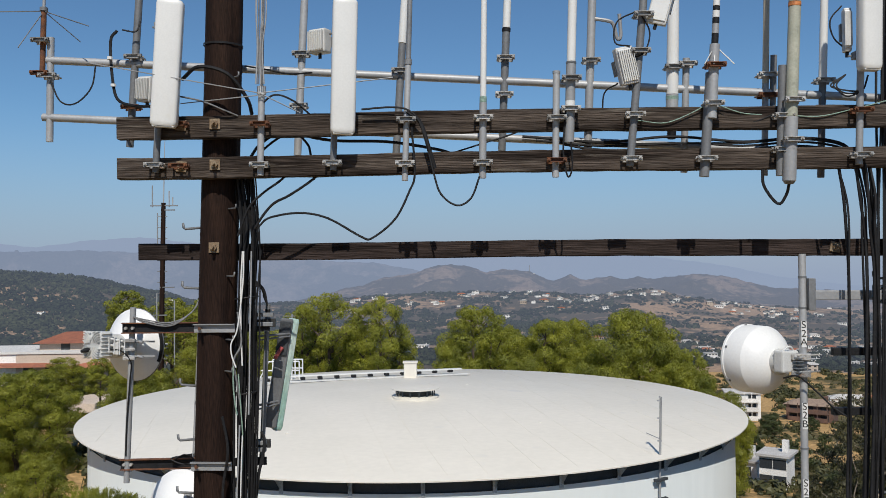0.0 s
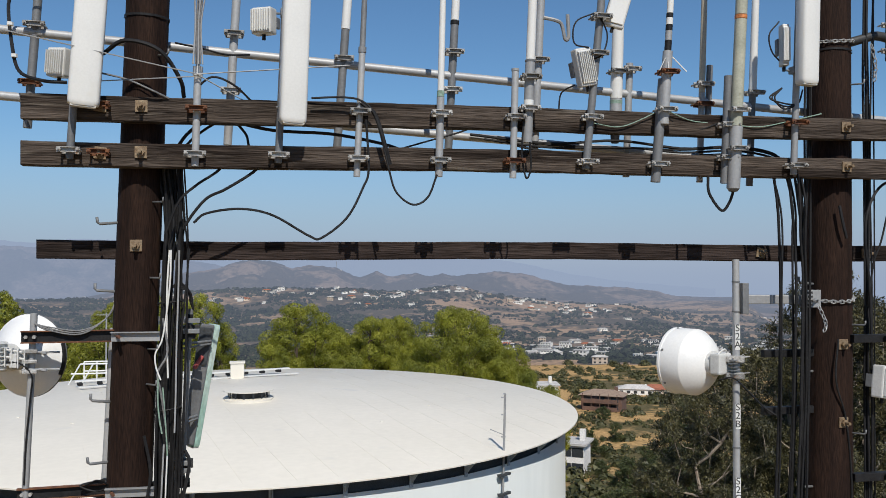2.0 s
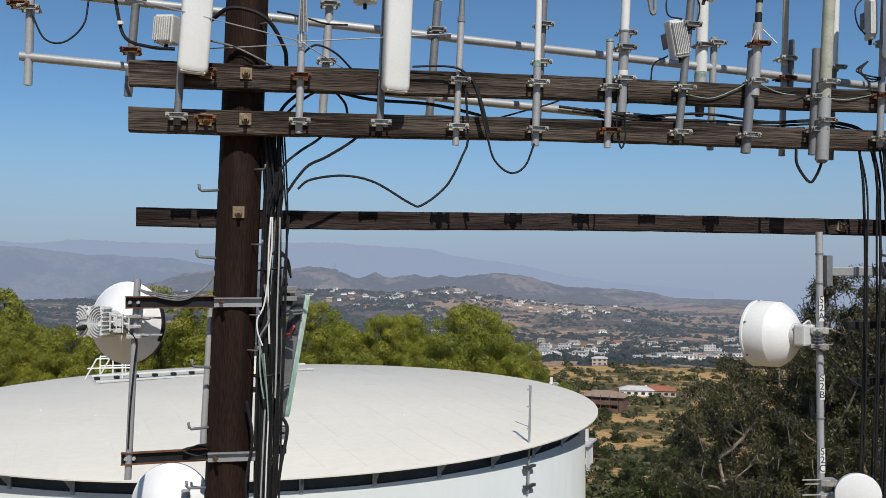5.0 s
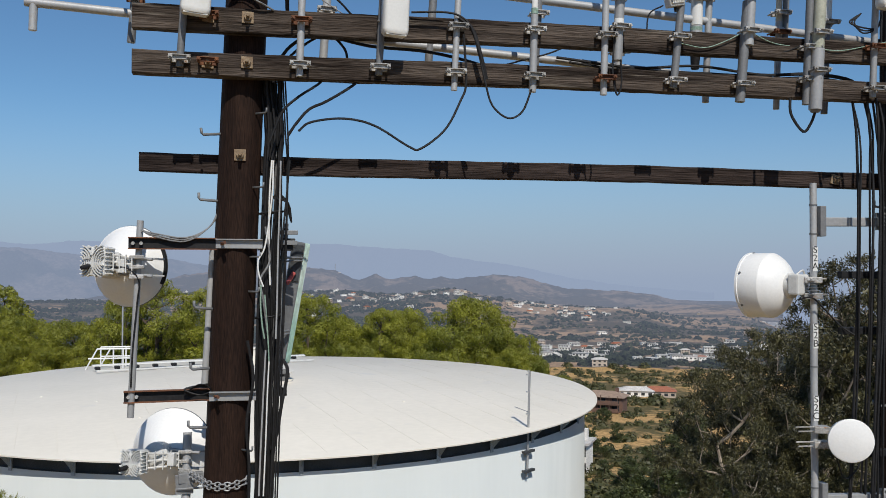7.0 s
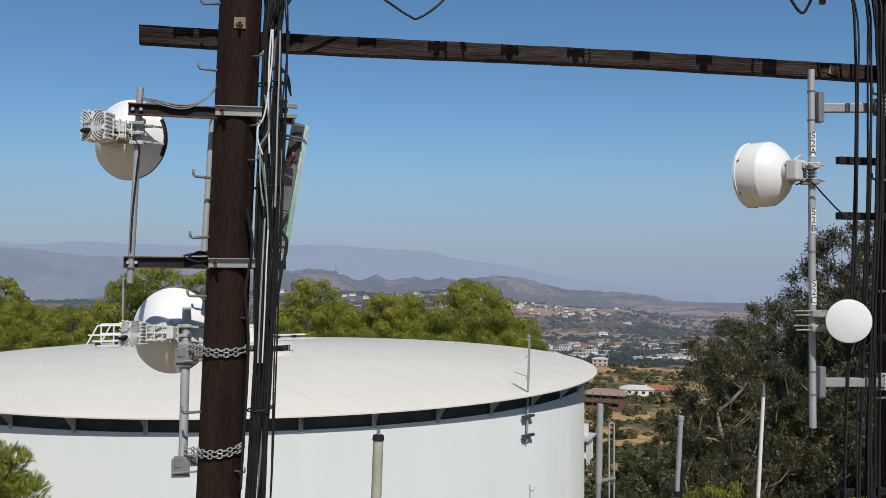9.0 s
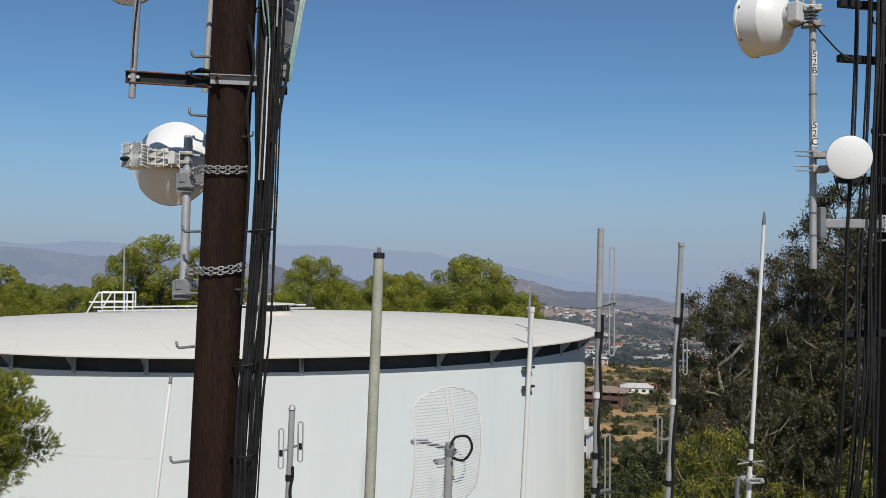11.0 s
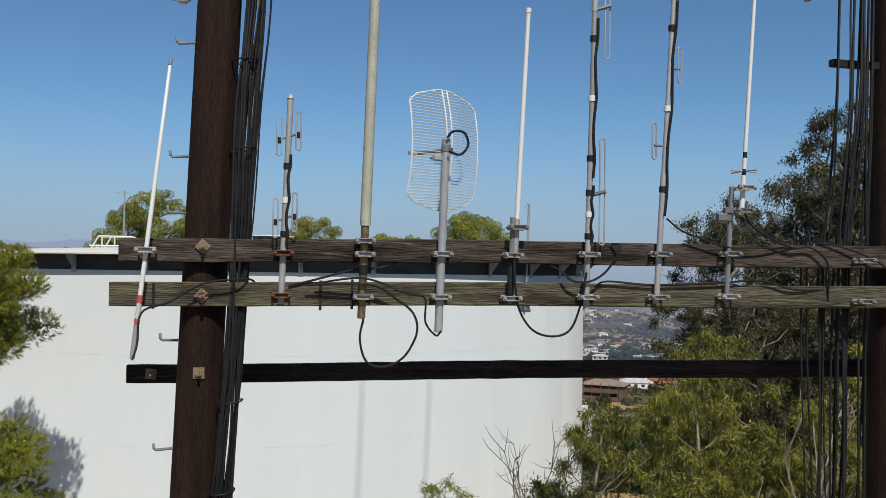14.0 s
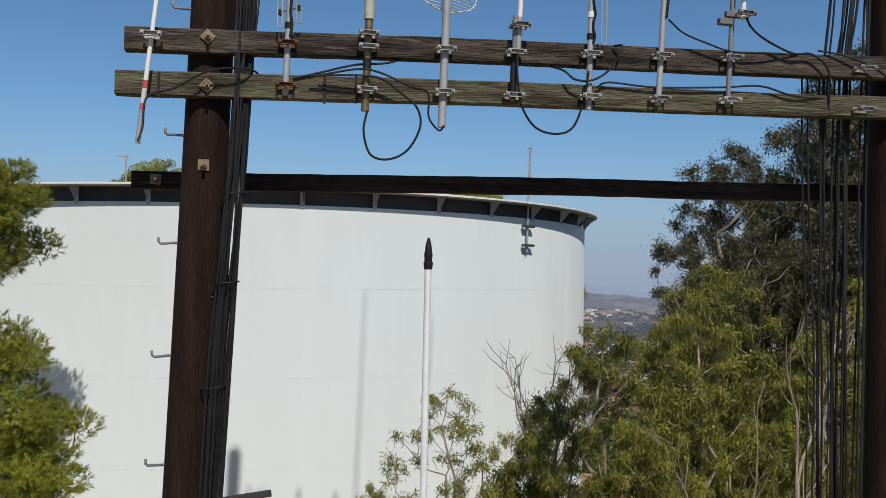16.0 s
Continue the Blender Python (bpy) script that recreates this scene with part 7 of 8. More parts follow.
def pad_scales(rng, lobes, per_area, size):
    """Small tufts that lie over each pad, facing outwards."""
    T = []
    for x, y, z, r in lobes:
        n = max(20, int(per_area * r * r))
        d = unit(rng.normal(size=(n, 3)) + np.array([0, 0, 0.3]))
        p = np.array([x, y, z]) + d * r * rng.uniform(0.86, 1.04, (n, 1)) * np.array([1, 1, 0.75])
        face = unit(d + 0.3 * rng.normal(size=(n, 3)))
        g = unit(np.cross(face, rng.normal(size=(n, 3))))
        b = np.cross(face, g)
        w = size * rng.uniform(0.5, 1.3, (n, 1))
        T.append(np.stack([p - g * w * 0.4 - b * w * 0.3, p + g * w * 0.4 - b * w * 0.3, p + b * w * 0.9 + d * w * 0.35], 1))
    T = np.concatenate(T).reshape(-1, 3)
    return T, np.arange(len(T)).reshape(-1, 3)


def joined(v1, f1, v2, f2):
    return np.concatenate([v1, v2]), f1.tolist() + (f2 + len(v1)).tolist()


def needle_shoots(rng, lobes, per_area, needles, shoot, length, width, rise=0.8, wild=0.35):
    """Shoots over each lobe, set all round with needles that point forward."""
    V = []
    for x, y, z, r in lobes:
        n = max(6, int(per_area * r * r))
        d = unit(rng.normal(size=(n, 3)) + np.array([0, 0, 0.25]))
        p = np.array([x, y, z]) + d * r * np.array([1, 1, 0.75]) * rng.uniform(0.72, 1.0, (n, 1))
        ax = unit(d + np.array([0, 0, rise]) + rng.normal(size=(n, 3)) * wild)
        p, ax = np.repeat(p, needles, 0), np.repeat(ax, needles, 0)
        m = len(p)
        p = p + ax * shoot * rng.uniform(0, 1, (m, 1))
        g = unit(ax * 0.8 + unit(rng.normal(size=(m, 3))) * 0.75)
        face = unit(np.repeat(d, needles, 0) + 0.35 * rng.normal(size=(m, 3)))
        s = unit(np.cross(g, face))
        V.append(np.stack([p - s * width / 2, p + s * width / 2, p + g * length * rng.uniform(0.6, 1.2, (m, 1))], 1))
    V = np.concatenate(V).reshape(-1, 3)
    return V, np.arange(len(V)).reshape(-1, 3)


def hanging_leaves(rng, lobes, per_area, leaf, droop, sprays=6):
    """Narrow leaves in sprays through each lobe, their faces turned mostly outwards."""
    Q = []
    for x, y, z, r in lobes:
        n = max(30, int(per_area * r * r))
        d = unit(rng.normal(size=(sprays, 3)))
        o = np.array([x, y, z])
        c = o + d * r * rng.uniform(0.4, 0.85, (sprays, 1)) * np.array([1, 1, 0.75])
        p = c[rng.randint(0, sprays, n)] + rng.normal(size=(n, 3)) * r * np.array([0.24, 0.24, 0.22])
        e = unit(rng.normal(size=(n, 3)) * 0.65 + np.array([0, 0, -droop]))
        face = unit(p - o) * 0.9 + np.array([0, 0, 0.35]) + rng.normal(size=(n, 3)) * 0.55
        s = unit(np.cross(e, face))
        L, w = leaf[0] * rng.uniform(0.6, 1.3, (n, 1)), leaf[1] * rng.uniform(0.7, 1.2, (n, 1))
        Q.append(np.stack([p, p + e * L * 0.4 + s * w / 2, p + e * L, p + e * L * 0.4 - s * w / 2], 1))
    Q = np.concatenate(Q).reshape(-1, 3)
    return Q, np.arange(len(Q)).reshape(-1, 4)


def pine(seed, h, base, radius, n, r, per_area, needles, shoot, length, width, label, swell=0.45, thick=0.2, sep=0.62, lean=0.0, inner=(120, 0.175), pads=(2000, 0.062), hollow=0.2):
    rng = np.random.RandomState(seed)
    e = thing("pine_tree", (0, 0, 0), label, "tree", "pine trees")
    lobes = crown_lobes(rng, h, base, radius, n, r, sep, swell, lean, hollow)
    part("trunk", limbs(rng, h, lobes, thick, 0.9), M["bark"], e, "forking brown trunk")
    v, f = joined(*needle_shoots(rng, lobes, per_area, needles, shoot, length, width), *inner_sprays(rng, lobes, *inner, (0.1, 0.6), 0.25))
    v, f = joined(v, np.array(f), *pad_scales(rng, lobes, *pads))
    hang("crown", raw_mesh("crown", v, f, M["needles"]), e, "clumped yellow-green needles")
    return e


def leafy(name, seed, h, base, radius, n, r, per_area, leaf, label, leaf_key, droop=0.6, swell=0.45, thick=0.16, sep=0.6, bark="gumbark", top=0.62, group="gum trees", lean=0.0, inner=90):
    rng = np.random.RandomState(seed)
    e = thing(name, (0, 0, 0), label, "tree", group)
    lobes = crown_lobes(rng, h, base, radius, n, r, sep, swell, lean, 0.05)
    part("trunk", limbs(rng, h, lobes, thick, top, 0.06), M[bark], e, "forking bare trunk")
    v, f = joined(*hanging_leaves(rng, lobes, per_area, leaf, droop), *inner_sprays(rng, lobes, inner, 0.20))
    hang("crown", raw_mesh("crown", v, f, M[leaf_key]), e, "hanging narrow leaves in loose clusters" if droop > 0.3 else "dense small dark leaves")
    return e


def plant(proto, x, y, top, height, turn, wide=1.0, first=False):
    """A tree set on the land, its top reaching a given height; the first one is the original itself."""
    z = float(land(np.array([float(x)]), np.array([float(y)]))[0]) - 0.15
    s = (top - z) / height
    c = proto if first else copy_thing(proto, Matrix())
    c.matrix_basis = Matrix.Translation((x, y, z)) @ Matrix.Rotation(turn, 4, "Z") @ Matrix.Diagonal((s * wide, s * wide, s, 1))
    return c


def grove(proto, height, spots):
    for k, (x, y, top, turn, wide) in enumerate(spots):
        plant(proto, x, y, top, height, turn, wide, k == 0)


# pines on the slope beyond the tank
FAR = (260, 8, 0.06, 0.085, 0.018)
PA = pine(11, 15.0, 0.58, 1.85, 100, (0.36, 0.70), *FAR, "full green pine on the slope beyond the tank", 0.6, sep=0.56)
PB = pine(12, 15.0, 0.56, 2.5, 140, (0.40, 0.76), *FAR, "broad green pine on the slope beyond the tank", 0.58, sep=0.57)
PC = pine(13, 15.0, 0.54, 2.4, 110, (0.30, 0.60), *FAR, "thin olive pine with gaps in its crown", 0.55, sep=0.66)
grove(PA, 15.0, ((1.7, 46.2, 13.75, 0.3, 0.95), (5.6, 47.0, 12.95, 2.0, 0.85), (10.7, 38.2, 12.1, 0.9, 0.62), (12.1, 37.6, 10.3, 4.0, 0.66), (0.3, 41.6, 12.0, 1.3, 0.6), (7.0, 42.0, 12.2, 5.0, 0.75),
                 (3.9, 43.0, 11.3, 3.6, 0.75), (-21.0, 41.0, 10.2, 2.7, 1.2), (-26.0, 60.0, 9.8, 1.7, 1.3), (-15.3, 33.0, 8.6, 0.4, 1.0)))
grove(PB, 15.0, ((8.7, 40.4, 13.75, 1.1, 0.85), (3.6, 50.0, 12.4, 5.0, 0.75), (7.0, 48.0, 12.9, 3.1, 0.7), (-11.6, 54.8, 12.0, 0.2, 0.9), (-14.4, 56.5, 12.1, 1.2, 0.95), (-15.8, 45.1, 10.9, 2.2, 0.95),
                 (-18.2, 38.1, 11.4, 4.1, 1.05), (10.2, 38.0, 11.6, 1.4, 0.7), (1.8, 43.2, 10.8, 0.8, 0.7)))
grove(PC, 15.0, ((-5.6, 42.6, 14.5, 0.5, 0.95), (-3.1, 42.8, 14.3, 1.9, 0.72), (-7.0, 43.6, 13.9, 2.9, 0.7), (-9.2, 52.0, 12.2, 5.2, 0.9), (-18.4, 62.1, 13.0, 0.1, 1.0), (-2.2, 44.0, 12.2, 3.3, 0.6), (-4.6, 47.5, 12.6, 0.9, 0.8), (-6.4, 46.0, 12.2, 4.3, 0.8)))
PD = pine(14, 15.0, 0.5, 3.0, 70, (0.5, 0.95), 60, 6, 0.1, 0.14, 0.04, "rounded green pine far behind the tank", 0.5, inner=(60, 0.2), pads=(420, 0.17))
grove(PD, 15.0, ((-25.4, 96.0, 13.2, 0.7, 0.8), (-38.0, 106.0, 13.4, 3.3, 1.1), (-33.5, 108.0, 12.4, 0.5, 1.1), (-29.0, 74.0, 8.4, 0.5, 1.1)))
# pines close to the tank wall
NEAR = (1100, 28, 0.095, 0.072, 0.0072)
PN = pine(17, 11.3, 0.80, 1.15, 110, (0.20, 0.38), *NEAR, "dense green pine close to the tank wall", 0.62, 0.10, 0.50, inner=(200, 0.14), pads=(2600, 0.024), hollow=0.05)
grove(PN, 11.3, ((-6.4, 16.1, 11.5, 0.8, 1.08),))
PN2 = pine(19, 8.9, 0.45, 1.6, 150, (0.20, 0.40), *NEAR, "young green pine in front of the tank wall", 0.4, 0.10, 0.52, inner=(200, 0.14), pads=(2600, 0.024), hollow=0.05)
grove(PN2, 8.9, ((-5.3, 13.5, 8.85, 2.2, 1.08),))
sap = pine(23, 8.5, 0.72, 0.42, 9, (0.16, 0.26), 420, 26, 0.1, 0.07, 0.007, "slender pine tip rising before the tank wall", 0.3, 0.05)
grove(sap, 8.5, ((-2.1, 13.2, 6.4, 0.0, 1.0),))

# gum trees beside the tank: tall ones behind, young yellow-green ones before them
BIG = (2500, (0.115, 0.030))
GA = leafy("gum_tree", 31, 15.0, 0.36, 2.4, 150, (0.28, 0.62), *BIG, "tall olive gum tree with pale bare limbs", "gum", 0.5, 0.5, 0.14, 0.66, inner=70)
GB = leafy("gum_tree", 32, 15.0, 0.38, 2.2, 120, (0.28, 0.60), *BIG, "tall grey-green gum tree with pale bare limbs", "gum", 0.5, 0.55, 0.14, 0.68, lean=0.6, inner=70)
grove(GA, 15.0, ((10.6, 20.6, 13.0, 0.2, 0.95), (15.4, 21.6, 15.0, 1.4, 1.0), (17.6, 23.4, 14.6, 2.8, 1.1), (9.9, 18.6, 10.7, 3.9, 0.85), (14.4, 25.5, 13.2, 0.9, 1.0)))
grove(GB, 15.0, ((13.2, 20.6, 15.6, 5.1, 0.9), (12.6, 18.8, 11.6, 4.6, 1.0), (15.8, 19.0, 12.6, 2.0, 1.0), (19.8, 25.0, 14.2, 3.0, 1.1), (21.5, 29.0, 12.6, 1.0, 1.1)))
YOUNG = (5200, (0.115, 0.016))
GS = leafy("gum_tree", 33, 9.0, 0.46, 1.25, 64, (0.20, 0.38), *YOUNG, "young yellow-green gum with hanging leaves", "willow", 0.9, 0.5, 0.07, 0.66, top=0.75, inner=60)
GT = leafy("gum_tree", 34, 9.0, 0.40, 1.5, 84, (0.20, 0.40), *YOUNG, "bushy young gum with hanging leaves", "willow", 0.9, 0.4, 0.07, 0.66, top=0.7, inner=60)
GL = leafy("gum_tree", 35, 9.0, 0.50, 1.25, 60, (0.15, 0.28), 3600, (0.10, 0.018), "sparse young gum with open grey-green crown", "willow", 0.7, 0.6, 0.05, 0.8, top=0.8, inner=4)
grove(GS, 9.0, ((4.35, 14.3, 8.75, 0.0, 0.95), (6.5, 15.2, 9.3, 1.0, 0.72), (5.5, 13.4, 8.2, 2.2, 1.0), (8.4, 14.2, 8.2, 0.7, 0.9), (3.3, 13.6, 7.75, 0.4, 0.9), (11.6, 16.5, 9.6, 5.6, 1.2)))
grove(GT, 9.0, ((6.9, 13.0, 7.3, 5.0, 0.8), (0.45, 13.4, 6.35, 3.1, 0.75), (2.65, 12.9, 7.25, 1.9, 0.95), (4.4, 12.6, 7.3, 4.0, 1.0), (9.9, 15.2, 8.9, 2.6, 1.1), (8.0, 17.0, 9.9, 4.4, 1.1), (14.0, 18.0, 10.2, 3.6, 1.2), (10.4, 13.6, 8.0, 0.2, 1.1), (8.3, 12.4, 7.3, 1.2, 1.1)))
grove(GL, 9.0, ((1.6, 13.6, 7.75, 0.6, 1.08),))

# dark round trees down the dry slope
OK = leafy("oak_tree", 41, 7.0, 0.12, 3.0, 46, (0.7, 1.15), 240, (0.24, 0.16), "dark green round oak on the dry slope", "oak", 0.1, 0.4, 0.22, 0.55, "bark", 0.6, "slope trees")
OS = leafy("oak_tree", 42, 7.0, 0.08, 2.3, 26, (0.7, 1.2), 200, (0.26, 0.17), "dusty olive oak bush on the dry slope", "oak", 0.1, 0.3, 0.2, 0.55, "bark", 0.6, "slope trees")


def on_slope(proto, spots):
    for k, (th, r, size, turn) in enumerate(spots):
        x, y = r * math.sin(radians(th)), r * math.cos(radians(th))
        c = proto if k == 0 else copy_thing(proto, Matrix())
        z = float(land(np.array([x]), np.array([y]))[0]) - 0.2
        c.matrix_basis = Matrix.Translation((x, y, z)) @ Matrix.Rotation(turn, 4, "Z") @ Matrix.Scale(size, 4)


on_slope(OK, ((25.6, 71, 0.95, 0.1), (27.2, 74, 1.0, 1.9), (26.4, 84, 0.75, 3.0), (23.1, 92, 0.6, 0.9), (28.6, 66, 0.9, 4.1), (24.0, 118, 0.65, 2.2), (30.0, 88, 0.9, 5.0), (27.9, 132, 0.8, 0.5), (33.5, 120, 1.0, 1.0), (21.6, 150, 0.8, 2.6), (19.3, 158, 0.7, 1.6), (18.2, 150, 0.6, 0.6), (20.3, 185, 0.7, 2.9), (18.4, 120, 0.5, 3.9), (22.6, 196, 0.5, 1.0), (28.0, 175, 0.9, 3.7)))
on_slope(OS, ((23.8, 80, 0.4, 0.2), (22.6, 78, 0.35, 1.2), (24.7, 100, 0.45, 2.2), (26.0, 112, 0.5, 3.2), (25.2, 140, 0.55, 4.2), (22.4, 125, 0.45, 5.2), (26.8, 155, 0.6, 0.7), (29.5, 150, 0.6, 1.7), (23.4, 168, 0.6, 2.7), (31.0, 190, 0.7, 0.4), (20.5, 190, 0.7, 1.4), (25.0, 60, 0.28, 0.0), (26.6, 59, 0.3, 2.0)))

# bare dead shrubs and limbs in front of the tank
def bare_tree(seed, foot, top, stems, spread, thick, label):
    """Dead stems from one foot, forking into thin twigs towards a given height."""
    rng = np.random.RandomState(seed)
    bm = bmesh.new()
    fork = Vector((foot[0], foot[1], top - 2.6))
    step = 2.6 / 7
    for _ in range(stems):
        d = Vector((rng.uniform(-spread, spread), rng.uniform(-0.2, 0.2), 1)).normalized()
        pts = [fork.copy()]
        for i in range(7):
            d = (d + Vector(rng.normal(size=3) * 0.14)).normalized()
            pts.append(pts[-1] + d * step)
            if i > 0:
                for _ in range(2):
                    e = (d + Vector(rng.normal(size=3) * 0.6)).normalized()
                    q = pts[-1] + e * rng.uniform(0.12, 0.42)
                    tube(bm, [pts[-1], q, q + (e + Vector((0, 0, 0.4))).normalized() * 0.2], [thick * 0.32, thick * 0.22, thick * 0.12], 4)
        tube(bm, pts, [thick * (1 - 0.11 * i) for i in range(8)], 5)
    tube(bm, [(foot[0] + 0.05, foot[1] + 0.05, 0), fork], [thick * 2.6, thick * 1.5], 7)
    tagged(part("dead_shrub", bm, M["gumbark"]), label, "shrub", "bare shrubs")


bare_tree(5, (3.0, 13.6), 8.1, 9, 0.35, 0.022, "bare grey-brown dead shrub before the tank")
for seed, x, y, top, stems, spread, thick in ((7, 7.6, 13.0, 9.0, 2, 0.25, 0.030), (8, 6.6, 12.2, 8.9, 2, 0.3, 0.026), (10, 5.6, 12.1, 7.6, 3, 0.8, 0.030)):
    bare_tree(seed, (x, y), top, stems, spread, thick, "pale bare limbs rising among young gums")


# ---- far scrub and woods on the hills ----
def clump_stuff(name, n, seed, r0, r1, t0, t1, s0, s1, material, label, count=26, bald=-0.12):
    rng = np.random.RandomState(seed)
    r = np.exp(rng.uniform(np.log(r0), np.log(r1), n))
    th = np.radians(rng.uniform(t0, t1, n))
    x, y = r * np.sin(th), r * np.cos(th)
    keep = fbm(x, y, 130, 77) + 0.5 * fbm(x, y, 45, 78) > bald
    x, y = x[keep], y[keep]
    z = land(x, y)
    m, k = len(x), count
    s = rng.uniform(s0, s1, (m, 1)) * rng.uniform(0.6, 1.3, (m, 1))
    c = np.stack([x, y, z], 1)
    d = unit(rng.normal(size=(m * k, 3)))
    d[:, 2] = np.abs(d[:, 2])
    p = np.repeat(c, k, 0) + d * np.repeat(s, k, 0) * np.array([1, 1, 0.85]) * rng.uniform(0.5, 1.0, (m * k, 1))
    g = unit(np.cross(d, rng.normal(size=(m * k, 3))))
    b = np.cross(d, g)
    w = np.repeat(s, k, 0) * 1.84 / math.sqrt(k)
    V = np.stack([p - g * w - b * w * 0.6, p + g * w - b * w * 0.6, p + b * w + d * w * 0.5], 1).reshape(-1, 3)
    ob = new(name, raw_mesh(name, V, np.arange(len(V)).reshape(-1, 3), material))
    return tagged(ob, label, "scrub", kind="stuff")


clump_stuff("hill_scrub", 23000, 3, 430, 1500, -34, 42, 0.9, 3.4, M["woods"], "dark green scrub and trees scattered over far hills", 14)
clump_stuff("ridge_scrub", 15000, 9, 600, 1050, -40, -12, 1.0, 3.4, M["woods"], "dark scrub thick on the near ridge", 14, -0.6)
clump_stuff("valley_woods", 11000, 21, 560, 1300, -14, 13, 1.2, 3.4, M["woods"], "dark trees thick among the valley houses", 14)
clump_stuff("slope_trees", 420, 14, 235, 420, 14, 40, 1.2, 3.0, M["scrub"], "round dusty trees and bushes down the slope", 110)
clump_stuff("slope_bushes", 300, 24, 72, 235, 15, 36, 0.6, 1.9, M["scrub"], "dark rounded bushes dotting the dry slope", 110, -0.5)
clump_stuff("slope_scrub", 2600, 4, 60, 420, -34, 42, 0.3, 1.7, M["scrub"], "green and dry scrub scattered over the slope", 60)


# ---- houses across the valley ----
def house(name, w, d, h, wall, roof, pitched, label, storeys=1, balcony=False):
    """A small hillside house: walls, roof with eaves, rows of windows, a door."""
    e = thing(name, (0, 0, 0), label, "house", "hillside houses")
    part("wall", box(bmesh.new(), (0, 0, h / 2 - 1), (w, d, h + 2)), M[wall], e, "", False)
    bm = bmesh.new()
    if pitched:
        o, r = 0.6, h + d * 0.2
        v = [bm.verts.new(p) for p in ((-w / 2 - o, -d / 2 - o, h), (w / 2 + o, -d / 2 - o, h), (w / 2 + o, d / 2 + o, h), (-w / 2 - o, d / 2 + o, h), (-w / 4, 0, r), (w / 4, 0, r))]
        for f in ((0, 1, 5, 4), (1, 2, 5), (2, 3, 4, 5), (3, 0, 4), (3, 2, 1, 0)):
            bm.faces.new([v[i] for i in f])
    else:
        box(bm, (0, 0, h + 0.15), (w + 0.9, d + 0.9, 0.3))
    part("roof", bm, M[roof], e, "", False)
    for s in range(storeys):
        n = max(2, int(w / 3.2))
        for k in range(n):
            part("window", box(bmesh.new(), ((k + 0.5) / n * w - w / 2, -d / 2 - 0.02, (s + 0.55) * h / storeys), (1.7, 0.08, 1.3)), M["glassy"], e, "", False)
    if balcony:
        for s in range(storeys):
            z = (s + 0.12) * h / storeys
            part("balcony", box(bmesh.new(), (0, -d / 2 - 0.8, z), (w * 0.86, 1.6, 0.18)), M[wall], e, "", False)
            part("balcony_rail", box(bmesh.new(), (0, -d / 2 - 1.55, z + 0.5), (w * 0.86, 0.06, 0.8)), M[wall], e, "", False)
            for k in range(5):
                part("post", box(bmesh.new(), ((k / 4 - 0.5) * w * 0.84, -d / 2 - 1.5, z + 1.1), (0.15, 0.15, 2.2)), M[wall], e, "", False)
    part("chimney", box(bmesh.new(), (w * 0.3, d * 0.1, h + 0.9), (0.8, 0.8, 2.0)), M[wall], e, "", False)
    return e


H = [house("house", 15, 9, 3.4, "stucco", "flatroof", False, "low white flat-roofed house on the hillside"),
     house("house", 13, 9, 6.0, "stucco", "flatroof", False, "two-storey white house on the hillside", 2),
     house("house", 16, 10, 3.4, "stucco_tan", "tiles", True, "tan house with a red tiled roof on the hillside"),
     house("house", 17, 9, 3.2, "stucco", "flatroof", True, "long white house with a grey roof on the hillside"),
     house("house", 12, 8, 5.6, "stucco_tan", "flatroof", True, "two-storey tan house on the hillside", 2)]
for i, x, y in ((2, 119, 242), (3, 112, 243), (1, 201, 479), (4, 165, 396), (0, 424, 932)):
    z = float(land(np.array([float(x)]), np.array([float(y)]))[0])
    H[i].matrix_basis = Matrix.Translation((x, y, z)) @ Matrix.Rotation(-0.4, 4, "Z") @ Matrix.Scale(0.6, 4)
for (x, y), turn, e in (((85, 203), -0.62, house("house", 10, 6, 3.6, "brownwall", "brownroof", True, "long brown two-storey house with balconies on the slope", 2, True)),
                        ((69.5, 205), -0.2, house("house", 7.5, 6, 6.0, "stucco", "flatroof", False, "white three-storey house with balconies on the slope", 3, True)),
                        ((43.0, 129), -0.6, house("house", 6.5, 4.5, 2.8, "stucco", "flatroof", False, "low white modern house below the tank")),
                        ((45.7, 121), -0.6, house("house", 3.6, 4.5, 4.4, "stucco", "flatroof", False, "square white modern house below the tank", 2))):
    e.matrix_basis = Matrix.Translation((x, y, float(land(np.array([float(x)]), np.array([float(y)]))[0]) + 0.2)) @ Matrix.Rotation(turn, 4, "Z")
rh = np.random.RandomState(8)
count = 0
while count < 250:
    band = rh.choice(3, p=(0.55, 0.33, 0.12))
    th = rh.uniform(8, 36) if band == 0 else rh.uniform(-8, 24) if band == 1 else rh.uniform(-30, 40)
    r = rh.normal((700, 1160, 1250)[band], (90, 60, 350)[band]) if band != 0 else rh.choice((545, 600, 650, 720), p=(0.3, 0.35, 0.25, 0.1)) + rh.normal(0, 12) + 2.0 * (th - 20)
    x, y = r * math.sin(radians(th)), r * math.cos(radians(th))
    if r < 300 or fbm(np.array([x]), np.array([y]), 210, 91)[0] < -0.25:
        continue
    z = float(land(np.array([x]), np.array([y]))[0])
    c = copy_thing(H[rh.choice(5, p=(0.44, 0.22, 0.06, 0.2, 0.08))], Matrix())
    s = rh.uniform(0.34, 0.66)
    c.matrix_basis = Matrix.Translation((x, y, z + 0.4)) @ Matrix.Rotation(-radians(th) + rh.normal(0, 0.35), 4, "Z") @ Matrix.Scale(s, 4)
    count += 1
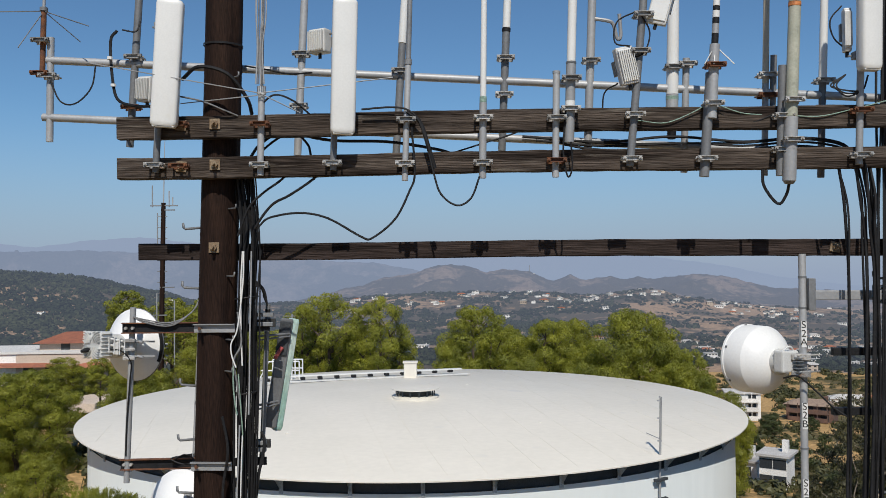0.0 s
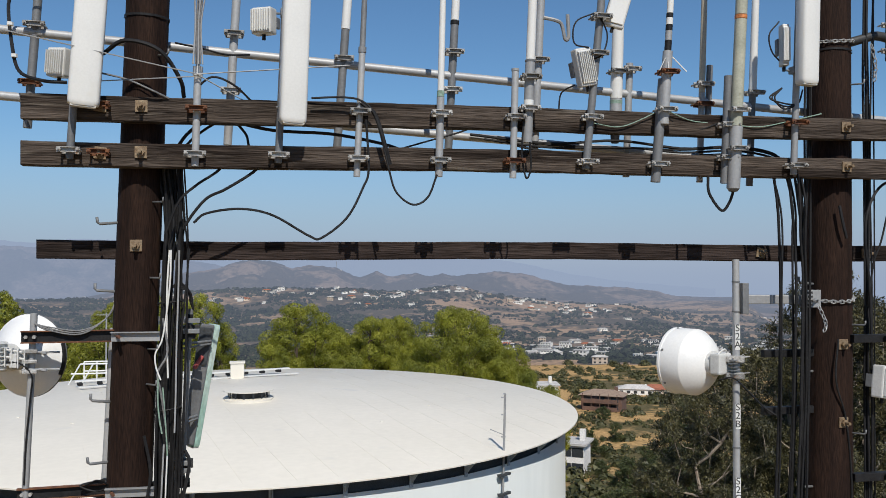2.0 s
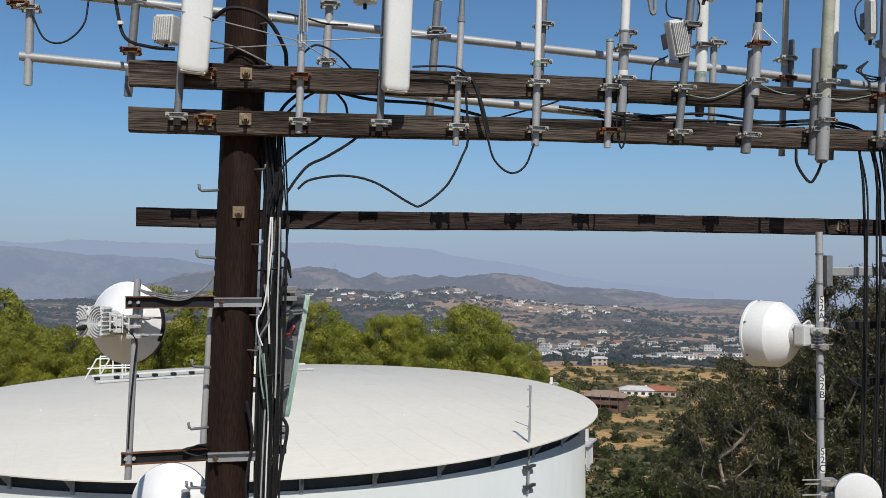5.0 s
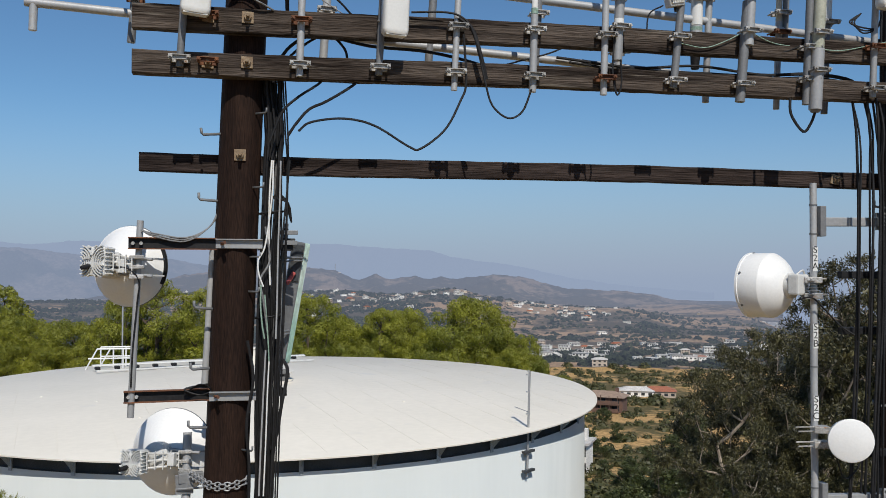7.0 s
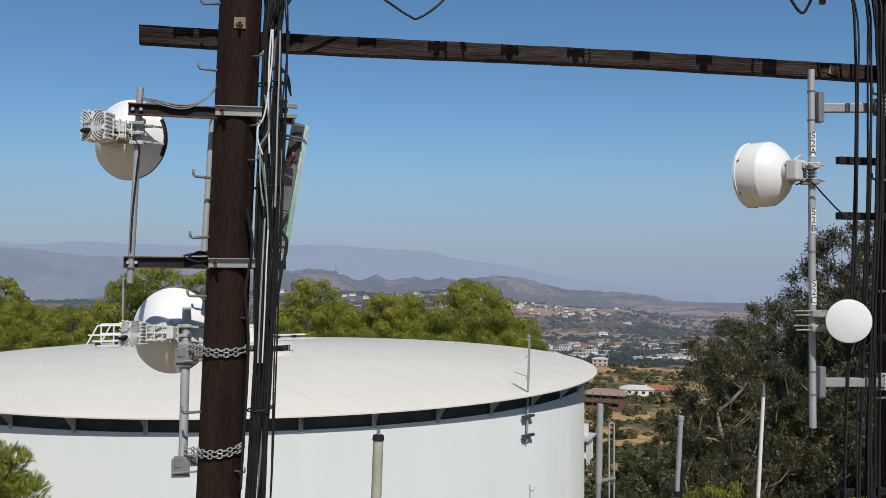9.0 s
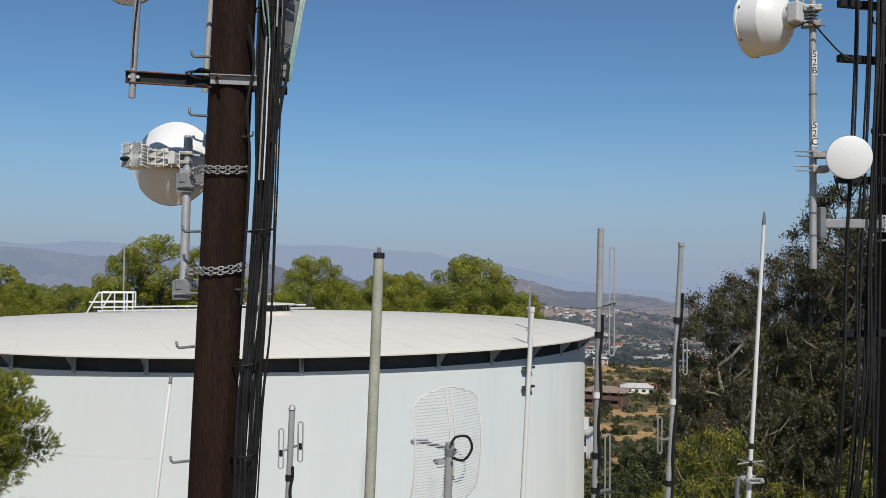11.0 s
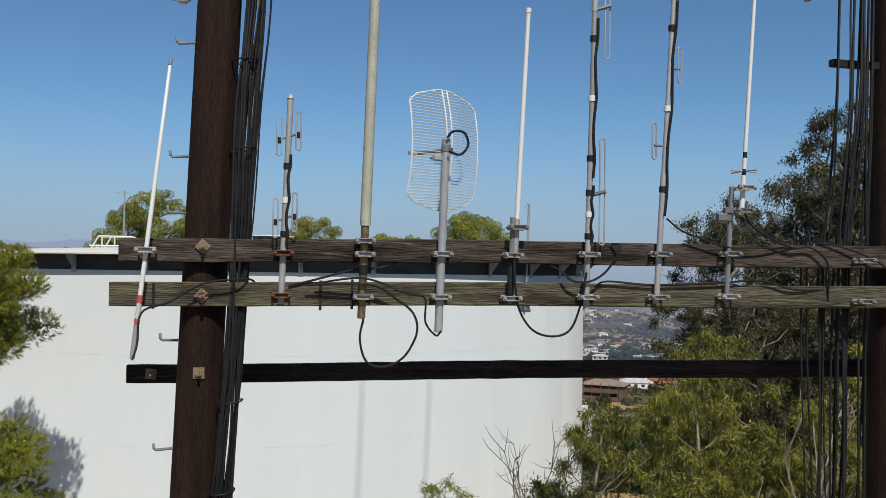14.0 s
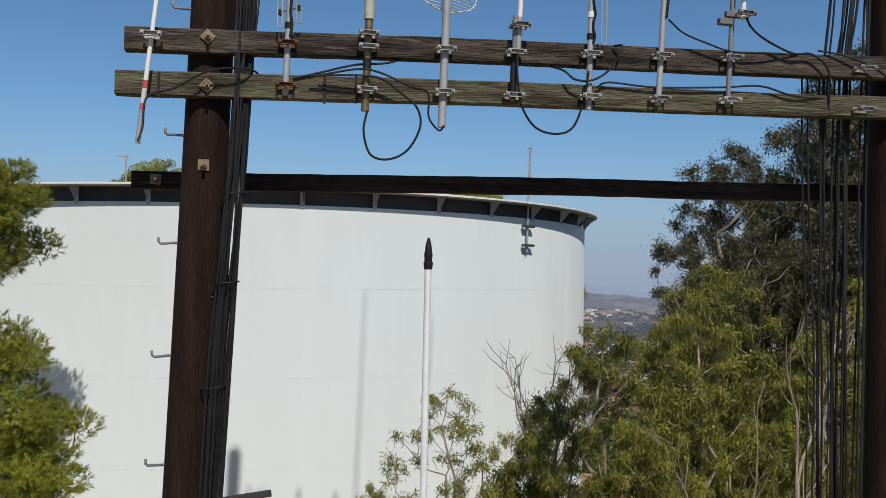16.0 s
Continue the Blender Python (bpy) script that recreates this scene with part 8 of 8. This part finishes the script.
# the observatory-like pale building and its mast on the ridge
hz = float(ridge_height(np.array([287.0]), np.array([2885.0]))[0]) - 40
ob = thing("hilltop_building", (287, 2885, hz + 40), "pale building with a mast on the far ridge", "building")
part("wall", box(bmesh.new(), (287, 2878, hz + 26), (27, 14, 11)), M["stucco"], ob, "", False)
part("roof", box(bmesh.new(), (287, 2878, hz + 32), (29, 16, 1.4)), M["flatroof"], ob, "", False)
part("mast", tube(bmesh.new(), [(285, 2885, hz + 20), (285, 2885, hz + 60)], 0.9, 6), M["galv"], ob)
# the tiled villa by the hedge
v = thing("villa", (-38, 92, 4), "low cream villa with red tiled roofs and a terrace", "house")
vm = Matrix.Rotation(0.06, 3, "Z")
part("wall", box(bmesh.new(), (-37.5, 93, 5.6), (12, 8, 3.4), vm), M["stucco_tan"], v, "", False)
part("wing_wall", box(bmesh.new(), (-47, 92.5, 5.7), (8, 8, 3.4), vm), M["stucco"], v, "", False)
part("upper_wall", box(bmesh.new(), (-39.2, 93.5, 7.6), (5.6, 5, 1.2), vm), M["stucco_tan"], v, "", False)
part("roof_slab", box(bmesh.new(), (-40.5, 93, 7.35), (20, 8.6, 0.22), vm), M["stucco"], v, "", False)
for cx, cy, cz, w, d, hgt in ((-39.2, 93.5, 8.15, 6.8, 6.2, 0.95), (-42.5, 88.7, 6.0, 8.5, 2.2, 0.45), (-34.8, 88.9, 5.9, 6.6, 2.2, 0.45)):
    bm = bmesh.new()
    q = [bm.verts.new(Vector((cx, cy, cz)) + vm @ Vector(p)) for p in ((-w / 2, -d / 2, 0), (w / 2, -d / 2, 0), (w / 2, d / 2, 0), (-w / 2, d / 2, 0), (-w / 5, d / 6, hgt), (w / 5, d / 6, hgt))]
    for f in ((0, 1, 5, 4), (1, 2, 5), (2, 3, 4, 5), (3, 0, 4), (3, 2, 1, 0)):
        bm.faces.new([q[i] for i in f])
    part("tiled_roof", bm, M["tiles"], v, "red tiled roof", False)
for k in range(5):
    part("window", box(bmesh.new(), (-42 + 2.1 * k, 88.75 + 0.12 * k, 5.3), (1.0, 0.1, 1.2), vm), M["glassy"], v, "", False)
part("arch_window", box(bmesh.new(), (-39.2, 90.95, 7.75), (0.9, 0.1, 0.7), vm), M["glassy"], v, "", False)
tagged(part("hedge", box(bmesh.new(), (-30, 84, 4.6), (9, 1.2, 1.8), Matrix.Rotation(0.1, 3, "Z"), 0.3), M["scrub"], None), "clipped green hedge beside the villa", "hedge")
tagged(part("terrace", box(bmesh.new(), (-29, 80, 3.6), (9, 6, 0.8), Matrix.Rotation(0.1, 3, "Z"), 0.05), M["stucco_tan"], None, "", False), "pale paved terrace below the hedge", "terrace")
# far radio mast beyond the tank
fm = thing("radio_mast", (-19.3, 60.2, 0), "dark wooden pole with cross-pieces and small antennas", "radio mast")
part("shaft", tube(bmesh.new(), [(-19.55, 60.2, 0), (-19.15, 60, 20.2)], [0.22, 0.15], 12), M["pole"], fm)
part("top_whip", tube(bmesh.new(), [(-19.15, 60, 20.1), (-19.05, 60, 24.6)], [0.05, 0.02], 6), M["galv"], fm)
for z, w, dx in ((20.0, 1.9, 0.1), (19.7, 0.7, 0.5), (16.3, 1.9, 0), (14.4, 1.0, 0.3), (12.5, 1.0, -0.2)):
    part("cross_piece", box(bmesh.new(), (-19.2 + dx, 59.95, z), (w, 0.1, 0.08)), M["galv_dark"], fm, "", False)
for x, z0, z1 in ((-19.9, 19.9, 21.4), (-18.75, 19.9, 21.0), (-18.5, 20.0, 20.6), (-19.55, 16.3, 19.5), (-19.6, 10, 14), (-18.4, 9.0, 13.5)):
    part("side_antenna", tube(bmesh.new(), [(x, 59.95, z0), (x, 59.95, z1)], 0.045, 6), M["galv"], fm)
for z in np.arange(9.5, 19.5, 0.75):
    part("step_bolt", tube(bmesh.new(), [(-19.6, 60, z), (-18.9, 60, z)], 0.025, 5), M["galv_dark"], fm)


# ---- the far city on the plain ----
def city(n, seed):
    """Many small pale blocks of a far city, joined."""
    rng = np.random.RandomState(seed)
    left = rng.random_sample(n) < 0.25
    t = np.radians(np.where(left, rng.uniform(-16, -4, n), rng.uniform(33, 45, n)))
    r = np.where(left, rng.uniform(2300, 3600, n), rng.uniform(1900, 4700, n))
    x, y = r * np.sin(t), r * np.cos(t)
    z = land(x, y)
    w, d, h = rng.uniform(8, 24, n), rng.uniform(8, 24, n), rng.uniform(5, 13, n)
    h = np.where((rng.random_sample(n) < 0.04) & ~left, h * 4, h)
    V, F = [], []
    for i in range(n):
        k = len(V)
        V += [(x[i] + sx * w[i] / 2, y[i] + sy * d[i] / 2, z[i] + sz) for sz in (-3, h[i]) for sx, sy in ((-1, -1), (1, -1), (1, 1), (-1, 1))]
        F += [[k, k + 1, k + 5, k + 4], [k + 1, k + 2, k + 6, k + 5], [k + 2, k + 3, k + 7, k + 6], [k + 3, k, k + 4, k + 7], [k + 4, k + 5, k + 6, k + 7]]
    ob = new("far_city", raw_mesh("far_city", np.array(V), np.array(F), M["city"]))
    return tagged(ob, "pale blocks of a far city in haze", "city", kind="stuff")


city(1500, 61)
